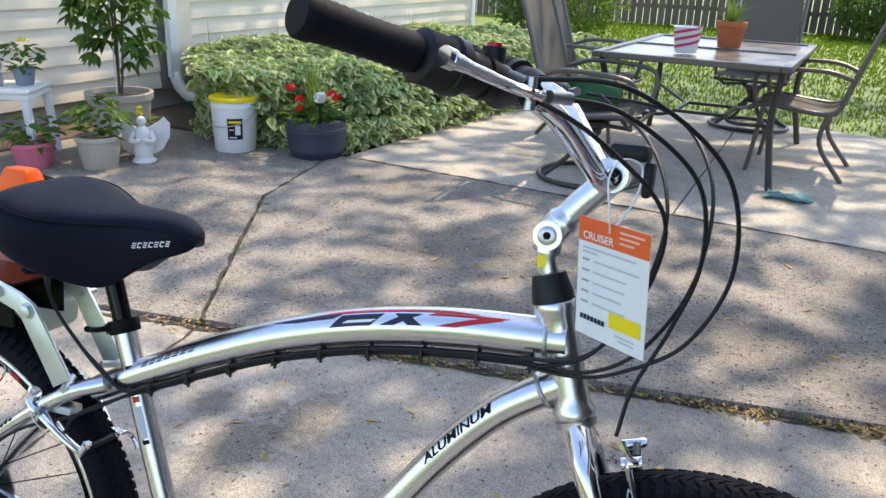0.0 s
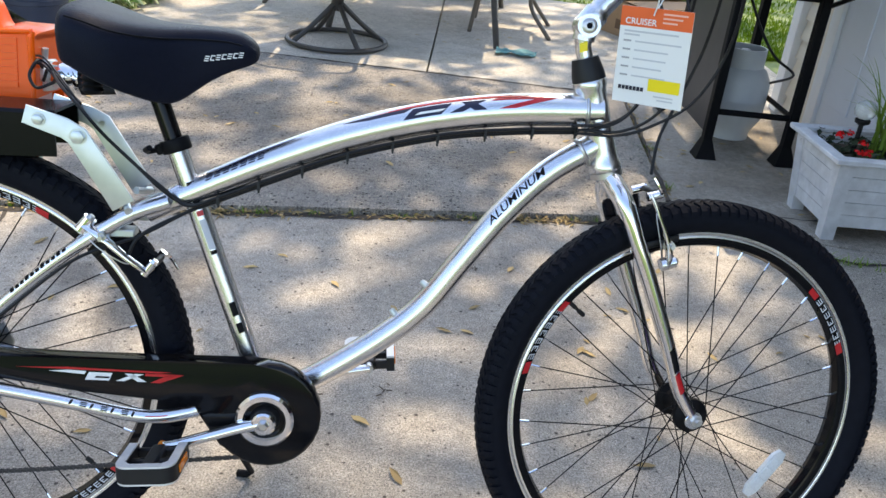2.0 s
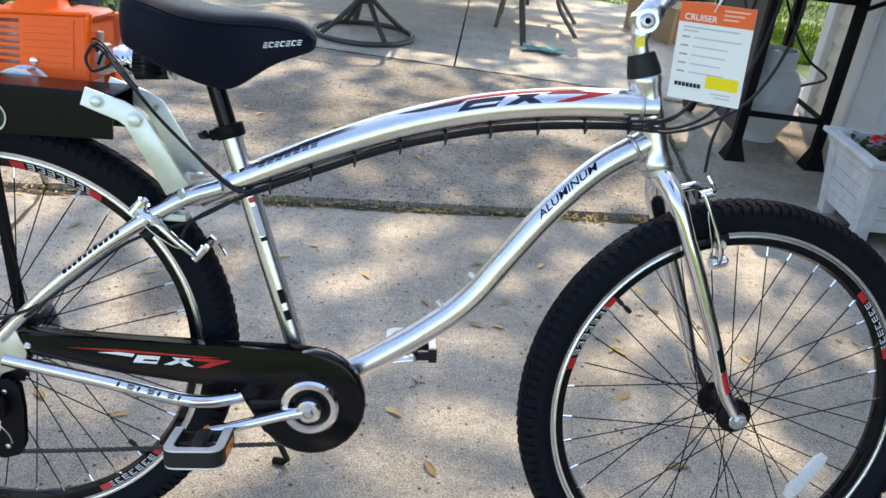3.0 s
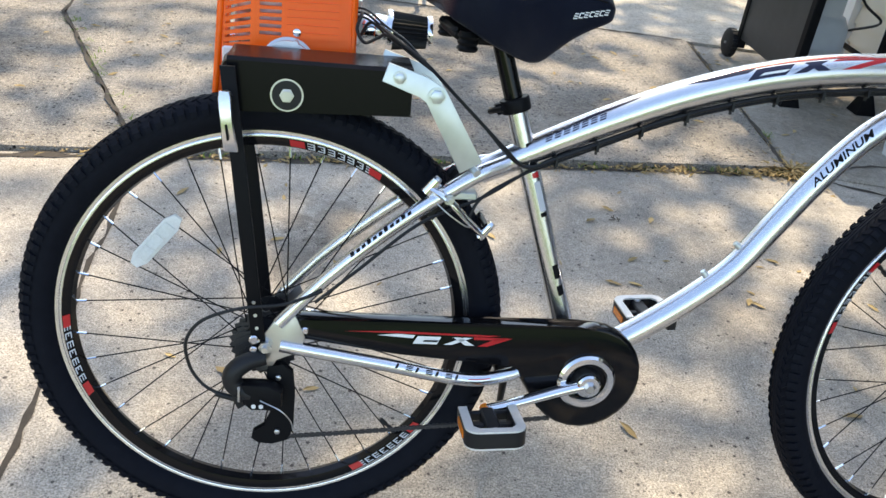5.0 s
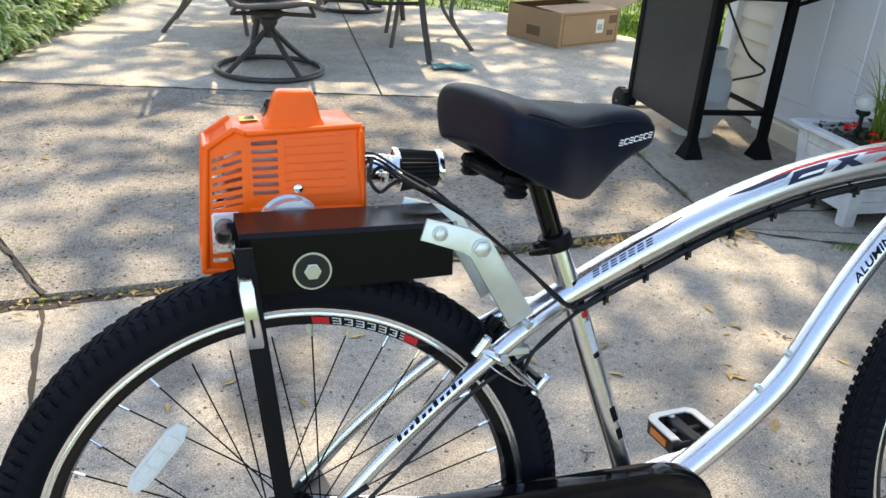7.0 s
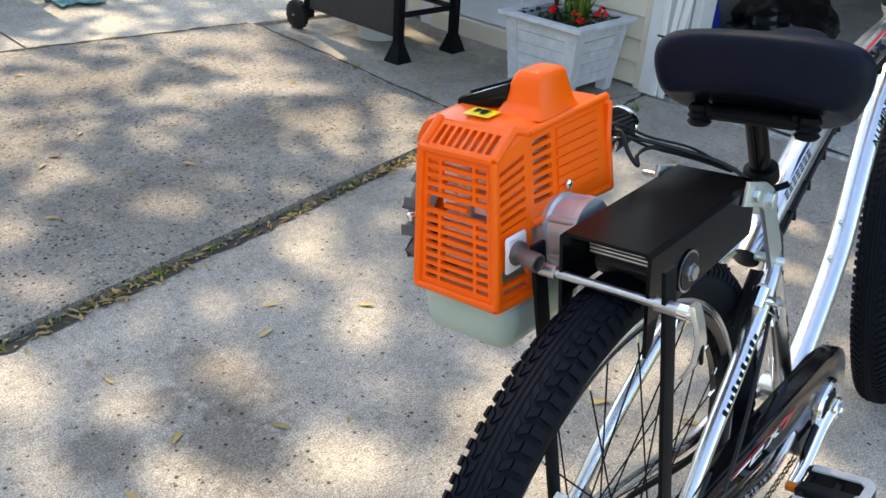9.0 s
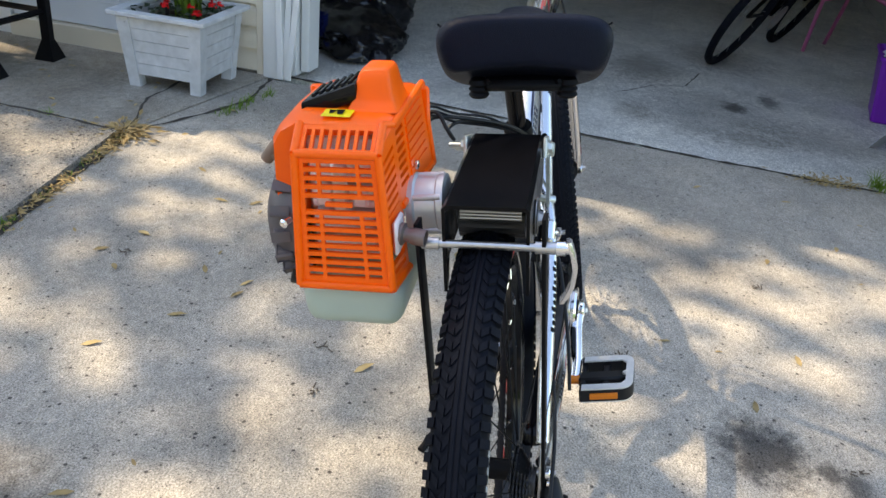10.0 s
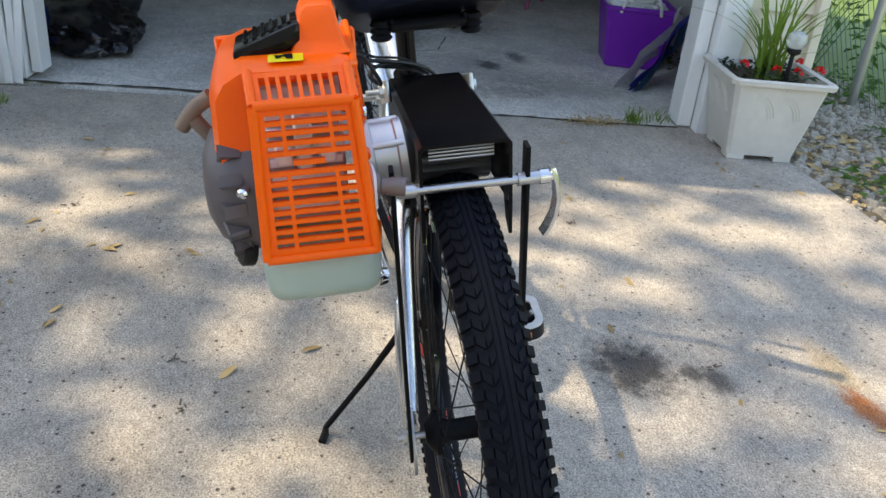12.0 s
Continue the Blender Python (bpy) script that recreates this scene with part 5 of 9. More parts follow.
cable("cable", [(0.965, -0.250, 1.140), (1.06, -0.205, 1.140), (1.150, -0.11, 1.075), (1.172, -0.05, 0.97), (1.135, -0.035, 0.88), (1.07, -0.035, 0.835), (1.02, -0.030, 0.818), (0.96, -0.026, 0.817)])
cable("cable", [(0.985, -0.225, 1.128), (1.055, -0.19, 1.118), (1.125, -0.10, 1.06), (1.138, -0.04, 0.97), (1.115, -0.030, 0.89), (1.085, -0.040, 0.82), (1.075, -0.055, 0.765)])
cable("cable", [(0.945, 0.24, 1.160), (1.07, 0.20, 1.14), (1.135, 0.10, 1.06), (1.135, 0.02, 0.95), (1.09, -0.025, 0.865), (1.03, -0.033, 0.826), (0.96, -0.027, 0.822)])
cable("cable", [(0.965, 0.215, 1.160), (1.05, 0.13, 1.10), (1.09, 0.05, 1.02), (1.08, 0.0, 0.93), (1.045, -0.024, 0.862), (1.005, -0.031, 0.835), (0.95, -0.029, 0.828)])
cable("cable", [(0.955, -0.24, 1.132), (1.03, -0.20, 1.095), (1.095, -0.08, 1.02), (1.08, -0.022, 0.92), (1.03, -0.030, 0.846), (0.97, -0.030, 0.820)])
under = [(0.96, -0.012, 0.820), (0.87, -0.012, 0.813), (0.77, -0.012, 0.800), (0.68, -0.012, 0.779), (0.59, -0.012, 0.751), (0.50, -0.014, 0.714), (0.42, -0.016, 0.680)]
for k, (dy, dz) in enumerate(((0, 0), (-0.006, 0.003), (0.006, 0.002), (0.001, -0.004))):
    tail = [(0.375, -0.020 - k * 0.004, 0.668), (0.34, -0.028, 0.690 + k * 0.004), (0.305, -0.034, 0.725)] if k < 2 else [(0.37, -0.020, 0.655), (0.31, -0.040, 0.622)]
    if k < 2:
        tail += [(0.255, -0.030, 0.770), (0.215, -0.01, 0.806), (0.175, 0.03, 0.832), (0.14, 0.085, 0.850), (0.125, 0.10, 0.83)]
    else:
        tail += [(0.22, -0.062, 0.585), (0.13, -0.074, 0.510), (0.075, -0.076, 0.462)] if k == 2 else [(0.29, -0.045, 0.585)]
    cable("cable", [(x, y + dy, z + dz) for x, y, z in under] + tail, 0.0026)
for i in range(9):
    f = i / 8
    j = int(f * (len(under) - 1.001))
    t_ = f * (len(under) - 1) - j
    a, b = Vector(under[j]), Vector(under[min(j + 1, len(under) - 1)])
    p = a.lerp(b, t_)
    bm = bmesh.new()
    box(bm, p.x - 0.002, p.x + 0.002, p.y - 0.010, p.y + 0.010, p.z - 0.008, p.z + 0.006)
    box(bm, p.x - 0.0015, p.x + 0.0015, p.y - 0.004, p.y + 0.0, p.z - 0.013, p.z - 0.007)
    part("cable_tie", bm, "black_plastic", bike)
for f in (0.37, 0.48):
    p, d = along(dt, 1 - f)
    bm = bmesh.new()
    n = d.cross(YR).normalized()
    n = n if n.z > 0 else -n
    lathe(bm, [(0.0055, 0), (0.0055, 0.006), (0.004, 0.010)], axis_m(p + n * 0.0195, n), 10)
    part("bottle_bolt", bm, "zinc", bike)

# ---- friction drive and motor ----
bm = bmesh.new()
prof = [(-0.050, 0.730), (-0.050, 0.799), (-0.045, 0.804), (0.045, 0.804), (0.050, 0.799), (0.050, 0.730), (0.046, 0.730), (0.046, 0.797), (0.042, 0.800), (-0.042, 0.800), (-0.046, 0.797), (-0.046, 0.730)]
xs = [-0.055, 0.195]
a = [bm.verts.new((xs[0], y, z)) for y, z in prof]
b = [bm.verts.new((xs[1], y, z if z > 0.731 else 0.738)) for y, z in prof]
bm.faces.new(a)
bm.faces.new(list(reversed(b)))
for i in range(len(prof)):
    bm.faces.new((a[i], a[(i + 1) % len(prof)], b[(i + 1) % len(prof)], b[i]))
channel = part("drive_channel", bm, "channel_paint", bike, "black painted steel channel over the wheel", angle=30)
for s in (-1, 1):
    bm = bmesh.new()
    plate(bm, [(-0.055, 0.731), (-0.032, 0.731), (-0.040, 0.704), (-0.053, 0.692)], s * 0.046, s * 0.050)
    part("channel_lip", bm, "black_paint", channel)
bm = bmesh.new()
lathe(bm, [(0.018, 0), (0.0215, 0.001), (0.0225, 0.002), (0.0225, 0.0028)], axis_m((0.025, -0.0500, 0.757), (0, -1, 0)), 32)
bearing = part("bearing", bm, "steel", channel, "bearing ring with a hex bolt")
bm = bmesh.new()
lathe(bm, [(0.0200, 0), (0.0200, 0.004)], axis_m((0.025, -0.0501, 0.757), (0, -1, 0)), 28)
part("bearing_seal", bm, "black_plastic", bearing)
bm = bmesh.new()
lathe(bm, [(0.0100, 0.004), (0.0100, 0.006), (0.0082, 0.0062), (0.0082, 0.010)], axis_m((0.025, -0.0500, 0.757), (0, -1, 0)), 6)
part("hex_bolt", bm, "steel", bearing)
bm = bmesh.new()
n = 40
pts = [(0.025 + (0.026 if k % 2 else 0.0245) * math.cos(2 * math.pi * k / n), 0.757 + (0.026 if k % 2 else 0.0245) * math.sin(2 * math.pi * k / n)) for k in range(n)]
plate(bm, pts, -0.040, 0.040)
part("drive_roller", bm, "dark_steel", channel, "ribbed steel drive roller")
for i in range(5):
    bm = bmesh.new()
    tube(bm, (-0.022, -0.038, 0.791 - i * 0.0040), (-0.022, 0.034, 0.791 - i * 0.0040), 0.0016, sides=8)
    part("wire_rod", bm, "steel", channel)
# cross rod with quick release
bm = bmesh.new()
tube(bm, (-0.052, -0.085, 0.755), (-0.052, 0.080, 0.755), 0.0048, sides=14)
rod = part("cross_rod", bm, "steel", bike, "bright quick-release cross rod")
for y0, y1 in ((-0.082, -0.056), (0.054, 0.074)):
    bm = bmesh.new()
    tube(bm, (-0.052, y0, 0.755), (-0.052, y1, 0.755), 0.0072, sides=18)
    part("spacer", bm, "steel", rod)
bm = bmesh.new()
tube(bm, (-0.052, -0.090, 0.755), (-0.052, -0.080, 0.755), 0.0085, sides=18)
tube(bm, (-0.052, -0.096, 0.755), (-0.052, -0.090, 0.755), 0.0065, sides=16)
part("rod_nut", bm, "chrome", rod)
for s in (-1, 1):
    bm = bmesh.new()
    y = s * 0.070
    x0, x1 = -0.062, -0.042
    pts = [(x0, 0.790), (x1, 0.790), (0.006, 0.372), (-0.014, 0.368)]
    plate(bm, pts, y, y + s * 0.005, 0.0006)
    strut = part("strut", bm, "black_paint", bike, "flat black steel strut")
    for k in range(4):
        f = 0.06 + 0.05 * k
        p = Vector((-0.052, 0, 0.78)).lerp(Vector((-0.004, 0, 0.37)), 1 - f)
        bm = bmesh.new()
        lathe(bm, [(0.0028, 0), (0.0028, 0.0008)], axis_m((p.x, y + s * 0.005, p.z), (0, s, 0)), 10)
        part("hole", bm, "zinc", strut)
# a lever of bent bar: flat in section, bowed away from the wheel
lever = [(0.766, -0.0950, -0.0525, 0.0068), (0.758, -0.0975, -0.0520, 0.0085), (0.746, -0.1005, -0.0510, 0.0085), (0.728, -0.1030, -0.0490, 0.0082), (0.708, -0.1005, -0.0470, 0.0090), (0.692, -0.0940, -0.0455, 0.0096), (0.684, -0.0890, -0.0448, 0.0092)]
bm = bmesh.new()
loops = [[bm.verts.new((x + sx * hw, y + dy, z)) for sx, dy in ((-1, 0.0012), (-0.85, -0.0012), (0.85, -0.0012), (1, 0.0012), (1, 0.0040), (-1, 0.0040))] for z, y, x, hw in lever]
for lo, hi in zip(loops, loops[1:]):
    for k in range(6):
        bm.faces.new((lo[k], lo[(k + 1) % 6], hi[(k + 1) % 6], hi[k]))
bm.faces.new(loops[0])
bm.faces.new(list(reversed(loops[-1])))
bmesh.ops.recalc_face_normals(bm, faces=bm.faces)
tab = part("release_lever", bm, "polished", bike, "slotted bright quick-release lever")
# slot is not cut: a black plate on the lever stands in for its dark opening
bm = bmesh.new()
plate(bm, [(-0.0508, 0.724), (-0.0478, 0.725), (-0.0452, 0.704), (-0.0482, 0.703)], -0.1046, -0.1015)
part("slot", bm, "black_paint", tab)
# zinc arms from the channel to the stays
for s in (-1, 1):
    bm = bmesh.new()
    y = s * 0.051
    plate(bm, [(0.152, 0.786), (0.160, 0.812), (0.215, 0.796), (0.240, 0.782), (0.303, 0.680), (0.272, 0.662), (0.216, 0.762), (0.206, 0.769)], y, y + s * 0.005, 0.001)
    arm = part("zinc_arm", bm, "zinc", bike, "bent zinc-plated steel arm")
    for (px, pz, r) in ((0.176, 0.793, 0.0085), (0.229, 0.771, 0.011)):
        bm = bmesh.new()
        lathe(bm, [(r * 1.15, 0), (r * 1.15, 0.0015)], axis_m((px, y + s * 0.005, pz), (0, s, 0)), 20)
        lathe(bm, [(r * 0.92, 0.0015), (r * 0.92, 0.006), (r * 0.75, 0.007)], axis_m((px, y + s * 0.005, pz), (0, s, 0)), 6)
        if s > 0:
            tube(bm, (px, y, pz), (px, y + 0.028, pz), r * 0.45, sides=10)
        part("hex_bolt", bm, "zinc", arm)
    bm = bmesh.new()
    tube(bm, (0.283, s * 0.03, 0.672), (0.297, s * 0.062, 0.665), 0.006, sides=10)
    part("clamp_bolt", bm, "zinc", arm)
    bm = bmesh.new()
    box(bm, 0.262, 0.302, min(s * 0.030, s * 0.056), max(s * 0.030, s * 0.056), 0.622, 0.634, 0.002)
    part("arm_clamp", bm, "zinc", arm)

# motor: its own frame stands a little more upright than the bicycle
MOT = Matrix.Translation((0.0045, 0.166, 0.7265)) @ Matrix.Rotation(radians(5.0), 4, "X")


def mpart(name, bm, material, parent, label="", smooth=True, angle=40):
    """A part modelled in the motor's own frame."""
    bmesh.ops.transform(bm, matrix=MOT, verts=bm.verts)
    return part(name, bm, material, parent, label, smooth, angle)


def hexa(bm, front, back):
    """A block between two four-cornered faces."""
    A, B = [bm.verts.new(v) for v in front], [bm.verts.new(v) for v in back]
    bm.faces.new(A)
    bm.faces.new(list(reversed(B)))
    for k in range(4):
        bm.faces.new((A[k], A[(k + 1) % 4], B[(k + 1) % 4], B[k]))


def pierced(bm, corners, cols, rows, holes, inward, thick=0.005):
    """A panel between four corners (low left, low right, high right, high left), cut by lines at cols and rows; holes are left open."""
    c = [Vector(v) for v in corners]
    inward = Vector(inward) * thick

    def at_(a, b):
        return c[0].lerp(c[1], a).lerp(c[3].lerp(c[2], a), b)

    for j in range(len(rows) - 1):
        i = 0
        while i < len(cols) - 1:
            if (i, j) in holes:
                i += 1
                continue
            k = i
            while k + 1 < len(cols) - 1 and (k + 1, j) not in holes:
                k += 1
            f = [at_(cols[i], rows[j]), at_(cols[k + 1], rows[j]), at_(cols[k + 1], rows[j + 1]), at_(cols[i], rows[j + 1])]
            hexa(bm, f, [v + inward for v in f])
            i = k + 1


def slots(lo, hi, n, share):
    """Row lines for n slots between lo and hi, each taking a share of its step."""
    out, d = [], (hi - lo) / n
    for i in range(n):
        m0 = lo + d * (i + 0.5)
        out += [m0 - d * share / 2, m0 + d * share / 2]
    return out


def edge(bm, pts, r=0.0045):
    sweep(bm, [Vector(p) for p in pts], r, 10)


motor = new("motor")
motor.parent = bike
motor["label"] = "orange two-stroke motor with grille cover"
# corners of the shroud
BL, BR = (-0.095, 0.050, 0.0), (-0.095, -0.060, 0.0)
TL, TR = (-0.086, 0.044, 0.157), (-0.086, -0.050, 0.157)
SL, SR = (-0.050, 0.047, 0.180), (-0.050, -0.048, 0.180)
AB, AT = (-0.036, -0.067, 0.0), (-0.036, -0.056, 0.176)
AM = (-0.036, -0.062, 0.078)
FB, FT = (0.110, -0.072, 0.078), (0.110, -0.060, 0.184)
# engine inside
bm = bmesh.new()
box(bm, -0.040, 0.095, -0.040, 0.050, 0.012, 0.165, 0.006)
mpart("engine_core", bm, "motor_metal", motor, "pinkish cast metal core behind the grille")
for i in range(8):
    bm = bmesh.new()
    box(bm, -0.064, -0.030, -0.036, 0.036, 0.022 + i * 0.016, 0.030 + i * 0.016, 0.001)
    mpart("cooling_fin", bm, "motor_metal", motor, "pinkish cast metal fin behind the grille")
for v0, v1 in ((-0.030, -0.012), (0.012, 0.030)):
    bm = bmesh.new()
    box(bm, -0.070, -0.060, v0, v1, 0.088, 0.112, 0.003)
    mpart("cylinder_boss", bm, "motor_metal", motor)
bm = bmesh.new()
box(bm, -0.072, -0.062, -0.008, 0.010, 0.080, 0.142, 0.003)
mpart("spark_boss", bm, "cast_metal", motor)
# rear grille: three columns of slots, two of them merged into square windows
bm = bmesh.new()
rows = [0.0] + slots(0.055, 0.950, 14, 0.52) + [1.0]
cols = [0.0, 0.10, 0.255, 0.295, 0.33, 0.64, 0.715, 0.755, 0.90, 1.0]
holes = {(i, j) for j in range(1, len(rows) - 1, 2) for i in (1, 3, 4, 5, 7)}
holes |= {(i, j) for j in (17, 18, 19) for i in (1, 2, 3, 5, 6, 7)}
pierced(bm, (BL, BR, TR, TL), cols, rows, holes, (1, 0, 0))
grille = mpart("grille", bm, "orange", motor, "orange slatted plastic grille", smooth=False)
bm = bmesh.new()
for pts in ([BL, TL], [BR, TR], [BL, BR], [TL, TR], [TL, SL], [TR, SR], [BR, AB]):
    edge(bm, pts, 0.0050)
mpart("grille_rim", bm, "orange", grille)
# sloping shoulder with a row of upright slots
bm = bmesh.new()
cols = [0.0] + slots(0.08, 0.92, 8, 0.60) + [1.0]
pierced(bm, (TL, TR, SR, SL), cols, [0.0, 0.18, 0.80, 1.0], {(i, 1) for i in range(1, 17, 2)}, (0.6, 0, -0.8))
mpart("shoulder", bm, "orange", motor, "orange sloping vent panel", smooth=False)
# side towards the wheel: slotted rear part, then ribbed cover
bm = bmesh.new()
rows = [0.0] + slots(0.05, 0.19, 2, 0.5) + [0.25, 0.50] + slots(0.50, 0.95, 7, 0.55) + [1.0]
holes = {(1, j) for j in (1, 3) + tuple(range(6, 20, 2))} | {(1, 5 - 1)}
pierced(bm, (BR, AB, AT, TR), [0.0, 0.16, 0.86, 1.0], rows, holes, (0, 1, 0))
hexa(bm, [TR, AT, SR, SR], [Vector(v) + Vector((0, 0.005, 0)) for v in (TR, AT, SR, SR)])
side = mpart("side_cover", bm, "orange", motor, "orange slotted side cover", smooth=False)
bm = bmesh.new()
rows = [0.0] + slots(0.18, 0.92, 7, 0.52) + [1.0]
pierced(bm, (AM, FB, FT, AT), [0.0, 0.04, 0.26, 1.0], rows, {(1, j) for j in range(1, 15, 2)}, (0, 1, 0))
bmesh.ops.remove_doubles(bm, verts=bm.verts, dist=1e-5)
ribbed = mpart("ribbed_cover", bm, "orange", motor, "orange ribbed side cover", smooth=False)
c0, c1, c2, c3 = [Vector(v) for v in (AM, FB, FT, AT)]
for i in range(7):
    b = 0.18 + 0.74 * (i + 0.5) / 7
    rib = bmesh.new()
    f = [c0.lerp(c1, a).lerp(c3.lerp(c2, a), bb) + Vector((0, -0.0022, 0)) for a, bb in ((0.32, b - 0.040), (0.84, b - 0.040), (0.84, b + 0.040), (0.32, b + 0.040))]
    hexa(rib, f, [v + Vector((0, 0.004, 0)) for v in f])
    mpart("cover_rib", rib, "orange", ribbed, smooth=False)
bm = bmesh.new()
for pts in ([AM, FB], [FB, FT], [AT, FT], [SR, AT]):
    edge(bm, pts, 0.0042)
mpart("cover_rim", bm, "orange", side)
# body behind: wider towards the far side, with a rounded top
bm = bmesh.new()
rings = []
for u, zt, vr in ((-0.052, 0.178, -0.044), (-0.036, 0.181, -0.0545), (0.040, 0.186, -0.0575), (0.104, 0.185, -0.0600), (0.112, 0.180, -0.0600)):
    k = 0.006 if u in (-0.052, 0.112) else 0.0
    rings.append([bm.verts.new(v) for v in ((u, vr + k, zt - 0.004), (u, vr + 0.012, zt), (u, 0.052, zt + 0.002), (u, 0.076 - k, zt - 0.008), (u, 0.086 - k, zt - 0.024), (u, 0.089 - k, 0.100), (u, 0.087 - k, 0.062), (u, 0.050, 0.060), (u, 0.046, zt - 0.012), (u, vr + 0.012, zt - 0.010))])
for A, B in zip(rings, rings[1:]):
    for q in range(10):
        bm.faces.new((A[q], A[(q + 1) % 10], B[(q + 1) % 10], B[q]))
bm.faces.new(rings[0])
bm.faces.new(list(reversed(rings[-1])))
top_cover = mpart("top_cover", bm, "orange", motor, "orange moulded top shroud", angle=50)
bm = bmesh.new()
box(bm, 0.104, 0.112, -0.070, 0.086, 0.080, 0.180, 0.003)
mpart("front_cover", bm, "orange", motor)
bm = bmesh.new()
rings = []
for u0, u1, v0, v1, z in ((-0.014, 0.066, -0.056, 0.004, 0.182), (-0.006, 0.060, -0.050, -0.001, 0.192), (0.000, 0.055, -0.046, -0.006, 0.212), (0.004, 0.052, -0.044, -0.010, 0.224), (0.008, 0.048, -0.040, -0.014, 0.2275)):
    rings.append([bm.verts.new(v) for v in ((u0, v0, z), (u1, v0, z), (u1, v1, z), (u0, v1, z))])
for A, B in zip(rings, rings[1:]):
    for q in range(4):
        bm.faces.new((A[q], A[(q + 1) % 4], B[(q + 1) % 4], B[q]))
bm.faces.new(rings[-1])
bmesh.ops.bevel(bm, geom=[e for e in bm.edges if not e.is_boundary], offset=0.0035, segments=2, profile=0.5, affect="EDGES")
mpart("hump", bm, "orange", top_cover, angle=60)
# glossy louvred cap beside the hump
bm = bmesh.new()
f = [(-0.006, -0.008, 0.214), (0.054, -0.008, 0.214), (0.058, 0.060, 0.190), (-0.008, 0.060, 0.190)]
hexa(bm, f, [(x, y, z - 0.022) for x, y, z in f])
bmesh.ops.bevel(bm, geom=list(bm.edges), offset=0.004, segments=2, profile=0.5, affect="EDGES")
cap = mpart("vent_cap", bm, "black_gloss", top_cover, "glossy black louvred cap")
for k in range(6):
    y = 0.000 + k * 0.009
    z = 0.2150 - (y + 0.008) * 0.353
    bm = bmesh.new()
    box(bm, 0.002, 0.048, y, y + 0.004, z - 0.003, z + 0.0016, 0.0008)
    mpart("cap_rib", bm, "black_gloss", cap)
bm = bmesh.new()
bm.faces.new([bm.verts.new(v) for v in ((-0.040, -0.008, 0.1845), (-0.040, 0.026, 0.1850), (-0.016, 0.026, 0.1862), (-0.016, -0.008, 0.1856))])
sign = mpart("warning_sticker", bm, "yellow", top_cover, "yellow warning sticker")
bm = bmesh.new()
for pts in ([(-0.034, 0.002), (-0.020, 0.002), (-0.020, 0.012), (-0.034, 0.008)], [(-0.030, 0.014), (-0.022, 0.010), (-0.020, 0.020), (-0.032, 0.018)]):
    bm.faces.new([bm.verts.new((x, y, 0.1858 + (x + 0.040) * 0.05)) for x, y in pts])
mpart("pictogram", bm, "black_paint", sign)
# far side: recoil starter under the wide body
AX = axis_m((0.0, 0.046, 0.050), (0, 1, 0))
bm = bmesh.new()
lathe(bm, [(0.074, 0.0), (0.074, 0.016), (0.068, 0.034), (0.058, 0.050), (0.036, 0.060), (0.0, 0.061)], AX, 40, close=False)
starter = mpart("starter_housing", bm, "grey_plastic", motor, "dark grey recoil starter housing")
for k in range(16):
    a = 2 * math.pi * k / 16
    bm = bmesh.new()
    box(bm, 0.036, 0.067, -0.0046, 0.0046, 0.040, 0.058, 0.002, AX @ Matrix.Rotation(a, 4, "Z") @ Matrix.Rotation(radians(16), 4, "Y"))
    mpart("starter_rib", bm, "grey_plastic", starter)
bm = bmesh.new()
lathe(bm, [(0.0035, 0), (0.0055, 0.001), (0.0055, 0.012), (0.003, 0.014)], axis_m((-0.076, 0.062, 0.072), (-1, 0.3, 0)), 10)
mpart("screw", bm, "chrome", starter)
bm = bmesh.new()
sweep(bm, spline([(0.035, 0.240, 0.80), (0.035, 0.262, 0.838), (0.035, 0.268, 0.850)]), 0.008, 10)
sweep(bm, spline([(0.03, 0.244, 0.872), (0.035, 0.264, 0.860), (0.04, 0.284, 0.840)]), 0.0085, 12)
part("pull_handle", bm, "handle_tan", motor, "tan starter pull handle")
# fuel tank
bm = bmesh.new()
box(bm, -0.084, 0.072, -0.066, 0.057, -0.064, -0.004, 0.020, seg=4)
for v in bm.verts:
    v.co.y *= 1 + 1.2 * (v.co.z + 0.034)
mpart("fuel_tank", bm, "tank", motor, "translucent pale green fuel tank")
bm = bmesh.new()
lathe(bm, [(0.016, 0), (0.017, 0.002), (0.017, 0.012), (0.015, 0.014)], axis_m((-0.040, 0.066, -0.014), (-0.3, 1, 0.3)), 20)
mpart("fuel_cap", bm, "black_plastic", motor)
# clutch housing, exhaust, bolts
bm = bmesh.new()
lathe(bm, [(0.041, 0.0), (0.041, 0.008), (0.037, 0.010), (0.036, 0.034), (0.038, 0.036), (0.038, 0.044)], axis_m((0.018, 0.098, 0.778), (0, -1, 0)), 36)
for k in range(5):
    a = k * 1.25
    tube(bm, (0.018 + 0.036 * math.cos(a), 0.090, 0.778 + 0.036 * math.sin(a)), (0.018 + 0.036 * math.cos(a), 0.056, 0.778 + 0.036 * math.sin(a)), 0.0042, sides=10)
part("clutch_housing", bm, "cast_metal", motor, "cast aluminium clutch housing")
bm = bmesh.new()
box(bm, -0.084, -0.048, -0.066, -0.060, 0.036, 0.078, 0.003)
muffler = mpart("muffler_plate", bm, "motor_metal", motor, "pinkish pressed muffler plate")
bm = bmesh.new()
lathe(bm, [(0.0135, 0), (0.0135, 0.004), (0.0085, 0.006), (0.0085, 0.012), (0.0100, 0.016), (0.0100, 0.030), (0.0080, 0.030), (0.0080, 0.010)], axis_m((-0.068, -0.066, 0.058), (-0.12, -1, -0.1)), 20, close=False)
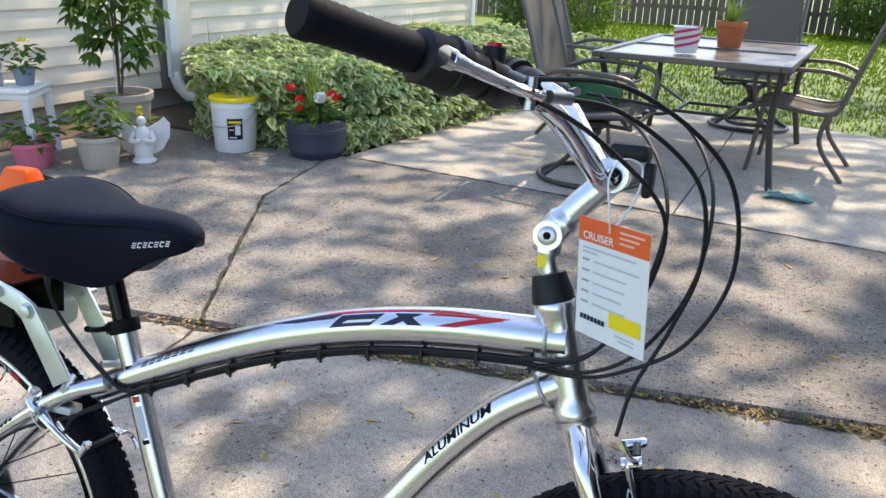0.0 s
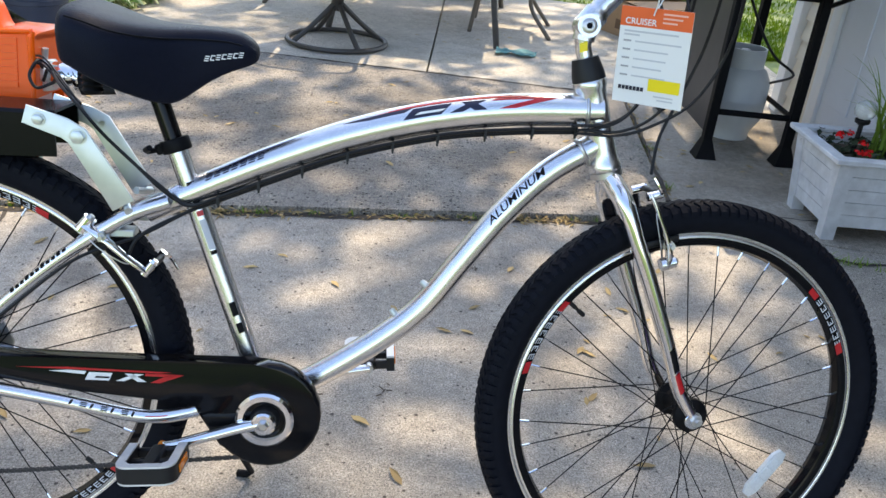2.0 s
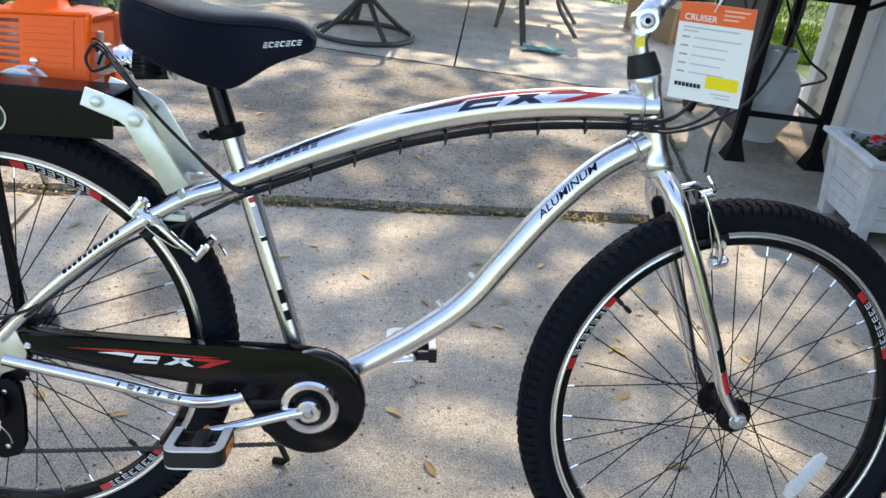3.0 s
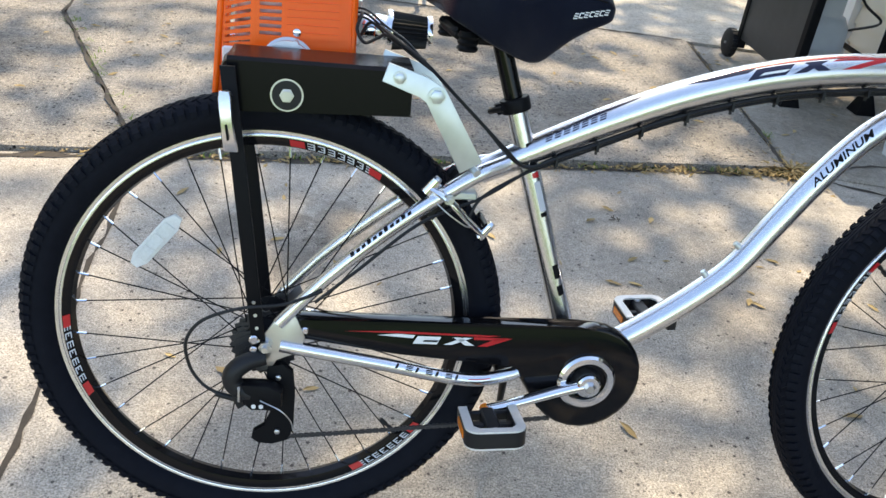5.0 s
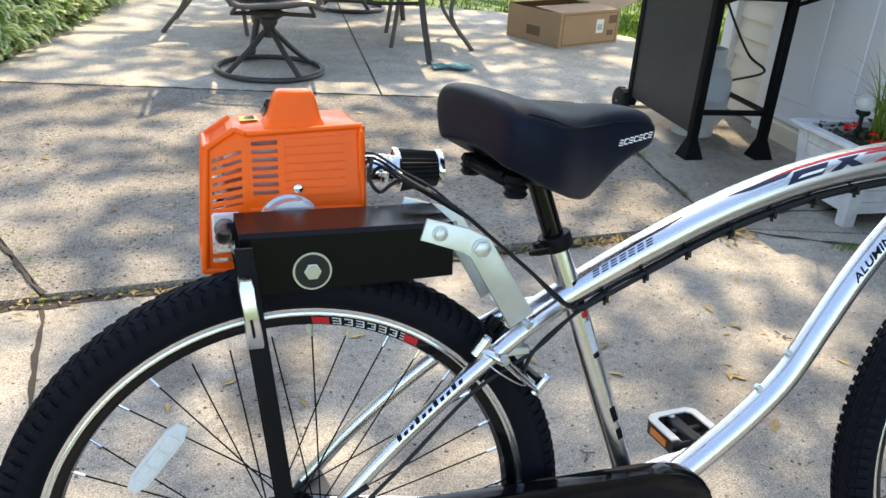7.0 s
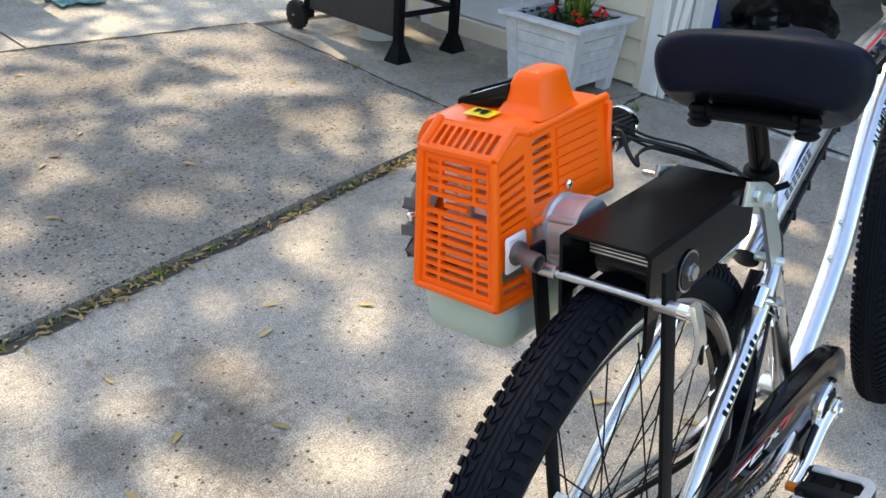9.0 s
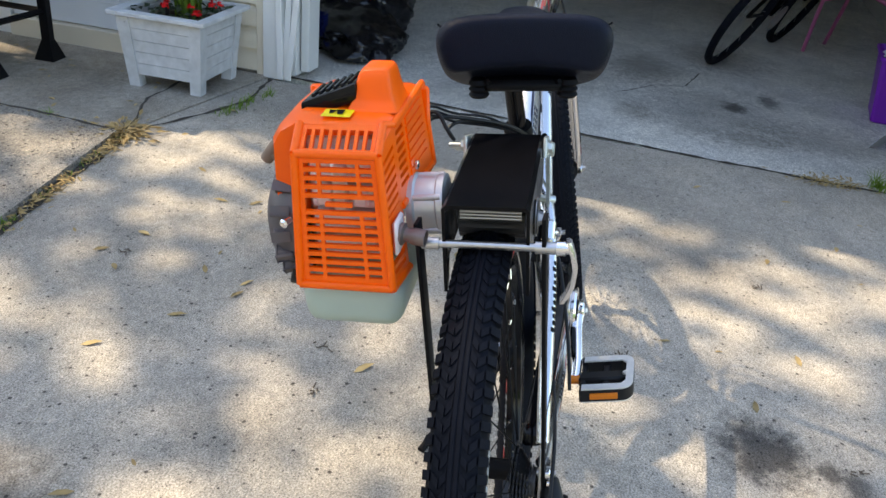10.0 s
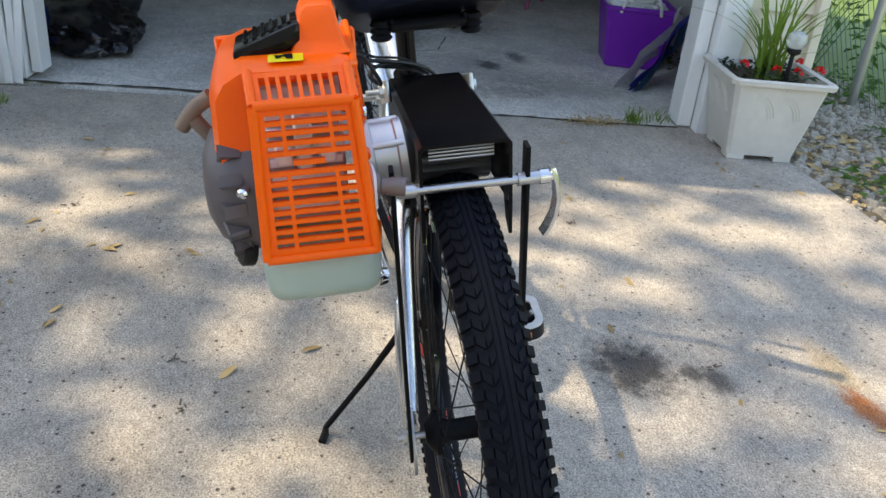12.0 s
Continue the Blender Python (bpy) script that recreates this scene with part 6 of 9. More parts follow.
mpart("exhaust", bm, "exhaust", muffler, "heat-stained exhaust outlet")
bm = bmesh.new()
lathe(bm, [(0.006, 0), (0.006, 0.003), (0.003, 0.0045)], axis_m((0.0255, -0.0665, 0.106), (0, -1, 0)), 14)
mpart("screw", bm, "chrome", motor)
# carburettor and air filter
ax = Matrix.Translation((0.106, 0.140, 0.838)) @ Matrix.Rotation(radians(90), 4, "Y")
bm = bmesh.new()
box(bm, 0.104, 0.126, 0.118, 0.164, 0.812, 0.862, 0.003)
box(bm, 0.110, 0.124, 0.110, 0.170, 0.828, 0.850, 0.003)
tube(bm, (0.116, 0.128, 0.855), (0.120, 0.124, 0.880), 0.006, sides=10)
part("carburettor", bm, "cast_metal", motor, "small cast carburettor")
bm = bmesh.new()
lathe(bm, [(0.020, 0.020), (0.0215, 0.024), (0.0215, 0.040), (0.0235, 0.041), (0.0235, 0.050), (0.022, 0.052), (0.022, 0.058), (0.031, 0.060), (0.032, 0.064), (0.031, 0.068)], ax, 32)
part("filter_clamp", bm, "chrome", motor, "chrome filter clamp band")
bm = bmesh.new()
n = 56
rows = []
for h, r in ((0.068, 0.030), (0.124, 0.0245)):
    rows.append([bm.verts.new(ax @ Vector(((r - (0.003 if k % 2 else 0)) * math.cos(2 * math.pi * k / n), (r - (0.003 if k % 2 else 0)) * math.sin(2 * math.pi * k / n), h))) for k in range(n)])
for k in range(n):
    bm.faces.new((rows[0][k], rows[0][(k + 1) % n], rows[1][(k + 1) % n], rows[1][k]))
bm.faces.new(rows[0])
part("air_filter", bm, "black_plastic", motor, "pleated black cone air filter", smooth=False)
bm = bmesh.new()
lathe(bm, [(0.0255, 0.122), (0.0265, 0.124), (0.0265, 0.130), (0.020, 0.132)], ax, 32)
part("filter_cap", bm, "chrome", motor)
cb = [(0.120, 0.112, 0.85), (0.125, 0.08, 0.862), (0.118, 0.065, 0.84), (0.130, 0.06, 0.822), (0.150, 0.07, 0.83), (0.165, 0.05, 0.835), (0.215, 0.0, 0.808)]
bm = bmesh.new()
sweep(bm, spline(cb, 8), 0.0026, 8)
part("throttle_cable", bm, "black_plastic", motor)
for dz, mt in ((0.0, "rubber_grip"), (0.006, "black_plastic"), (-0.006, "black_plastic")):
    bm = bmesh.new()
    sweep(bm, spline([(0.100, 0.10, 0.86 + dz), (0.13, 0.085, 0.862 + dz), (0.16, 0.06, 0.842 + dz), (0.19, 0.02, 0.824 + dz), (0.225, -0.012, 0.796)], 8), 0.0018, 6)
    part("wire", bm, mt, motor)

# settle the parts: the rear triangle sits a little to the left at the bottom
def settle(ob, move):
    if ob.type == "MESH" and ob.data.users == 1 and ob.matrix_basis == Matrix():
        for v in ob.data.vertices:
            v.co = move(v.co)
        ob.data.update()
    for c in ob.children:
        settle(c, move)


def rear_shift(p):
    s_ = 0.034 - 0.079 * (p.z - 0.37) - 0.062 * p.x
    return Vector((p.x, p.y + s_, p.z - 0.35 * s_))


UNIT = Matrix.Translation((0, 0, 0.765)) @ Matrix.Rotation(radians(4.5), 4, "X") @ Matrix.Translation((0, 0, -0.765))


def unit_turn(p):
    return UNIT @ p


REAR_PARTS = ("cassette", "chain", "stay", "derailleur", "crank", "pedal", "strut", "rear_brake", "dropout")
for ob in list(bike.children):
    if ob.name.split(".")[0] in ("drive_channel", "cross_rod", "release_lever", "zinc_arm"):
        settle(ob, unit_turn)
    elif ob not in (rear_wheel, front_wheel, motor, stand, saddle) and any(w_ in ob.name for w_ in REAR_PARTS):
        settle(ob, rear_shift)


# ---- hang tag on the handlebar ----
tag_m = Matrix.Translation(BIKE @ Vector((1.048, -0.066, 0.937))) @ Matrix.Rotation(radians(-36), 4, "Z") @ Matrix.Rotation(radians(-4), 4, "Y")
tag = thing("hang_tag", "white and orange cardboard hang tag tied to the handlebar", "tag", tag_m)
bm = bmesh.new()
box(bm, -0.054, 0.054, -0.0004, 0.0004, -0.070, 0.070)
part("card", bm, "white", tag, smooth=False)


def tag_mark(name, x0, x1, z0, z1, material, dy=0.0008):
    bm = bmesh.new()
    bm.faces.new([bm.verts.new((x, -dy, z)) for x, z in ((x0, z0), (x1, z0), (x1, z1), (x0, z1))])
    return part(name, bm, material, tag, smooth=False)


tag_mark("header", -0.054, 0.054, 0.042, 0.070, "orange_card")
me = word_mesh("CRUISER", 0.0125)
x0 = min(v.co.x for v in me.vertices)
for v in me.vertices:
    v.co = Vector((v.co.x - x0 - 0.046, -0.0013, v.co.y + 0.0455))
ob = new("lettering", me)
me.materials.append(M["white"])
ob.parent = tag
for i in range(3):
    tag_mark("print_line", 0.010, 0.046 - i * 0.007, 0.062 - i * 0.006, 0.0645 - i * 0.006, "pale_print", 0.0012)
tag_mark("print_line", -0.046, 0.036, 0.034, 0.0365, "pale_grey", 0.0012)
tag_mark("print_line", -0.046, -0.022, 0.029, 0.0315, "pale_grey", 0.0012)
for i, w in enumerate((0.070, 0.052, 0.050, 0.045, 0.052)):
    z = 0.020 - i * 0.0125
    tag_mark("print_line", -0.046, -0.034, z, z + 0.0026, "print_grey", 0.0012)
    tag_mark("print_line", -0.028, -0.028 + w, z, z + 0.0022, "pale_grey", 0.0012)
tag_mark("price_label", 0.000, 0.048, -0.048, -0.030, "yellow", 0.0012)
for i in range(7):
    tag_mark("print_block", -0.046 + i * 0.0058, -0.0412 + i * 0.0058, -0.0505, -0.0445, "navy", 0.0012)
tag_mark("print_line", 0.010, 0.040, -0.056, -0.054, "pale_grey", 0.0012)
tag_mark("print_line", 0.016, 0.040, -0.061, -0.059, "pale_grey", 0.0012)
bm = bmesh.new()
sweep(bm, spline([(-0.004, -0.002, 0.060), (0.004, -0.012, 0.085), (-0.012, 0.0, 0.118), (-0.024, 0.03, 0.134), (-0.015, 0.052, 0.125), (0.0, 0.03, 0.095), (-0.004, 0.002, 0.062)], 8), 0.0012, 6)
part("tie", bm, "white", tag, "looped white plastic tie")

# ---- plants: helpers ----
def leaf_cloud(name, items, material, parent=None, label="", kind="", category="", broad=False):
    """Leaves as folded kites, or broad with a rounded outline. items: (place, heading, pitch, roll, length, width)."""
    vs, fs = [], []
    for (p, yaw, pitch, roll, ln, wd) in items:
        m_ = Matrix.Translation(p) @ Euler((roll, -pitch, yaw)).to_matrix().to_4x4()
        k = len(vs)
        if broad:
            for q in ((0, 0, 0), (ln * 0.28, wd * 0.46, wd * 0.15), (ln * 0.66, wd * 0.40, wd * 0.10), (ln, 0, -ln * 0.12), (ln * 0.66, -wd * 0.40, wd * 0.10), (ln * 0.28, -wd * 0.46, wd * 0.15)):
                vs.append(tuple(m_ @ Vector(q)))
            fs += [(k, k + 1, k + 2, k + 3), (k, k + 3, k + 4, k + 5)]
            continue
        for q in ((0, 0, 0), (ln * 0.45, wd * 0.5, wd * 0.16), (ln, 0, -ln * 0.10), (ln * 0.45, -wd * 0.5, wd * 0.16)):
            vs.append(tuple(m_ @ Vector(q)))
        fs += [(k, k + 1, k + 2), (k, k + 2, k + 3)]
    me = bpy.data.meshes.new(name)
    me.from_pydata(vs, [], fs)
    me.update()
    ob = new(name, me)
    me.materials.append(M[material])
    if parent is not None:
        ob.parent = parent
    if label or kind:
        tagged(ob, label, category, kind=kind)
    return ob


def blade(bm, p, yaw, height, reach, width, n=6):
    """One arching grass blade."""
    d = Vector((math.cos(yaw), math.sin(yaw), 0))
    s = Vector((-d.y, d.x, 0))
    prev = None
    for i in range(n + 1):
        t = i / n
        c = Vector(p) + d * reach * t ** 1.8 + Vector((0, 0, height * (t - 0.35 * t ** 3 * min(1.0, reach / height))))
        w = width * (1 - t) ** 0.7 * 0.5 + 0.0004
        cur = (bm.verts.new(c + s * w + Vector((0, 0, w * 0.4))), bm.verts.new(c), bm.verts.new(c - s * w + Vector((0, 0, w * 0.4))))
        if prev:
            bm.faces.new((prev[0], prev[1], cur[1], cur[0]))
            bm.faces.new((prev[1], prev[2], cur[2], cur[1]))
        prev = cur


def bloom(bm, c, r, n=16):
    """A ruffled flower head of petals."""
    c = Vector(c)
    for i in range(n):
        a, e = random.uniform(0, 6.28), random.uniform(0.1, 1.4)
        d = Vector((math.cos(a) * math.cos(e), math.sin(a) * math.cos(e), math.sin(e)))
        u, w = basis(d)
        o = c + d * r * random.uniform(0.5, 0.9)
        q = r * 0.55
        bm.faces.new([bm.verts.new(v) for v in (o - u * q * 0.6, o + w * q * 0.5 + d * q * 0.3, o + u * q * 0.6, o - w * q * 0.5 + d * q * 0.2)])


def pot(name, label, m, prof, material, soil_r, soil_z, sides=32):
    th = thing(name, label, "plant pot", m)
    bm_ = bmesh.new()
    lathe(bm_, prof, None, sides, close=False)
    part("pot", bm_, material, th)
    bm_ = bmesh.new()
    lathe(bm_, [(0.0, soil_z + 0.006), (soil_r * 0.6, soil_z + 0.004), (soil_r, soil_z)], None, sides, close=False)
    part("soil", bm_, "soil", th)
    return th


def foliage_part(th, n, r, h0, h1, ln, material="leaf", name="foliage", squash=1.0):
    items = []
    for i in range(n):
        a, q = random.uniform(0, 6.28), math.sqrt(random.random())
        z = random.uniform(h0, h1)
        k = r * q * (0.55 + 0.45 * math.sin(math.pi * (z - h0) / (h1 - h0 + 1e-6)))
        items.append((Vector((k * math.cos(a), k * math.sin(a) * squash, z)), a + random.uniform(-1, 1), random.uniform(-0.6, 0.5), random.uniform(-0.5, 0.5), ln * random.uniform(0.6, 1.2), ln * random.uniform(0.35, 0.6)))
    return leaf_cloud(name, items, material, th, broad=True)


# ---- the big tree beyond the patio, whose crown shades the yard ----
random.seed(11)
tree = thing("shade_tree", "tall leafy shade tree on the lawn", "tree", Matrix.Translation((4.7, 10.6, -0.05)))
bm = bmesh.new()
sweep(bm, spline([(0, 0, 0), (0.02, 0.02, 1.2), (-0.08, -0.05, 2.8), (-0.15, -0.1, 4.4), (-0.3, -0.2, 6.5), (-0.5, -0.4, 9.0)], 5), [0.34 - 0.27 * (i / 26) ** 0.8 for i in range(26)], 14)
part("trunk", bm, "bark", tree)
for k in range(11):
    a = k * 2.4
    z0 = 3.2 + 0.45 * k
    ln = 6.4 - 0.25 * k
    bm = bmesh.new()
    p0 = Vector((-0.12, -0.08, z0))
    d = Vector((math.cos(a), math.sin(a), 0))
    pts = [p0, p0 + d * ln * 0.3 + Vector((0, 0, 0.9)), p0 + d * ln * 0.65 + Vector((0.2, -0.2, 1.7)), p0 + d * ln + Vector((0, 0.3, 2.1))]
    sp = spline(pts, 5)
    sweep(bm, sp, [0.12 * (1 - i / len(sp)) + 0.015 for i in range(len(sp))], 8)
    part("limb", bm, "bark", tree)
items = []
while len(items) < 9000:
    p = Vector((random.uniform(-1, 1), random.uniform(-1, 1), random.uniform(-1, 1)))
    if p.length > 1:
        continue
    q = Vector((-1.9 + p.x * 7.8, -2.2 + p.y * 7.6, 7.9 + p.z * 2.9))
    # last term thickens the unseen crown to shade the driveway left of the rear wheel
    nv = noise.noise(q * 0.85) + 0.5 * noise.noise(q * 2.1) + 0.46 * math.exp(-((q.x + 3.0) ** 2 + (q.y + 4.6) ** 2) / 1.3)
    if nv < CROWN_GAP + random.uniform(-0.06, 0.06):
        continue
    items.append((q, random.uniform(0, 6.28), random.uniform(-0.7, 0.7), random.uniform(-0.6, 0.6), random.uniform(0.14, 0.30), random.uniform(0.10, 0.20)))
leaf_cloud("crown", items, "tree_leaf", tree)

# ---- lawn grass, wooden fence, shed and shrubs in the distance ----
random.seed(5)
vs, fs = [], []
for i in range(52000):
    y = 5.0 + 13.5 * random.random() ** 1.7
    x = random.uniform(-3.2, 8.5) if y > 6.8 else random.uniform(2.4, 6.5)
    if y < 6.8 and x < 3.4 - (y - 5.3) * 0.55 + 0.05 and x < 3.4:
        continue
    if x > 2.5 and y < 3.4:
        continue
    a, h, w = random.uniform(0, 6.28), random.uniform(0.018, 0.05) * (1 + 0.05 * (y - 5)), 0.006 + 0.0012 * (y - 5)
    c, s_ = math.cos(a), math.sin(a)
    lean = random.uniform(0.0, 0.05)
    k = len(vs)
    vs += [(x - w * s_, y + w * c, -0.05), (x + w * s_, y - w * c, -0.05), (x + lean * c, y + lean * s_, -0.05 + h)]
    fs.append((k, k + 1, k + 2))
me = bpy.data.meshes.new("lawn_grass")
me.from_pydata(vs, [], fs)
ob = new("lawn_grass", me)
me.materials.append(M["grass_blade"])
tagged(ob, "short bright green mown lawn grass", "grass", kind="stuff")

fence = thing("picket_fence", "dark weathered wooden fence across the back of the lawn", "fence", Matrix.Translation((0, 18.8, -0.05)))
bm = bmesh.new()
plate(bm, [(-0.07, 0.0), (0.07, 0.0), (0.07, 1.62), (0.04, 1.70), (-0.04, 1.70), (-0.07, 1.62)], -0.011, 0.011)
me_slat = bpy.data.meshes.new("slat")
bmesh.ops.recalc_face_normals(bm, faces=bm.faces)
bm.to_mesh(me_slat)
bm.free()
me_slat.materials.append(M["fence_wood"])
for k in range(92):
    ob = new("slat", me_slat)
    ob.parent = fence
    ob.matrix_local = Matrix.Translation((-8.4 + k * 0.158, random.uniform(-0.01, 0.01), random.uniform(-0.03, 0.02))) @ Matrix.Rotation(random.uniform(-0.012, 0.012), 4, "Y")
for z in (0.35, 1.3):
    bm = bmesh.new()
    box(bm, -8.5, 6.2, 0.015, 0.055, z, z + 0.09)
    part("rail", bm, "fence_wood", fence)

shed = thing("white_shed", "white lap-sided shed beyond the lawn", "shed", Matrix.Translation((6.3, 19.2, -0.05)))
bm = bmesh.new()
box(bm, 0, 7, 0.05, 4, 0, 2.6)
part("wall", bm, "white_paint", shed, smooth=False)
for k in range(20):
    bm = bmesh.new()
    box(bm, -0.01, 7.01, 0.0, 0.06, 0.12 + k * 0.125, 0.238 + k * 0.125)
    for v in bm.verts:
        if v.co.y < 0.01 and v.co.z > 0.2 + k * 0.125:
            v.co.y += 0.025
    part("siding_board", bm, "white_paint", shed, smooth=False)
bm = bmesh.new()
plate(bm, [(-0.3, 2.5), (7.3, 2.5), (3.5, 4.2)], -0.2, 4.2)
part("roof", bm, "bronze", shed, smooth=False)


def shrub(label, m, n, r, h, ln, material="leaf"):
    th = thing("shrub", label, "shrub", m)
    bm_ = bmesh.new()
    for k in range(6):
        a = k * 1.05
        sweep(bm_, spline([(0, 0, 0), (0.3 * r * math.cos(a), 0.3 * r * math.sin(a), h * 0.4), (0.6 * r * math.cos(a), 0.6 * r * math.sin(a), h * 0.8)], 3), 0.012, 5)
    part("stem", bm_, "bark", th)
    items_ = []
    for i in range(n):
        v = Vector((random.gauss(0, 1), random.gauss(0, 1), random.gauss(0, 1))).normalized() * random.uniform(0.55, 1.0)
        b_ = 1 + 0.25 * noise.noise(v * 2.2)
        p_ = Vector((v.x * r * b_, v.y * r * b_, h * 0.52 + v.z * h * 0.48 * b_))
        items_.append((p_, random.uniform(0, 6.28), random.uniform(-0.8, 0.8), random.uniform(-0.7, 0.7), ln * random.uniform(0.7, 1.3), ln * 0.5))
    leaf_cloud("foliage", items_, material, th)
    return th


shrub("dark green clipped evergreen shrub", Matrix.Translation((-2.2, 11.6, -0.05)), 2600, 0.55, 1.5, 0.09)
shrub("yellow-green leafy shrub beside the house", Matrix.Translation((-1.6, 12.6, -0.05)), 2200, 0.7, 1.5, 0.10, "blade")
shrub("dark green rounded shrub by the fence", Matrix.Translation((3.0, 17.6, -0.05)), 1800, 0.75, 1.25, 0.13)
shrub("dense green shrub by the fence", Matrix.Translation((1.2, 18.0, -0.05)), 1400, 0.6, 0.9, 0.13)

# ---- ground cover bed along the house ----
random.seed(21)
items, pale = [], []
for i in range(17000):
    y = random.uniform(3.72, 8.6)
    xe = -1.20 + (y - 3.95) * 0.21 + 0.10 * noise.noise(Vector((0, y * 1.7, 0)))
    xw = -3.25 + (y - 4.75) * 0.113
    f = random.random() ** 0.75
    x = xe + (xw - xe) * f
    if y < 4.35 and x < -1.15 and x > -1.75:
        y += 0.35
    if y < 4.144 - 1.3 * (x + 2.62):
        continue                     # bare corner at the downspout's foot
    hmax = 0.14 + 0.36 * min(1.0, (xe - x) / 0.45 + 0.12) + 0.09 * noise.noise(Vector((x * 1.5, y * 1.5, 2)))
    z = hmax * (1 - 0.55 * random.random() ** 2) if xe - x > 0.16 else hmax * random.uniform(0.12, 1.0)
    a = random.uniform(0, 6.28) if random.random() < 0.45 else random.uniform(-0.9, 0.5)
    ln = random.uniform(0.052, 0.095)
    p = Vector((x, y, z))
    pt, rl = random.uniform(-0.8, 0.25), random.uniform(-0.4, 0.4)
    pale.append((p, a, pt, rl, ln * 1.12, ln * 0.86))
    items.append((p + Vector((0, 0, 0.0035)), a, pt, rl, ln * 0.86, ln * 0.54))
# low leaves that spill over the bed's front edge
for i in range(2600):
    f = random.random()
    along = random.random() < 0.6
    x, y = (-1.36 + 0.62 * f, 3.90 + 3.1 * f) if along else (-1.36 - 1.65 * f, 3.90 + 0.15 * f)
    x += random.uniform(-0.10, 0.07) if along else 0.0
    y += random.uniform(-0.05, 0.03) if along else random.uniform(-0.09, 0.16)
    if y < 4.144 - 1.3 * (x + 2.62):
        continue
    p = Vector((x, y, 0.03 + 0.16 * random.random() ** 1.5))
    a, ln = random.uniform(-1.9, 0.6), random.uniform(0.045, 0.080)
    pt, rl = random.uniform(-0.7, 0.1), random.uniform(-0.3, 0.3)
    pale.append((p, a, pt, rl, ln * 1.12, ln * 0.86))
    items.append((p + Vector((0, 0, 0.0035)), a, pt, rl, ln * 0.86, ln * 0.54))
bed = thing("ground_cover", "thick bed of variegated green and cream leaves", "plants", kind="stuff")
leaf_cloud("leaf_edges", pale, "leaf_pale", bed, kind="stuff", broad=True)
leaf_cloud("leaf_centres", items, "leaf_bed", bed, kind="stuff", broad=True)
bm = bmesh.new()
ngon_prism(bm, [(-1.36, 3.93), (-0.72, 7.0), (-0.60, 8.7), (-2.9, 8.7), (-3.6, 2.0), (-3.3, 2.0), (-3.0, 4.1)], -0.04, 0.024)
structure("garden_bed", bm, "soil", "dark soil of the garden bed", "soil")
# tall wispy stems in the bed
bm = bmesh.new()
for i in range(60):
    y = random.uniform(4.6, 7.6)
    x = -2.9 + (y - 4.75) * 0.113 + random.uniform(0.0, 0.9)
    blade(bm, (x, y, 0.3), random.uniform(0, 6.28), random.uniform(0.25, 0.5), random.uniform(0.02, 0.12), 0.008, 4)
tagged(part("tall_grass", bm, "blade", None), "thin seed stalks rising from the bed", "grass", kind="stuff")

# ---- downspout and drain ----
dsp = thing("downspout", "white metal downspout with an elbow at its foot", "downspout", HM)
bm = bmesh.new()
box(bm, -0.085, -0.03, -0.055, 0.045, 0.26, 3.1, 0.006)
part("pipe", bm, "white_paint", dsp)
bm = bmesh.new()
sweep(bm, spline([(-0.058, 0.0, 0.30), (-0.075, 0.0, 0.22), (-0.13, 0.03, 0.13), (-0.20, 0.06, 0.09)], 6), [0.052 + 0.003 * (i % 2) for i in range(19)], 10, oval=(0.75, 1.0))
part("elbow", bm, "white_paint", dsp)
bm = bmesh.new()
box(bm, -1.25, -0.16, -0.10, 0.08, 0.02, 0.075, 0.012)
tagged(part("splash_block", bm, "green_plastic"), "long dark green plastic splash block", "drain").matrix_world = HM @ Matrix.Translation((0, 0.02, 0)) @ Matrix.Rotation(radians(-14), 4, "Z")

# ---- pots, stool, bucket, angel by the house ----
random.seed(31)
RIM = lambda r, h, t=0.012, rim=0.03: [(0.0, 0.0), (r * 0.74, 0.0), (r * 0.76, 0.008), (r * 0.94, h - rim), (r * 0.95, h - rim), (r, h - rim + 0.004), (r * 1.02, h - 0.004), (r, h), (r - t, h), (r - t - 0.01, h - 0.06), (0.0, h - 0.06)]
big = pot("potted_shrub", "large tan ribbed pot with a tall staked leafy plant", Matrix.Translation((-2.63, 3.42, 0.016)), RIM(0.205, 0.36, 0.016, 0.05), "pot_tan", 0.185, 0.33)
bm = bmesh.new()
for (tx, ty, h) in ((0.02, 0.0, 0.72), (-0.03, 0.04, 0.62), (0.08, -0.03, 0.55)):
    sweep(bm, spline([(tx * 0.3, ty * 0.3, 0.30), (tx, ty, 0.30 + h * 0.5), (tx * 1.4, ty * 1.2, 0.30 + h)], 4), 0.007, 6)
part("stem", bm, "bark", big)
bm = bmesh.new()
tube(bm, (0.0, -0.02, 0.30), (0.01, -0.02, 1.15), 0.005, sides=6)
part("stake", bm, "white_paint", big)
items = []
for i in range(110):                 # whorls of drooping leaves at the twig ends
    a, z = random.uniform(0, 6.28), 0.52 + 0.66 * random.random() ** 0.8
    r = (0.05 + 0.19 * random.random() ** 0.6) * (1.15 - 0.9 * abs(z - 0.82))
    c = Vector((r * math.cos(a) + 0.02, r * math.sin(a), z))
    for k in range(5):
        items.append((c, a + (k - 2) * 0.75 + random.uniform(-0.3, 0.3), random.uniform(-1.0, -0.1), random.uniform(-0.4, 0.4), random.uniform(0.075, 0.125), random.uniform(0.034, 0.052)))
leaf_cloud("foliage", items, "leaf", big, broad=True)
p2 = pot("potted_plant", "beige round pot with a young leafy plant", Matrix.Translation((-2.39, 2.95, 0.016)), RIM(0.13, 0.19), "pot_tan", 0.115, 0.17)
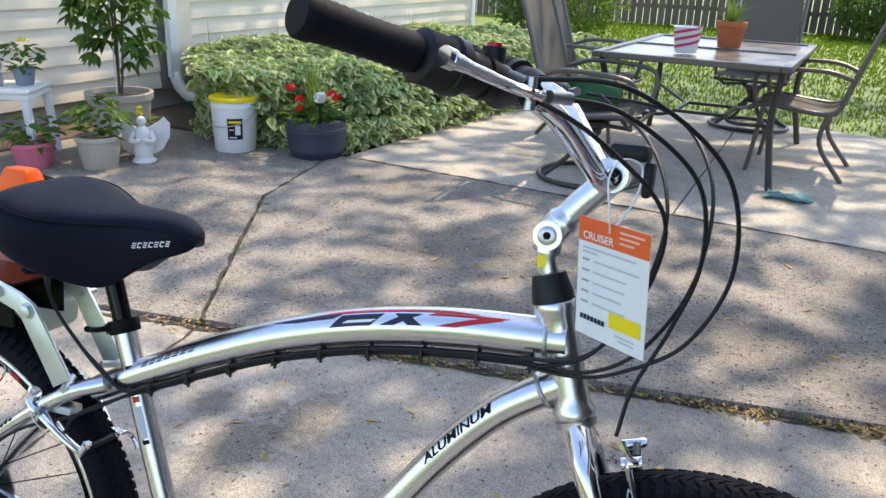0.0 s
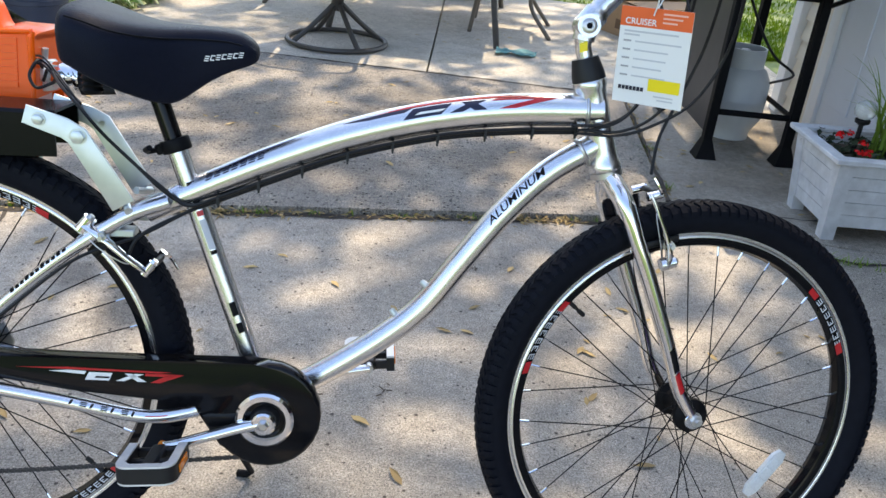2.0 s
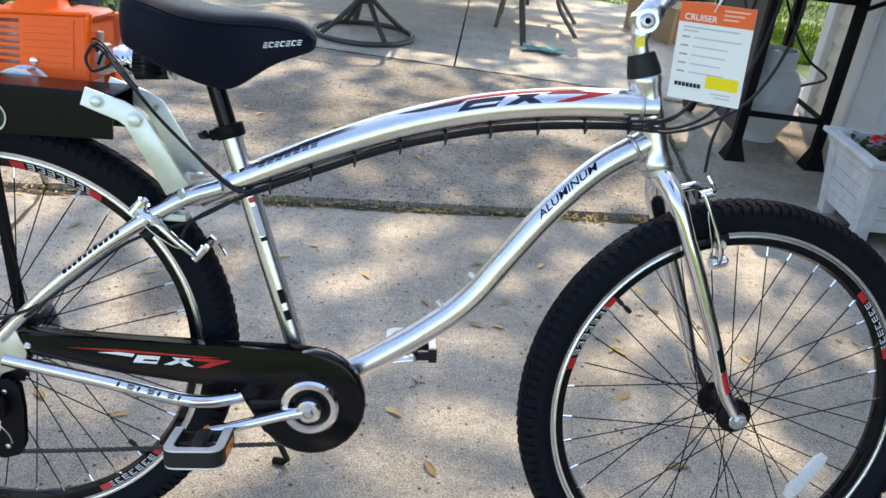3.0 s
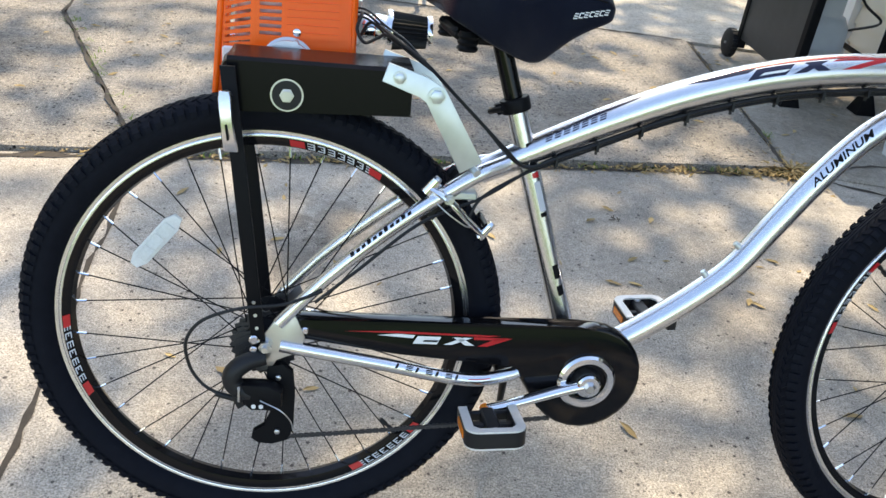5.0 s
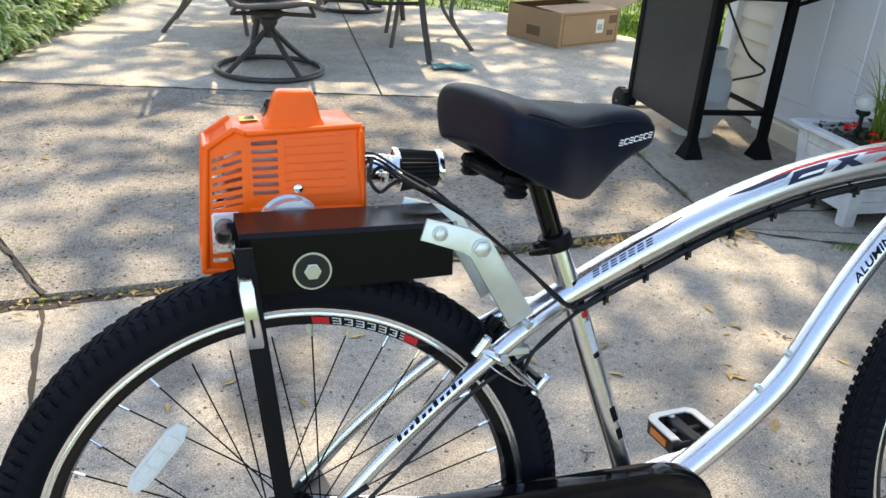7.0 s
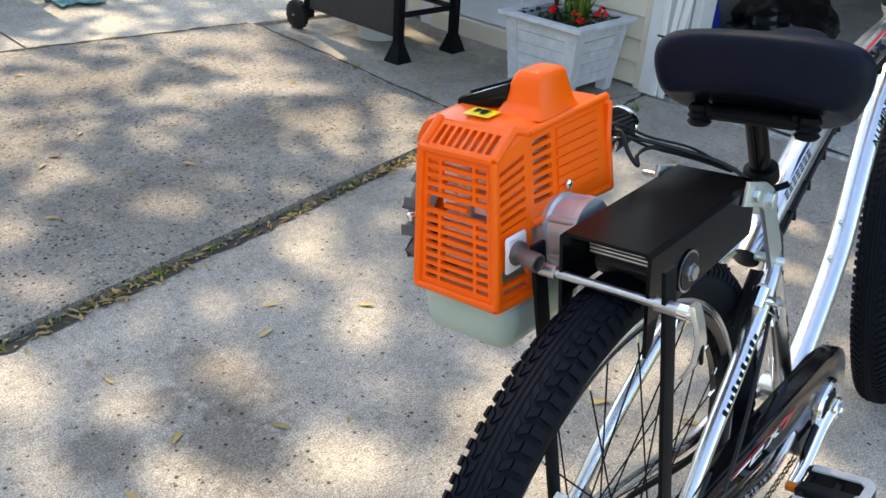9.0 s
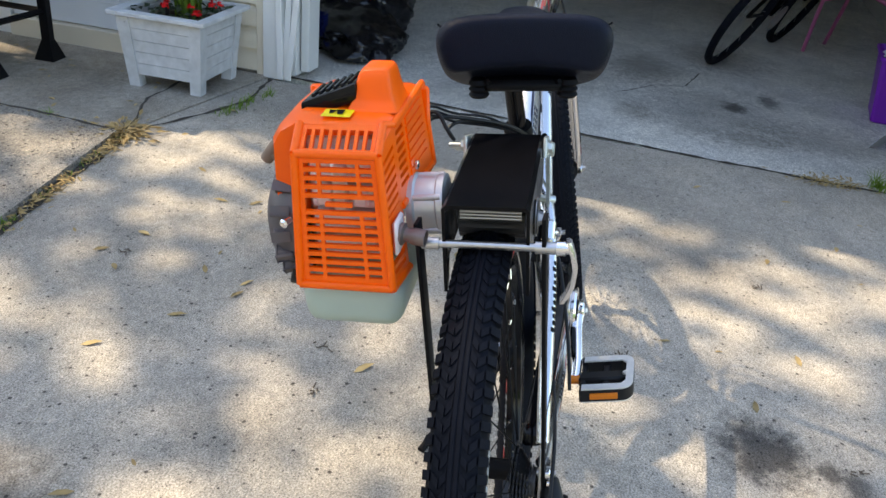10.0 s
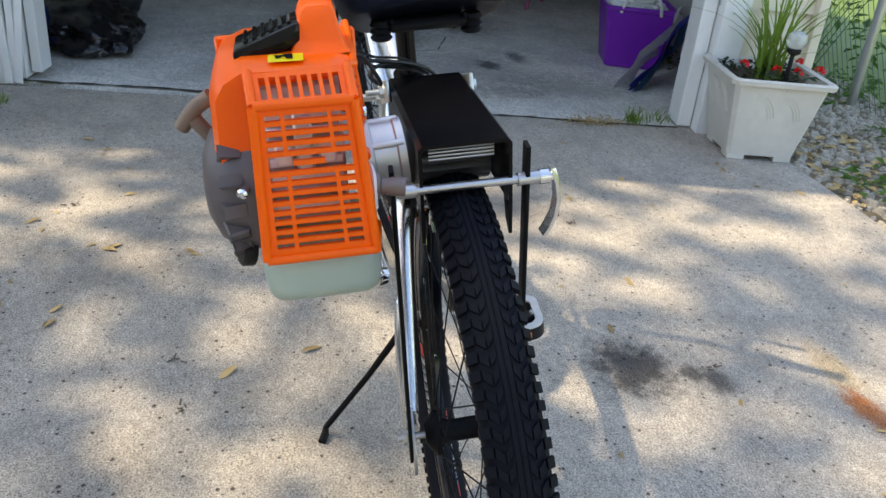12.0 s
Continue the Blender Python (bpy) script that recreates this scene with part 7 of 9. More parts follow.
foliage_part(p2, 70, 0.15, 0.18, 0.40, 0.10)
p3 = pot("potted_plant", "pink plastic pot with broad green leaves", Matrix.Translation((-2.72, 2.78, 0.016)), RIM(0.125, 0.15), "pink", 0.11, 0.13)
foliage_part(p3, 46, 0.14, 0.13, 0.30, 0.10)
p4 = pot("potted_plant", "small beige pot with yellow flowers", Matrix.Translation((-2.33, 3.30, 0.016)), RIM(0.10, 0.17), "pot_tan", 0.09, 0.15)
foliage_part(p4, 24, 0.08, 0.14, 0.24, 0.07)
bm = bmesh.new()
for k in range(3):
    bloom(bm, (random.uniform(-0.05, 0.05), random.uniform(-0.05, 0.05), 0.25 + 0.02 * k), 0.03)
part("flower", bm, "yellow", p4)

angel = bmesh.new()
sections = [(0.060, 0.0), (0.062, 0.01), (0.045, 0.03), (0.052, 0.07), (0.046, 0.12), (0.040, 0.16), (0.034, 0.185), (0.016, 0.20)]
lathe(angel, [(r * (1 + 0.05 * math.sin(h * 90)), h) for r, h in sections], None, 20)
lathe(angel, [(0.004, 0.196), (0.020, 0.205), (0.026, 0.222), (0.022, 0.240), (0.008, 0.250)], None, 16)
for s in (-1, 1):
    w = [(0.0, 0.07), (s * 0.05, 0.035), (s * 0.10, 0.06), (s * 0.14, 0.13), (s * 0.145, 0.20), (s * 0.115, 0.235), (s * 0.06, 0.19), (0.0, 0.17)]
    plate(angel, w if s > 0 else list(reversed(w)), 0.030, 0.052, 0.006)
    sweep(angel, spline([(s * 0.045, -0.01, 0.165), (s * 0.055, -0.045, 0.125), (s * 0.01, -0.062, 0.13)], 4), 0.013, 8)
an = part("statue", angel, "white_stone", None)
tagged(an, "small white winged garden statue", "statue")
an.matrix_world = Matrix.Translation((-2.25, 3.16, 0.016)) @ Matrix.Rotation(radians(38), 4, "Z") @ Matrix.Scale(1.12, 4)

stool = thing("plastic_stool", "white moulded plastic garden stool", "stool", Matrix.Translation((-3.02, 2.92, 0.016)) @ Matrix.Rotation(radians(25), 4, "Z"))
bm = bmesh.new()
box(bm, -0.20, 0.20, -0.19, 0.19, 0.40, 0.43, 0.012, seg=2)
box(bm, -0.195, 0.195, -0.185, 0.185, 0.37, 0.40, 0.004)
part("seat", bm, "white_paint", stool)
for sx in (-1, 1):
    for sy in (-1, 1):
        bm = bmesh.new()
        sweep(bm, [Vector((sx * 0.165, sy * 0.155, 0.385)), Vector((sx * 0.19, sy * 0.18, 0.0))], [0.030, 0.022], 8)
        part("leg", bm, "white_paint", stool)
sp = pot("potted_plant", "small blue-grey pot with a leafy yellow-flowered plant on the stool", Matrix.Translation((-2.93, 2.98, 0.446)), RIM(0.065, 0.10), "blue_grey", 0.055, 0.085)
foliage_part(sp, 90, 0.12, 0.09, 0.24, 0.06)
bm = bmesh.new()
for k in range(3):
    bloom(bm, (-0.03 + 0.03 * k, 0.02, 0.25), 0.026)
part("flower", bm, "yellow", sp)
bm = bmesh.new()
lathe(bm, [(0.05, 0), (0.062, 0.03), (0.055, 0.075), (0.03, 0.105), (0.012, 0.12)], Matrix.Diagonal((1.3, 0.8, 1, 1)), 16)
lathe(bm, [(0.02, 0.09), (0.034, 0.115), (0.028, 0.15), (0.01, 0.162)], Matrix.Translation((0.05, 0, 0)), 14)
orn = tagged(part("garden_ornament", bm, "grey_stone"), "small grey stone garden ornament on the stool", "ornament")
orn.matrix_world = Matrix.Translation((-3.06, 2.86, 0.446))

bucket = thing("bucket", "white plastic bucket with a yellow lid and black label", "bucket", Matrix.Translation((-1.98, 3.72, 0.016)))
bm = bmesh.new()
lathe(bm, [(0.0, 0), (0.128, 0.0), (0.132, 0.006), (0.145, 0.28), (0.150, 0.285), (0.150, 0.300), (0.146, 0.305), (0.146, 0.33)], None, 36)
body = part("body", bm, "white", bucket)
bm = bmesh.new()
lathe(bm, [(0.150, 0.322), (0.156, 0.324), (0.156, 0.345), (0.150, 0.350), (0.138, 0.350), (0.134, 0.343), (0.0, 0.343)], None, 36, close=False)
part("lid", bm, "yellow", bucket, "yellow plastic lid")
bm = bmesh.new()
for i in range(8):
    a0, a1 = -1.30 + i * 0.085, -1.30 + (i + 1) * 0.085
    bm.faces.new([bm.verts.new((r * math.cos(a), r * math.sin(a), z)) for r, a, z in ((0.1375, a0, 0.09), (0.1375, a1, 0.09), (0.1435, a1, 0.225), (0.1435, a0, 0.225))])
lab = part("label", bm, "black_plastic", body)
for (z0, z1, f0, f1, mt) in ((0.195, 0.21, 0.1, 0.9, "yellow"), (0.12, 0.18, 0.5, 0.85, "white"), (0.10, 0.108, 0.1, 0.6, "white"), (0.15, 0.156, 0.1, 0.42, "white")):
    bm = bmesh.new()
    for i in range(3):
        a0 = -1.30 + 0.68 * (f0 + (f1 - f0) * i / 3)
        a1 = -1.30 + 0.68 * (f0 + (f1 - f0) * (i + 1) / 3)
        bm.faces.new([bm.verts.new(((0.1345 + 0.045 * z) * math.cos(a), (0.1345 + 0.045 * z) * math.sin(a), z)) for a, z in ((a0, z0), (a1, z0), (a1, z1), (a0, z1))])
    part("print_block", bm, mt, lab)
bm = bmesh.new()
sweep(bm, spline([(-0.152, 0.02, 0.295), (-0.14, -0.10, 0.20), (0.0, -0.158, 0.17), (0.14, -0.08, 0.21), (0.152, 0.02, 0.295)], 6), 0.003, 6)
part("handle", bm, "steel", bucket)

barrel = thing("barrel_planter", "dark blue half-barrel planter with red geraniums and grass", "planter", Matrix.Translation((-1.44, 3.83, 0.016)))
bm = bmesh.new()
lathe(bm, [(0.0, 0), (0.160, 0.0), (0.172, 0.02), (0.178, 0.04), (0.184, 0.045), (0.186, 0.07), (0.184, 0.085), (0.190, 0.12), (0.191, 0.16), (0.197, 0.165), (0.197, 0.19), (0.190, 0.195), (0.186, 0.235), (0.176, 0.24), (0.168, 0.235), (0.165, 0.20), (0.0, 0.20)], None, 40, close=False)
part("pot", bm, "barrel_blue", barrel)
bm = bmesh.new()
lathe(bm, [(0.0, 0.215), (0.166, 0.21)], None, 30, close=False)
part("soil", bm, "soil", barrel)
foliage_part(barrel, 130, 0.20, 0.21, 0.33, 0.085)
bm = bmesh.new()
for k in range(34):
    blade(bm, (random.uniform(-0.05, 0.05), random.uniform(-0.04, 0.06), 0.21), random.uniform(0, 6.28), random.uniform(0.28, 0.48), random.uniform(0.04, 0.20), 0.010)
part("grass_tuft", bm, "blade", barrel)
for (x, y, z) in ((-0.13, -0.09, 0.42), (-0.05, -0.11, 0.36), (-0.045, -0.12, 0.30), (0.13, -0.04, 0.40), (0.16, -0.02, 0.375)):
    bm = bmesh.new()
    bloom(bm, (x, y, z), 0.040, 30)
    part("flower", bm, "flower", barrel, "red geranium flower head")


def solar_light(m):
    th = thing("solar_light", "black solar garden stake light with a crackled globe", "lamp", m)
    bm_ = bmesh.new()
    tube(bm_, (0, 0, 0), (0, 0, 0.15), 0.009, sides=10)
    lathe(bm_, [(0.010, 0.148), (0.026, 0.158), (0.028, 0.17), (0.02, 0.175)], None, 18)
    part("stake", bm_, "black_plastic", th)
    bm_ = bmesh.new()
    lathe(bm_, [(0.018, 0.172), (0.034, 0.185), (0.040, 0.206), (0.034, 0.228), (0.016, 0.240), (0.0, 0.242)], None, 18, close=False)
    part("globe", bm_, "globe_glass", th)
    return th


solar_light(Matrix.Translation((-1.36, 3.74, 0.20)))

# ---- patio furniture ----
TBL = Matrix.Translation((0.84, 5.16, 0.02)) @ Matrix.Rotation(radians(83.4 - 90), 4, "Z")
table = thing("patio_table", "bronze patio table with a mottled glass top", "table", TBL)
bm = bmesh.new()
for (x0, x1, y0, y1) in ((-0.58, -0.52, -0.83, 0.83), (0.52, 0.58, -0.83, 0.83), (-0.52, 0.52, -0.83, -0.77), (-0.52, 0.52, 0.77, 0.83), (-0.52, 0.52, -0.02, 0.02)):
    box(bm, x0, x1, y0, y1, 0.685, 0.722, 0.006)
part("frame", bm, "bronze_light", table)
for y0, y1 in ((-0.77, -0.02), (0.02, 0.77)):
    bm = bmesh.new()
    box(bm, -0.52, 0.52, y0, y1, 0.702, 0.712)
    part("pane", bm, "mottled_glass", table, "mottled bronze glass pane")
for sx in (-1, 1):
    for sy in (-1, 1):
        bm = bmesh.new()
        sweep(bm, spline([(sx * 0.53, sy * 0.76, 0.69), (sx * 0.50, sy * 0.70, 0.40), (sx * 0.56, sy * 0.80, 0.0)], 6), 0.021, 8)
        part("leg", bm, "bronze", table)
        bm = bmesh.new()
        sweep(bm, spline([(sx * 0.50, sy * 0.70, 0.36), (sx * 0.24, sy * 0.36, 0.30), (sx * 0.16, sy * 0.2, 0.31)], 4), 0.012, 8)
        part("stretcher", bm, "bronze", table)
bm = bmesh.new()
for (x0, x1, y0, y1) in ((-0.17, 0.17, -0.21, -0.19), (-0.17, 0.17, 0.19, 0.21), (-0.17, -0.15, -0.2, 0.2), (0.15, 0.17, -0.2, 0.2)):
    box(bm, x0, x1, y0, y1, 0.30, 0.32)
part("brace", bm, "bronze", table)


def chair(label, m, swivel):
    """Sling-back patio chair facing +x."""
    th = thing("patio_chair", label, "chair", m, group="chairs round the patio table")
    bm_ = bmesh.new()
    n = 12
    ln = [(0.27, 0.43), (0.20, 0.445), (0.05, 0.425), (-0.12, 0.405), (-0.21, 0.43)]
    sp_ = spline([(x, 0, z) for x, z in ln], 5)
    A = [[bm_.verts.new(p + Vector((0, y, -0.012 * (1 - (y / 0.25) ** 2) + dz))) for y in (-0.25, -0.12, 0.0, 0.12, 0.25)] for p in sp_ for dz in (0,)]
    for a_, b_ in zip(A, A[1:]):
        for k in range(4):
            bm_.faces.new((a_[k], a_[k + 1], b_[k + 1], b_[k]))
    bmesh.ops.solidify(bm_, geom=bm_.faces[:], thickness=0.006)
    part("seat", bm_, "sling", th, "tan woven sling seat")
    bm_ = bmesh.new()
    sp_ = spline([(-0.225, 0, 0.45), (-0.27, 0, 0.62), (-0.33, 0, 0.82), (-0.40, 0, 1.02)], 5)
    A = [[bm_.verts.new(p + Vector((-0.012 * (1 - (y / 0.24) ** 2), y, 0))) for y in (-0.24, -0.12, 0.0, 0.12, 0.24)] for p in sp_]
    for a_, b_ in zip(A, A[1:]):
        for k in range(4):
            bm_.faces.new((a_[k], a_[k + 1], b_[k + 1], b_[k]))
    bmesh.ops.solidify(bm_, geom=bm_.faces[:], thickness=0.006)
    part("backrest", bm_, "sling", th, "tan woven sling back")
    for s in (-1, 1):
        bm_ = bmesh.new()
        sweep(bm_, spline([(0.30, s * 0.262, 0.405), (0.20, s * 0.262, 0.435), (0.0, s * 0.262, 0.415), (-0.19, s * 0.262, 0.42), (-0.25, s * 0.262, 0.56), (-0.33, s * 0.262, 0.82), (-0.41, s * 0.262, 1.05), (-0.45, s * 0.258, 1.065)], 5), 0.016, 8)
        part("side_rail", bm_, "bronze_light", th)
        bm_ = bmesh.new()
        sweep(bm_, spline([(-0.27, s * 0.27, 0.62), (-0.12, s * 0.30, 0.665), (0.12, s * 0.31, 0.66), (0.26, s * 0.30, 0.63), (0.29, s * 0.28, 0.55), (0.26, s * 0.265, 0.42)], 5), 0.014, 8)
        part("armrest", bm_, "bronze_light", th)
        if not swivel:
            for (x0, x1) in ((0.22, 0.27), (-0.16, -0.30)):
                bm_ = bmesh.new()
                sweep(bm_, spline([(x0, s * 0.262, 0.42), (x0 + 0.02, s * 0.265, 0.22), (x1, s * 0.27, 0.0)], 5), 0.015, 8)
                part("leg", bm_, "bronze_light", th)
        else:
            for (x0, x1, z1) in ((0.22, 0.25, 0.22), (-0.16, -0.2, 0.22)):
                bm_ = bmesh.new()
                sweep(bm_, [Vector((x0, s * 0.262, 0.42)), Vector((x1, s * 0.20, 0.36)), Vector((0.0, s * 0.06, 0.345))], 0.012, 6)
                part("seat_strut", bm_, "bronze", th)
    bm_ = bmesh.new()
    for x, z in ((0.30, 0.402), (-0.20, 0.415), (-0.425, 1.06)):
        tube(bm_, (x, -0.262, z), (x, 0.262, z), 0.012, sides=8)
    part("cross_bar", bm_, "bronze", th)
    if swivel:
        bm_ = bmesh.new()
        lathe(bm_, [(0.03, 0.20), (0.035, 0.26), (0.05, 0.28), (0.05, 0.30), (0.09, 0.325), (0.09, 0.345)], None, 18)
        part("swivel_hub", bm_, "bronze", th)
        for k in range(4):
            a = k * math.pi / 2 + 0.6
            bm_ = bmesh.new()
            sweep(bm_, spline([(0.03 * math.cos(a), 0.03 * math.sin(a), 0.235), (0.16 * math.cos(a), 0.16 * math.sin(a), 0.12), (0.29 * math.cos(a), 0.29 * math.sin(a), 0.022)], 4), 0.016, 8)
            part("spider_leg", bm_, "bronze", th)
        bm_ = bmesh.new()
        sweep(bm_, [Vector((0.305 * math.cos(2 * math.pi * k / 48), 0.305 * math.sin(2 * math.pi * k / 48), 0.018)) for k in range(48)], 0.016, 8, closed=True)
        part("base_ring", bm_, "bronze", th)
    return th


def at(x, y, deg):
    return Matrix.Translation((x, y, 0.019)) @ Matrix.Rotation(radians(deg), 4, "Z")


chair("bronze swivel patio chair with a tan sling, holding a green bag", at(0.28, 4.10, -4), True)
chair("bronze patio chair with a tan sling beyond the table", at(-0.02, 5.45, -8), False)
chair("bronze swivel patio chair at the head of the table", at(1.12, 6.42, -96), True)
chair("bronze patio chair turned towards the table", at(1.46, 5.03, 172), False)
bm = bmesh.new()
bmesh.ops.create_uvsphere(bm, u_segments=26, v_segments=16, radius=1.0)
for v in bm.verts:
    b_ = 1 + 0.10 * noise.noise(v.co * 2.3)
    v.co = Vector((v.co.x * 0.10 * b_, v.co.y * 0.19 * b_, max(v.co.z, -0.75) * 0.105 * b_))
bg = tagged(part("green_bag", bm, "green_cloth"), "bunched dark green cloth bag on the chair seat", "bag")
bg.matrix_world = Matrix.Translation((0.25, 4.16, 0.525)) @ Matrix.Rotation(radians(70), 4, "Z")

cup = thing("plastic_cup", "white plastic cup with pink swirl stripes on the table", "cup", Matrix.Translation((0.70, 4.68, 0.743)))
bm = bmesh.new()
lathe(bm, [(0.0, 0), (0.066, 0.0), (0.085, 0.15), (0.088, 0.155), (0.085, 0.157), (0.080, 0.15), (0.062, 0.01), (0.0, 0.01)], None, 32, close=False)
part("body", bm, "white", cup)
for k in range(3):
    bm = bmesh.new()
    for i in range(16):
        q = []
        for (ii, dz) in ((i, 0), (i + 1, 0), (i + 1, 0.018), (i, 0.018)):
            a = -3.0 + ii * 0.19
            z = 0.018 + k * 0.042 + ii * 0.0035 + dz
            r = 0.0668 + 0.1267 * z
            q.append(bm.verts.new((r * math.cos(a), r * math.sin(a), z)))
        bm.faces.new(q)
    part("stripe", bm, "raspberry", cup)
tp = pot("terracotta_pot", "terracotta pot with a spiky green plant on the table", Matrix.Translation((0.93, 5.22, 0.743)), RIM(0.098, 0.17, 0.010, 0.04), "terracotta", 0.085, 0.15)
bm = bmesh.new()
for k in range(46):
    blade(bm, (random.uniform(-0.04, 0.04), random.uniform(-0.04, 0.04), 0.15), random.uniform(0, 6.28), random.uniform(0.10, 0.22), random.uniform(0.06, 0.2), 0.012)
part("grass_tuft", bm, "blade", tp)

bm = bmesh.new()
bmesh.ops.create_grid(bm, x_segments=16, y_segments=10, size=0.5)
for v in bm.verts:
    v.co = Vector((v.co.x * 0.26, v.co.y * 0.13 * (1 + 0.4 * math.sin(v.co.x * 9)), 0.016 + 0.018 * noise.noise(v.co * 6)))
bmesh.ops.solidify(bm, geom=bm.faces[:], thickness=0.003)
rag = tagged(part("rag", bm, "teal_cloth"), "crumpled teal rag lying on the patio", "cloth")
rag.matrix_world = Matrix.Translation((1.42, 4.18, 0.024)) @ Matrix.Rotation(radians(-8), 4, "Z")

# ---- carton ----
CM = Matrix.Translation((2.41, 4.83, 0.021)) @ Matrix.Rotation(radians(24), 4, "Z")
carton = thing("carton", "brown cardboard shipping carton with loose top flaps", "box", CM)
bm = bmesh.new()
for q in ((0, 0.66, 0, 0.005), (0, 0.66, 0.545, 0.55), (0, 0.005, 0.005, 0.545), (0.655, 0.66, 0.005, 0.545)):
    box(bm, q[0], q[1], q[2], q[3], 0, 0.245)
box(bm, 0.005, 0.655, 0.005, 0.545, 0, 0.005)
part("body", bm, "cardboard", carton, smooth=False)
for (m_, x1, y1) in ((Matrix.Translation((0, 0, 0.246)) @ Matrix.Rotation(radians(2), 4, "X"), 0.66, 0.27), (Matrix.Translation((0, 0.55, 0.249)) @ Matrix.Rotation(radians(-10), 4, "X") @ Matrix.Translation((0, -0.26, 0)), 0.66, 0.26), (Matrix.Translation((0.655, 0, 0.250)) @ Matrix.Rotation(radians(-14), 4, "Y"), 0.22, 0.54)):
    bm = bmesh.new()
    box(bm, 0, x1, 0, y1, 0, 0.004, m=m_)
    part("flap", bm, "cardboard", carton, smooth=False)
bm = bmesh.new()
box(bm, 0.40, 0.48, -0.0015, 0.0, 0.085, 0.185)
lb = part("shipping_label", bm, "white", carton, smooth=False)
for i in range(7):
    bm = bmesh.new()
    box(bm, 0.412 + i * 0.008, 0.416 + i * 0.008, -0.0028, -0.0014, 0.105, 0.15)
    part("bar", bm, "print_grey", lb, smooth=False)
for (x0, x1, z0, z1) in ((0.03, 0.635, 0.012, 0.018), (0.54, 0.63, 0.15, 0.21), (0.53, 0.60, 0.06, 0.10), (0.03, 0.036, 0.01, 0.235), (0.63, 0.636, 0.01, 0.235), (0.03, 0.635, 0.228, 0.233)):
    bm = bmesh.new()
    box(bm, x0, x1, -0.0012, 0.0, z0, z1)
    part("print_mark", bm, "carton_print", carton, smooth=False)
bm = bmesh.new()
box(bm, -0.0012, 0.0, 0.20, 0.34, 0.05, 0.12)
part("print_mark", bm, "carton_print", carton, smooth=False)

# ---- gas grill ----
grill = thing("gas_grill", "black and steel gas grill cart with a folded cover", "grill", Matrix.Identity(4))
LEG = [(2.10, 2.46), (2.46, 2.43), (2.13, 3.14), (2.50, 3.12)]
for (x, y) in LEG:
    bm = bmesh.new()
    box(bm, x - 0.021, x + 0.021, y - 0.021, y + 0.021, 0.06 if y < 3 else 0.07, 0.80, 0.004)
    if y < 3:
        A = [bm.verts.new((x + sx * 0.021, y + sy * 0.021, 0.09)) for sx, sy in ((-1, -1), (1, -1), (1, 1), (-1, 1))]
        B = [bm.verts.new((x + sx * 0.048, y + sy * 0.048, 0.004)) for sx, sy in ((-1, -1), (1, -1), (1, 1), (-1, 1))]
        for k in range(4):
            bm.faces.new((A[k], A[(k + 1) % 4], B[(k + 1) % 4], B[k]))
        bm.faces.new(B)
    part("leg", bm, "black_paint", grill)
for (p, q) in (((2.10, 2.46), (2.46, 2.43)), ((2.13, 3.14), (2.50, 3.12)), ((2.46, 2.43), (2.50, 3.12)), ((2.10, 2.46), (2.13, 3.14))):
    bm = bmesh.new()
    sweep(bm, [Vector((*p, 0.22)), Vector((*q, 0.22))], 0.014, 4)
    part("rail", bm, "black_paint", grill)
for (p, q) in (((2.10, 2.46), (2.46, 2.43)), ((2.46, 2.43), (2.50, 3.12)), ((2.13, 3.14), (2.50, 3.12))):
    bm = bmesh.new()
    sweep(bm, [Vector((*p, 0.76)), Vector((*q, 0.76))], 0.032, 4)
    part("top_rail", bm, "black_paint", grill)
bm = bmesh.new()
a, b = Vector((2.085, 2.48)), Vector((2.115, 3.12))
ngon_prism(bm, [(a.x, a.y), (a.x + 0.008, a.y), (b.x + 0.008, b.y), (b.x, b.y)], 0.12, 0.78)
part("front_panel", bm, "dark_steel", grill, "dark sheet steel front panel", smooth=False)
for x in (2.10, 2.52):
    bm = bmesh.new()
    lathe(bm, [(0.02, -0.022), (0.062, -0.022), (0.072, -0.016), (0.072, 0.016), (0.062, 0.022), (0.02, 0.022)], axis_m((x, 3.20, 0.076), (1, 0, 0)), 28)
    for k in range(18):
        a_ = 2 * math.pi * k / 18
        box(bm, -0.004, 0.004, -0.016, 0.016, 0.070, 0.0755, 0, axis_m((x, 3.20, 0.076), (1, 0, 0)) @ Matrix.Rotation(radians(90), 4, "X") @ Matrix.Rotation(a_, 4, "Y"))
    part("wheel", bm, "black_plastic", grill)
bm = bmesh.new()
tube(bm, (2.07, 3.20, 0.076), (2.56, 3.20, 0.076), 0.007, sides=8)
part("axle", bm, "steel", grill)
# fire box, control panel with knobs, lid, side shelf
bm = bmesh.new()
box(bm, 2.06, 2.54, 2.42, 3.16, 0.79, 0.90, 0.008)
part("fire_box", bm, "dark_steel", grill)
bm = bmesh.new()
plate(bm, [(1.93, 0.800), (1.905, 0.86), (1.955, 0.90), (2.06, 0.90), (2.06, 0.79)], 2.40, 3.14, 0.004)
cp = part("control_panel", bm, "brushed", grill, "brushed steel control panel")
for k in range(4):
    bm = bmesh.new()
    lathe(bm, [(0.026, 0), (0.026, 0.010), (0.020, 0.014), (0.018, 0.034), (0.012, 0.036)], axis_m((1.918, 2.50 + k * 0.17, 0.832), (-0.92, 0, 0.38)), 20)
    part("knob", bm, "black_plastic", cp)
bm = bmesh.new()
prof = [(2.03, 0.905), (2.02, 0.95), (2.06, 1.04), (2.16, 1.11), (2.32, 1.13), (2.46, 1.09), (2.54, 1.0), (2.55, 0.905)]
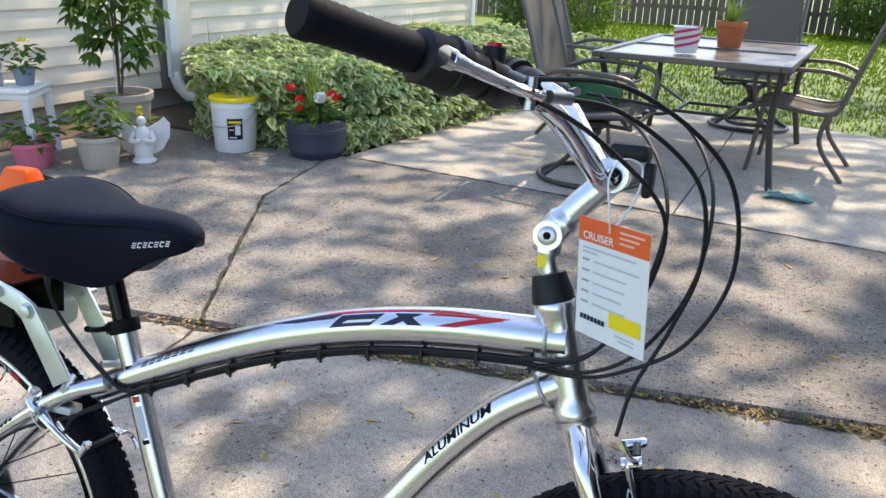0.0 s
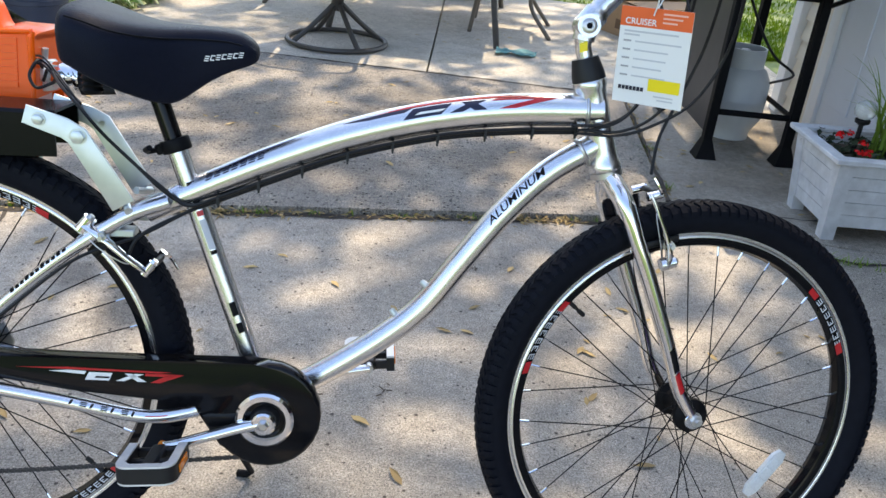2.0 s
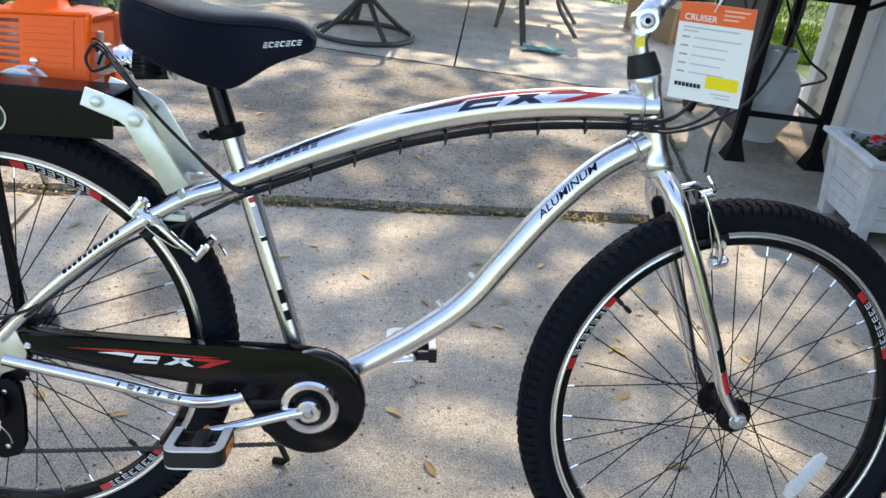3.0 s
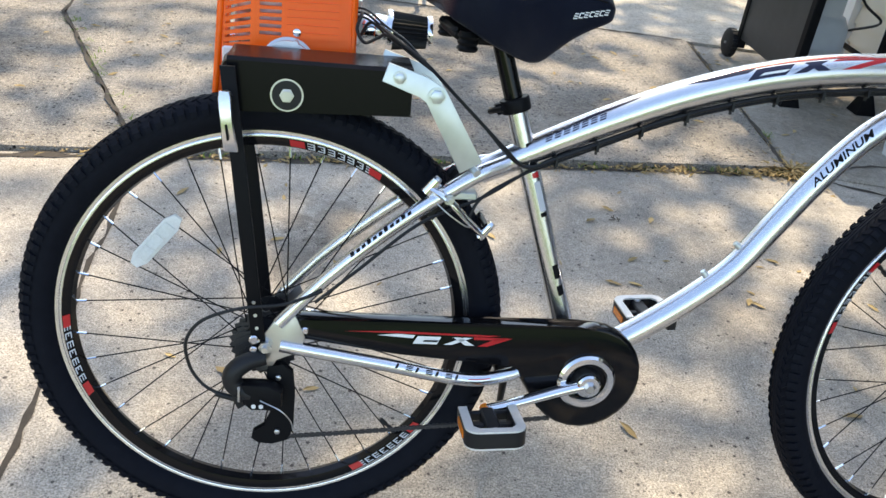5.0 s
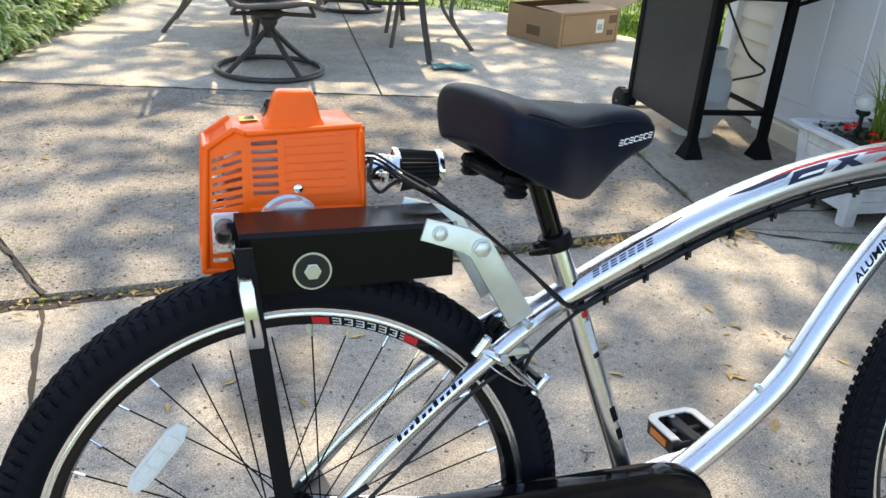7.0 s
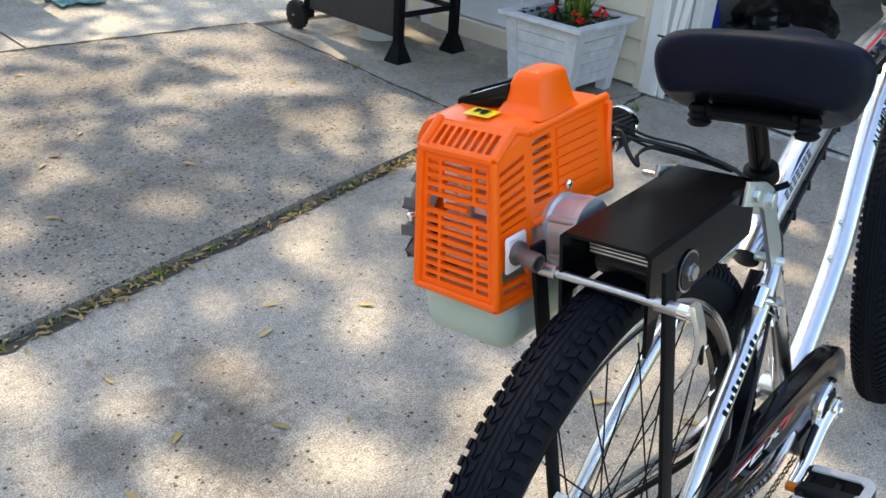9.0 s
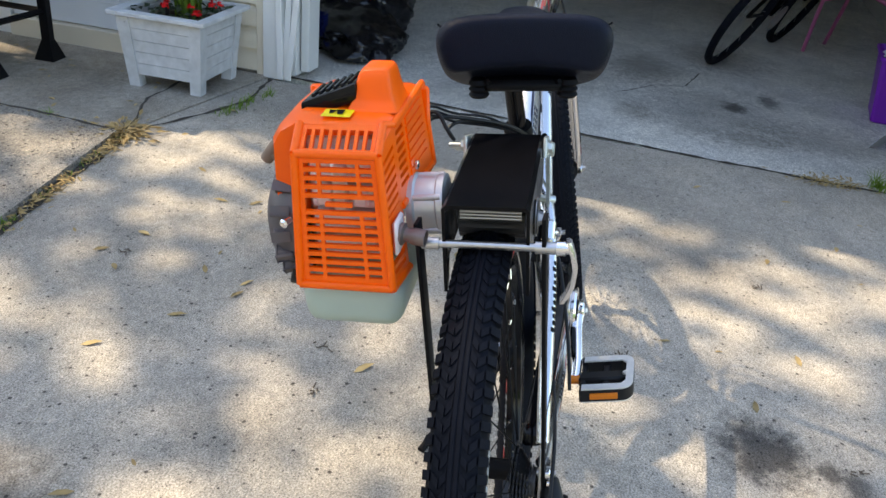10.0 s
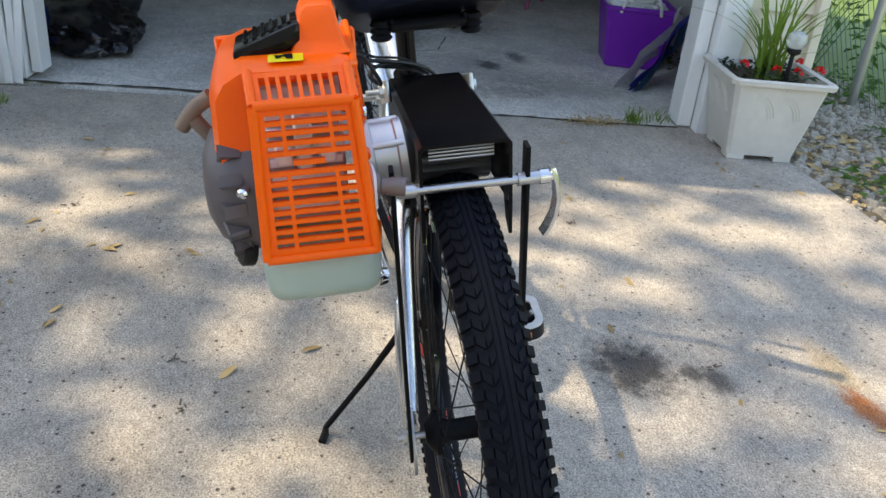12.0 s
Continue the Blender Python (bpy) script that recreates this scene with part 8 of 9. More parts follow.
plate(bm, prof, 2.44, 3.14, 0.02)
part("lid", bm, "black_gloss", grill, "rounded glossy black grill lid")
bm = bmesh.new()
tube(bm, (2.00, 2.50, 0.985), (2.00, 3.08, 0.985), 0.012, sides=10)
for y in (2.54, 3.04):
    tube(bm, (2.00, y, 0.985), (2.04, y, 0.985), 0.009, sides=8)
part("lid_handle", bm, "chrome", grill)
bm = bmesh.new()
box(bm, 2.04, 2.55, 1.99, 2.415, 0.845, 0.868, 0.006)
box(bm, 2.06, 2.53, 2.01, 2.41, 0.868, 0.874, 0.004)
part("side_shelf", bm, "black_paint", grill)
for x in (2.10, 2.48):
    bm = bmesh.new()
    sweep(bm, [Vector((x, 2.42, 0.72)), Vector((x, 2.10, 0.84))], 0.010, 6)
    part("shelf_brace", bm, "black_paint", grill)
bm = bmesh.new()
sweep(bm, spline([(2.15, 2.50, 0.74), (2.22, 2.46, 0.60), (2.32, 2.47, 0.48), (2.44, 2.50, 0.40), (2.46, 2.75, 0.30)], 6), 0.006, 6)
part("gas_hose", bm, "black_plastic", grill)
bm = bmesh.new()
for i in range(34):
    a_ = i / 34 * 6.28
    pass
bmesh.ops.create_uvsphere(bm, u_segments=30, v_segments=18, radius=1.0)
for v in bm.verts:
    f = 1 + 0.12 * noise.noise(v.co * 2.0) + 0.06 * noise.noise(v.co * 5.0)
    v.co = Vector((2.33 + v.co.x * 0.21 * f, 2.72 + v.co.y * 0.27 * f, 1.12 + max(v.co.z, -0.25) * 0.12 * f))
tagged(part("grill_cover", bm, "navy_cloth"), "bunched dark cover lying on the grill lid", "cover")
# opaque tank shape added in place of a clear water bottle
tank = thing("propane_tank", "pale grey tank standing in for a clear water bottle under the grill", "gas tank", Matrix.Translation((2.34, 2.84, 0.005)))
bm = bmesh.new()
lathe(bm, [(0.0, 0.0), (0.105, 0.0), (0.105, 0.03), (0.12, 0.06), (0.148, 0.11), (0.15, 0.19), (0.152, 0.195), (0.152, 0.205), (0.15, 0.21), (0.148, 0.29), (0.12, 0.34), (0.06, 0.37), (0.0, 0.375)], None, 32, close=False)
part("body", bm, "tank_paint", tank)
bm = bmesh.new()
lathe(bm, [(0.10, 0.345), (0.10, 0.44), (0.092, 0.44), (0.092, 0.345)], None, 28, close=False)
tube(bm, (0, 0, 0.36), (0, 0, 0.43), 0.02, sides=12)
part("collar", bm, "tank_paint", tank)
wb = thing("plant_bucket", "white plastic bucket with a grassy plant on the grill shelf", "bucket", Matrix.Translation((2.28, 2.16, 0.8745)))
bm = bmesh.new()
lathe(bm, [(0.0, 0), (0.098, 0.0), (0.102, 0.005), (0.118, 0.20), (0.126, 0.203), (0.126, 0.225), (0.119, 0.228), (0.112, 0.225), (0.108, 0.19), (0.0, 0.19)], None, 34, close=False)
part("body", bm, "white", wb)
bm = bmesh.new()
lathe(bm, [(0.0, 0.20), (0.11, 0.196)], None, 24, close=False)
part("soil", bm, "soil", wb)
bm = bmesh.new()
for k in range(26):
    blade(bm, (random.uniform(-0.05, 0.05), random.uniform(-0.05, 0.05), 0.19), random.uniform(0, 6.28), random.uniform(0.2, 0.4), random.uniform(0.05, 0.2), 0.011)
part("grass_tuft", bm, "blade", wb)

# ---- wooden box planter by the garage ----
random.seed(77)
PL = Matrix.Translation((2.27, 1.60, 0.004)) @ Matrix.Rotation(radians(-2), 4, "Z")
planter = thing("box_planter", "whitewashed wooden box planter with red flowers and grass", "planter", PL)
W0, D0, TOPW, TOPD = 0.33, 0.33, 0.375, 0.365


def flare(bm_, x0, x1, y0, y1, z0, z1, k0, k1):
    """A slab whose section grows from k0 at z0 to k1 at z1 about the box's middle."""
    cx, cy = W0 / 2, D0 / 2
    A = [bm_.verts.new((cx + (x - cx) * k0, cy + (y - cy) * k0, z0)) for x, y in ((x0, y0), (x1, y0), (x1, y1), (x0, y1))]
    B = [bm_.verts.new((cx + (x - cx) * k1, cy + (y - cy) * k1, z1)) for x, y in ((x0, y0), (x1, y0), (x1, y1), (x0, y1))]
    bm_.faces.new(list(reversed(A)))
    bm_.faces.new(B)
    for k in range(4):
        bm_.faces.new((A[k], A[(k + 1) % 4], B[(k + 1) % 4], B[k]))


kz = lambda z: 0.97 + 0.16 * z / 0.31
for i in range(5):
    z0, z1 = 0.055 + i * 0.050, 0.103 + i * 0.050
    for (x0, x1, y0, y1) in ((0.0, W0, 0.0, 0.014), (0.0, W0, D0 - 0.014, D0), (0.0, 0.014, 0.014, D0 - 0.014), (W0 - 0.014, W0, 0.014, D0 - 0.014)):
        bm = bmesh.new()
        flare(bm, x0, x1, y0, y1, z0, z1, kz(z0), kz(z1))
        part("plank", bm, "planter_wood", planter, smooth=False)
for (x0, y0) in ((-0.006, -0.006), (W0 - 0.044, -0.006), (-0.006, D0 - 0.044), (W0 - 0.044, D0 - 0.044)):
    bm = bmesh.new()
    flare(bm, x0, x0 + 0.05, y0, y0 + 0.05, 0.0, 0.306, kz(0), kz(0.306))
    part("corner_post", bm, "planter_wood", planter, smooth=False)
k_ = kz(0.31)
for (x0, x1, y0, y1) in ((-0.03, W0 + 0.03, -0.03, 0.012), (-0.03, W0 + 0.03, D0 - 0.012, D0 + 0.03), (-0.03, 0.012, 0.012, D0 - 0.012), (W0 - 0.012, W0 + 0.03, 0.012, D0 - 0.012)):
    bm = bmesh.new()
    flare(bm, x0, x1, y0, y1, 0.307, 0.326, k_, k_)
    bmesh.ops.bevel(bm, geom=bm.edges[:], offset=0.003, segments=1, affect="EDGES")
    part("rim_board", bm, "planter_wood", planter, smooth=False)
bm = bmesh.new()
box(bm, 0.0, W0, 0.0, D0, 0.24, 0.272)
part("soil", bm, "soil", planter)
items = []
for i in range(190):
    items.append((Vector((random.uniform(0.0, 0.33), random.uniform(0.0, 0.33), random.uniform(0.272, 0.33))), random.uniform(0, 6.28), random.uniform(-0.5, 0.6), random.uniform(-0.5, 0.5), random.uniform(0.025, 0.05), random.uniform(0.02, 0.03)))
leaf_cloud("foliage", items, "leaf_dark", planter)
for k in range(9):
    bm = bmesh.new()
    bloom(bm, (random.uniform(0.02, 0.30), random.uniform(0.0, 0.2), random.uniform(0.315, 0.35)), 0.024, 14)
    part("flower", bm, "flower", planter)
bm = bmesh.new()
for k in range(70):
    blade(bm, (0.22 + random.uniform(-0.05, 0.05), 0.16 + random.uniform(-0.05, 0.05), 0.27), random.uniform(0, 6.28), random.uniform(0.22, 0.46), random.uniform(0.03, 0.26), 0.010)
part("grass_tuft", bm, "blade", planter)
solar_light(PL @ Matrix.Translation((0.13, 0.21, 0.235)))

# ---- plastic planter by the south jamb ----
P2 = Matrix.Translation((2.15, -1.60, 0.0)) @ Matrix.Rotation(radians(-8), 4, "Z")
pl2 = thing("square_planter", "beige square plastic planter with red flowers and long grass", "planter", P2)


def square_ring(bm_, rows):
    rings_ = []
    for (h, z) in rows:
        c = h * 0.90
        rings_.append([bm_.verts.new((x, y, z)) for x, y in ((-h, -c), (-c, -h), (c, -h), (h, -c), (h, c), (c, h), (-c, h), (-h, c))])
    for A, B in zip(rings_, rings_[1:]):
        for k in range(8):
            bm_.faces.new((A[k], A[(k + 1) % 8], B[(k + 1) % 8], B[k]))


bm = bmesh.new()
square_ring(bm, [(0.0, 0.02), (0.13, 0.02), (0.135, 0.022), (0.185, 0.315), (0.205, 0.318), (0.208, 0.335), (0.200, 0.342), (0.180, 0.338), (0.172, 0.29), (0.0, 0.288)])
body = part("pot", bm, "planter_plastic", pl2, smooth=False)
for sx in (-1, 1):
    for sy in (-1, 1):
        bm = bmesh.new()
        box(bm, min(sx * 0.06, sx * 0.132), max(sx * 0.06, sx * 0.132), min(sy * 0.06, sy * 0.132), max(sy * 0.06, sy * 0.132), 0.0, 0.024, 0.003)
        part("foot", bm, "planter_plastic", pl2)
for side in range(4):
    for off in (-0.045, 0.06):
        for j in range(3):
            bm = bmesh.new()
            arc = []
            for i in range(9):
                a = 0.25 + i * 0.16
                x = off - 0.05 + (0.075 + j * 0.012) * math.cos(a)
                z = 0.155 + (0.105 + j * 0.012) * math.sin(a)
                h = 0.135 + 0.05 * (z - 0.022) / 0.293
                arc.append(Matrix.Rotation(side * math.pi / 2, 4, "Z") @ Vector((x, -h - 0.0005, z)))
            sweep(bm, arc, 0.0018, 5)
            part("relief_line", bm, "planter_plastic", pl2)
bm = bmesh.new()
box(bm, -0.17, 0.17, -0.17, 0.17, 0.285, 0.300)
part("soil", bm, "soil", pl2)
items = []
for i in range(150):
    items.append((Vector((random.uniform(-0.16, 0.16), random.uniform(-0.16, 0.16), random.uniform(0.30, 0.35))), random.uniform(0, 6.28), random.uniform(-0.5, 0.6), random.uniform(-0.5, 0.5), random.uniform(0.025, 0.05), 0.025))
leaf_cloud("foliage", items, "leaf_dark", pl2)
for (x, y, z) in ((-0.10, 0.14, 0.37), (-0.12, 0.02, 0.36), (-0.13, -0.06, 0.36), (-0.14, -0.14, 0.375), (0.02, -0.13, 0.37)):
    bm = bmesh.new()
    bloom(bm, (x, y, z), 0.026, 18)
    part("flower", bm, "flower", pl2)
bm = bmesh.new()
for k in range(46):
    blade(bm, (0.02 + random.uniform(-0.04, 0.04), 0.0 + random.uniform(-0.05, 0.05), 0.29), random.uniform(0, 6.28), random.uniform(0.25, 0.55), random.uniform(0.1, 0.5), 0.012, 8)
part("grass_tuft", bm, "blade", pl2)
solar_light(P2 @ Matrix.Translation((-0.07, -0.05, 0.27)))

# ---- garage contents ----
def crumple(name, label, cat, m, sx, sy, sz, material, amp=0.25, f=2.2):
    bm_ = bmesh.new()
    bmesh.ops.create_icosphere(bm_, subdivisions=5, radius=1.0)
    for v in bm_.verts:
        k = 1 + amp * noise.noise(v.co * f) + amp * 0.55 * abs(noise.noise(v.co * f * 2.7 + Vector((3, 1, 2)))) + amp * 0.25 * noise.noise(v.co * f * 7)
        v.co = Vector((v.co.x * sx * k, v.co.y * sy * k, max(v.co.z, -0.55) * sz * k + 0.55 * sz))
        v.co.z = max(v.co.z, 0.002)
    ob_ = tagged(part(name, bm_, material, angle=75), label, cat)
    ob_.matrix_world = m
    return ob_


crumple("rubbish_bag", "black plastic rubbish bag slumped on the garage floor", "bag", Matrix.Translation((3.50, 1.28, -0.003)) @ Matrix.Rotation(0.4, 4, "Z"), 0.42, 0.24, 0.13, "bag", 0.22)
crumple("rubbish_bag", "black plastic rubbish bag behind another", "bag", Matrix.Translation((3.95, 1.35, -0.003)), 0.34, 0.26, 0.22, "bag", 0.2)
crumple("blue_bag", "dark blue bag at the garage wall", "bag", Matrix.Translation((3.45, 1.62, -0.003)), 0.16, 0.10, 0.22, "blue", 0.25)

bin_ = thing("purple_bin", "purple plastic tub with a white rope handle", "tub", Matrix.Translation((3.56, -1.60, -0.003)) @ Matrix.Rotation(radians(-12), 4, "Z") @ Matrix.Scale(0.86, 4))
bm = bmesh.new()
rows = [(0.0, 0.004), (0.165, 0.004), (0.17, 0.01), (0.215, 0.36), (0.228, 0.365), (0.228, 0.385), (0.215, 0.388), (0.205, 0.36), (0.16, 0.02), (0.0, 0.016)]
square_ring(bm, rows)
part("tub", bm, "purple", bin_, smooth=False)
bm = bmesh.new()
sweep(bm, spline([(-0.21, -0.12, 0.35), (-0.27, -0.08, 0.45), (-0.22, 0.02, 0.56), (-0.24, 0.10, 0.47), (-0.21, 0.13, 0.35)], 6), 0.011, 8)
part("rope_handle", bm, "white", bin_)
crumple("plastic_liner", "white plastic sheet inside the tub", "plastic sheet", Matrix.Translation((3.56, -1.60, 0.27)), 0.15, 0.15, 0.06, "white", 0.3, 4)

tarp = thing("feed_sack", "white and blue woven plastic sacks slumped by the jamb", "sack", Matrix.Translation((2.99, -1.56, -0.003)) @ Matrix.Rotation(radians(-20), 4, "Z"))
for (off, mt, tw) in ((-0.03, "white", 0.0), (0.03, "blue", 0.25), (0.06, "blue_dark", 0.4)):
    bm = bmesh.new()
    n = 14
    G_ = []
    for i in range(n + 1):
        row = []
        for j in range(9):
            u, v = i / n, j / 8
            x = -0.10 + 0.30 * v + 0.14 * u + 0.02 * noise.noise(Vector((u * 4, v * 4, off * 30)))
            z = 0.005 + 0.42 * u * (1 - 0.35 * v) + 0.02 * noise.noise(Vector((u * 6, v * 6, off * 50)))
            y = 0.10 - 0.18 * u - off + 0.05 * noise.noise(Vector((u * 3, v * 3, 5 + off * 20))) + 0.10 * (1 - v) * (1 - u)
            row.append(bm.verts.new((x, y, max(0.004, z))))
        G_.append(row)
    for i in range(n):
        for j in range(8):
            bm.faces.new((G_[i][j], G_[i][j + 1], G_[i + 1][j + 1], G_[i + 1][j]))
    bmesh.ops.solidify(bm, geom=bm.faces[:], thickness=0.004)
    part("sack", bm, mt, tarp)

# second bicycle lying in the dark, seen through the doorway
b2 = thing("dark_bicycle", "black bicycle leaning in the dark garage", "bicycle", Matrix.Translation((4.25, -0.72, -0.003)) @ Matrix.Rotation(radians(-28), 4, "Z") @ Matrix.Rotation(radians(24), 4, "X"))
for cx in (0.0, 1.02):
    bm = bmesh.new()
    sweep(bm, [Vector((cx + 0.31 * math.cos(2 * math.pi * k / 48), 0, 0.335 + 0.31 * math.sin(2 * math.pi * k / 48))) for k in range(48)], 0.024, 8, closed=True)
    w2 = part("wheel", bm, "tyre", b2)
    for k in range(16):
        a = 2 * math.pi * k / 16
        bm = bmesh.new()
        tube(bm, (cx + 0.02 * math.cos(a + 0.8), 0.02, 0.335 + 0.02 * math.sin(a + 0.8)), (cx + 0.29 * math.cos(a), 0, 0.335 + 0.29 * math.sin(a)), 0.0013, sides=4)
        part("spoke", bm, "steel", w2)
for nm, pts, r in (("frame", [(0.30, 0, 0.70), (0.85, 0, 0.72), (0.45, 0, 0.30), (0.30, 0, 0.70)], 0.017), ("stay", [(0.0, 0, 0.335), (0.30, 0, 0.66), (0.45, 0, 0.30), (0.0, 0, 0.335)], 0.011), ("fork", [(0.84, 0, 0.80), (0.88, 0, 0.66), (1.02, 0, 0.335)], 0.014), ("handlebar", [(0.83, -0.28, 0.90), (0.84, 0, 0.86), (0.83, 0.28, 0.90)], 0.012)):
    bm = bmesh.new()
    sweep(bm, [Vector(p) for p in pts], r, 8)
    part(nm, bm, "black_gloss", b2)
bm = bmesh.new()
lathe(bm, [(0.085, -0.003), (0.09, 0), (0.085, 0.003)], axis_m((0.45, -0.05, 0.30), (0, 1, 0)), 28)
part("chain_ring", bm, "steel", b2)
bm = bmesh.new()
box(bm, 0.16, 0.40, -0.07, 0.07, 0.80, 0.85, 0.02, seg=2)
tube(bm, (0.30, 0, 0.68), (0.29, 0, 0.81), 0.013)
part("saddle", bm, "vinyl", b2)
# pink tubular frame standing beside the tub
pk = thing("pink_stand", "pink tubular metal stand in the garage", "stand", Matrix.Translation((4.86, -1.60, -0.003)) @ Matrix.Rotation(radians(-24), 4, "Z"))
for pts in ([(0, 0.25, 0.0), (0.02, 0.22, 0.35), (0.05, 0.18, 0.75)], [(0, -0.30, 0.0), (-0.02, -0.27, 0.35), (0.0, -0.18, 0.75)], [(0.02, 0.22, 0.34), (0.0, -0.02, 0.42), (-0.02, -0.27, 0.34)], [(0.05, 0.18, 0.74), (0.02, 0.0, 0.78), (0.0, -0.18, 0.74)], [(0.4, 0.2, 0.0), (0.25, 0.1, 0.4), (0.02, 0.0, 0.78)]):
    bm = bmesh.new()
    sweep(bm, spline(pts, 5), 0.013, 8)
    part("bar", bm, "pink_paint", pk)

# ---- chain-link fence, gravel and ivy south of the garage ----
random.seed(91)
bm = bmesh.new()
ngon_prism(bm, [(0.2, -1.725), (2.05, -1.725), (2.36, -1.90), (8.5, -2.5), (8.5, -3.1), (0.2, -2.6)], -0.2, -0.012)
structure("gravel_strip", bm, "gravel", "strip of pale gravel beside the garage", "gravel")
vs, fs = [], []
for i in range(3200):
    x = random.uniform(1.2, 4.6)
    y = random.uniform(-2.75, -1.74) - max(0.0, (x - 2.2) * 0.10)
    r = random.uniform(0.008, 0.024)
    k = len(vs)
    a0 = random.uniform(0, 6.28)
    for j in range(5):
        a = a0 + j * 1.2566
        vs.append((x + r * math.cos(a) * random.uniform(0.8, 1.2), y + r * math.sin(a), -0.012))
    for j in range(5):
        a = a0 + j * 1.2566
        vs.append((x + 0.6 * r * math.cos(a), y + 0.6 * r * math.sin(a), -0.012 + r * random.uniform(0.6, 0.9)))
    for j in range(5):
        fs.append((k + j, k + (j + 1) % 5, k + 5 + (j + 1) % 5, k + 5 + j))
    fs.append((k + 5, k + 6, k + 7, k + 8, k + 9))
me = bpy.data.meshes.new("gravel_stones")
me.from_pydata(vs, [], fs)
ob = new("gravel_stones", me)
me.materials.append(M["stones"])
tagged(ob, "loose pale gravel stones", "gravel", kind="stuff")
items = []
for i in range(2600):
    x = random.uniform(1.0, 4.6)
    y = random.uniform(-2.9, -1.78)
    if noise.noise(Vector((x * 2.1, y * 2.1, 7))) < 0.02 - 0.25 * (y < -2.35):
        continue
    items.append((Vector((x, y, random.uniform(0.0, 0.06))), random.uniform(0, 6.28), random.uniform(-0.3, 0.6), random.uniform(-0.5, 0.5), random.uniform(0.03, 0.065), random.uniform(0.02, 0.04)))
leaf_cloud("ground_ivy", items, "leaf", None, "low weeds creeping over the gravel", "stuff", "weeds")
items = []
for i in range(260):
    items.append((Vector((random.uniform(0.9, 2.4), random.uniform(-2.25, -1.74), 0.004)), random.uniform(0, 6.28), random.uniform(-0.2, 0.3), random.uniform(-0.4, 0.4), random.uniform(0.03, 0.07), random.uniform(0.02, 0.035)))
leaf_cloud("dead_leaves", items, "dry_leaf", None, "dry brown leaves beside the driveway", "stuff", "leaves")
cl = thing("chain_link_fence", "green wire chain-link fence overgrown with vines", "fence", Matrix.Translation((2.9, -2.62, -0.02)) @ Matrix.Rotation(radians(-7), 4, "Z"))
vs, fs = [], []
bm = bmesh.new()
for i in range(-8, 110):
    for sgn in (-1, 1):
        x0 = i * 0.055
        a, b = Vector((x0, 0.002 * sgn, 0.0)), Vector((x0 + sgn * 1.2 * 0.8, 0.002 * sgn, 1.2))
        if min(a.x, b.x) < -0.4 or max(a.x, b.x) > 5.4:
            continue
        sweep(bm, [a, b], 0.0022, 3, cap=False)
mesh_ = part("wire_mesh", bm, "fence_wire", cl)
mesh_["kind"] = "stuff"
for x in (0.0, 2.6, 5.2):
    bm = bmesh.new()
    tube(bm, (x, 0.03, 0), (x, 0.03, 1.25), 0.024, sides=12)
    part("post", bm, "steel", cl)
bm = bmesh.new()
tube(bm, (-0.4, 0.02, 1.2), (5.4, 0.02, 1.2), 0.018, sides=10)
part("top_rail", bm, "steel", cl)
items = []
for i in range(1500):
    x, z = random.uniform(2.7, 8.0), random.uniform(0.0, 1.3)
    items.append((Vector((x, -2.85 - (x - 2.9) * 0.12 - random.uniform(0, 0.7), z)), random.uniform(0, 6.28), random.uniform(-0.7, 0.5), random.uniform(-0.5, 0.5), random.uniform(0.05, 0.12), random.uniform(0.03, 0.07)))
leaf_cloud("vine", items, "leaf", None, "leafy green vines behind the wire fence", "stuff", "vines")

# ---- litter on the concrete: leaves, debris in the joints, weeds, stains ----
random.seed(123)
bm = bmesh.new()
leaf_pts = [(0.0, 0, 0), (0.018, 0.010, 0.003), (0.04, 0.009, 0.006), (0.062, 0.0, 0.004), (0.04, -0.008, 0.007), (0.018, -0.009, 0.002)]
bm.faces.new([bm.verts.new(p) for p in leaf_pts])
me_leaf = bpy.data.meshes.new("fallen_leaf")
bm.to_mesh(me_leaf)
bm.free()
me_leaf.materials.append(M["dry_leaf"])


def litter(x, y, z, s=1.0, material=None):
    ob_ = new("fallen_leaf", me_leaf)
    ob_.matrix_world = Matrix.Translation((x, y, z + 0.002)) @ Matrix.Rotation(random.uniform(0, 6.28), 4, "Z") @ Matrix.Rotation(random.uniform(-0.15, 0.15), 4, "X") @ Matrix.Scale(s, 4)
    tagged(ob_, "curled dry yellow leaf on the concrete", "leaf", group="fallen leaves")


for (x, y) in ((0.92, 0.93), (0.89, 0.82), (0.74, 0.20), (0.11, 0.80), (0.25, 1.10), (-0.05, 0.95), (0.87, 0.80), (1.19, 0.52), (0.34, 1.20), (0.52, 1.05), (0.70, 0.93), (1.30, 0.30), (1.25, 0.72), (1.08, 1.22), (0.62, 0.42)):
    litter(x, y, 0.0, random.uniform(0.7, 1.1))
for i in range(85):
    x, y = random.uniform(-1.4, 2.2), random.uniform(-1.6, 1.5)
    if y < 1.3 + 0.1 * x:
        litter(x, y, 0.0, random.uniform(0.35, 0.9))
for i in range(60):
    x, y = random.uniform(-1.2, 1.7), random.uniform(1.8, 3.3)
    litter(x, y, 0.022, random.uniform(0.4, 0.9))
for i in range(130):
    litter(random.uniform(-0.6, 2.4), random.uniform(3.75, 6.3), 0.02, random.uniform(0.25, 0.65))
for i in range(30):
    litter(random.uniform(1.85, 2.6), random.uniform(1.7, 3.2), 0.004, random.uniform(0.4, 0.9))
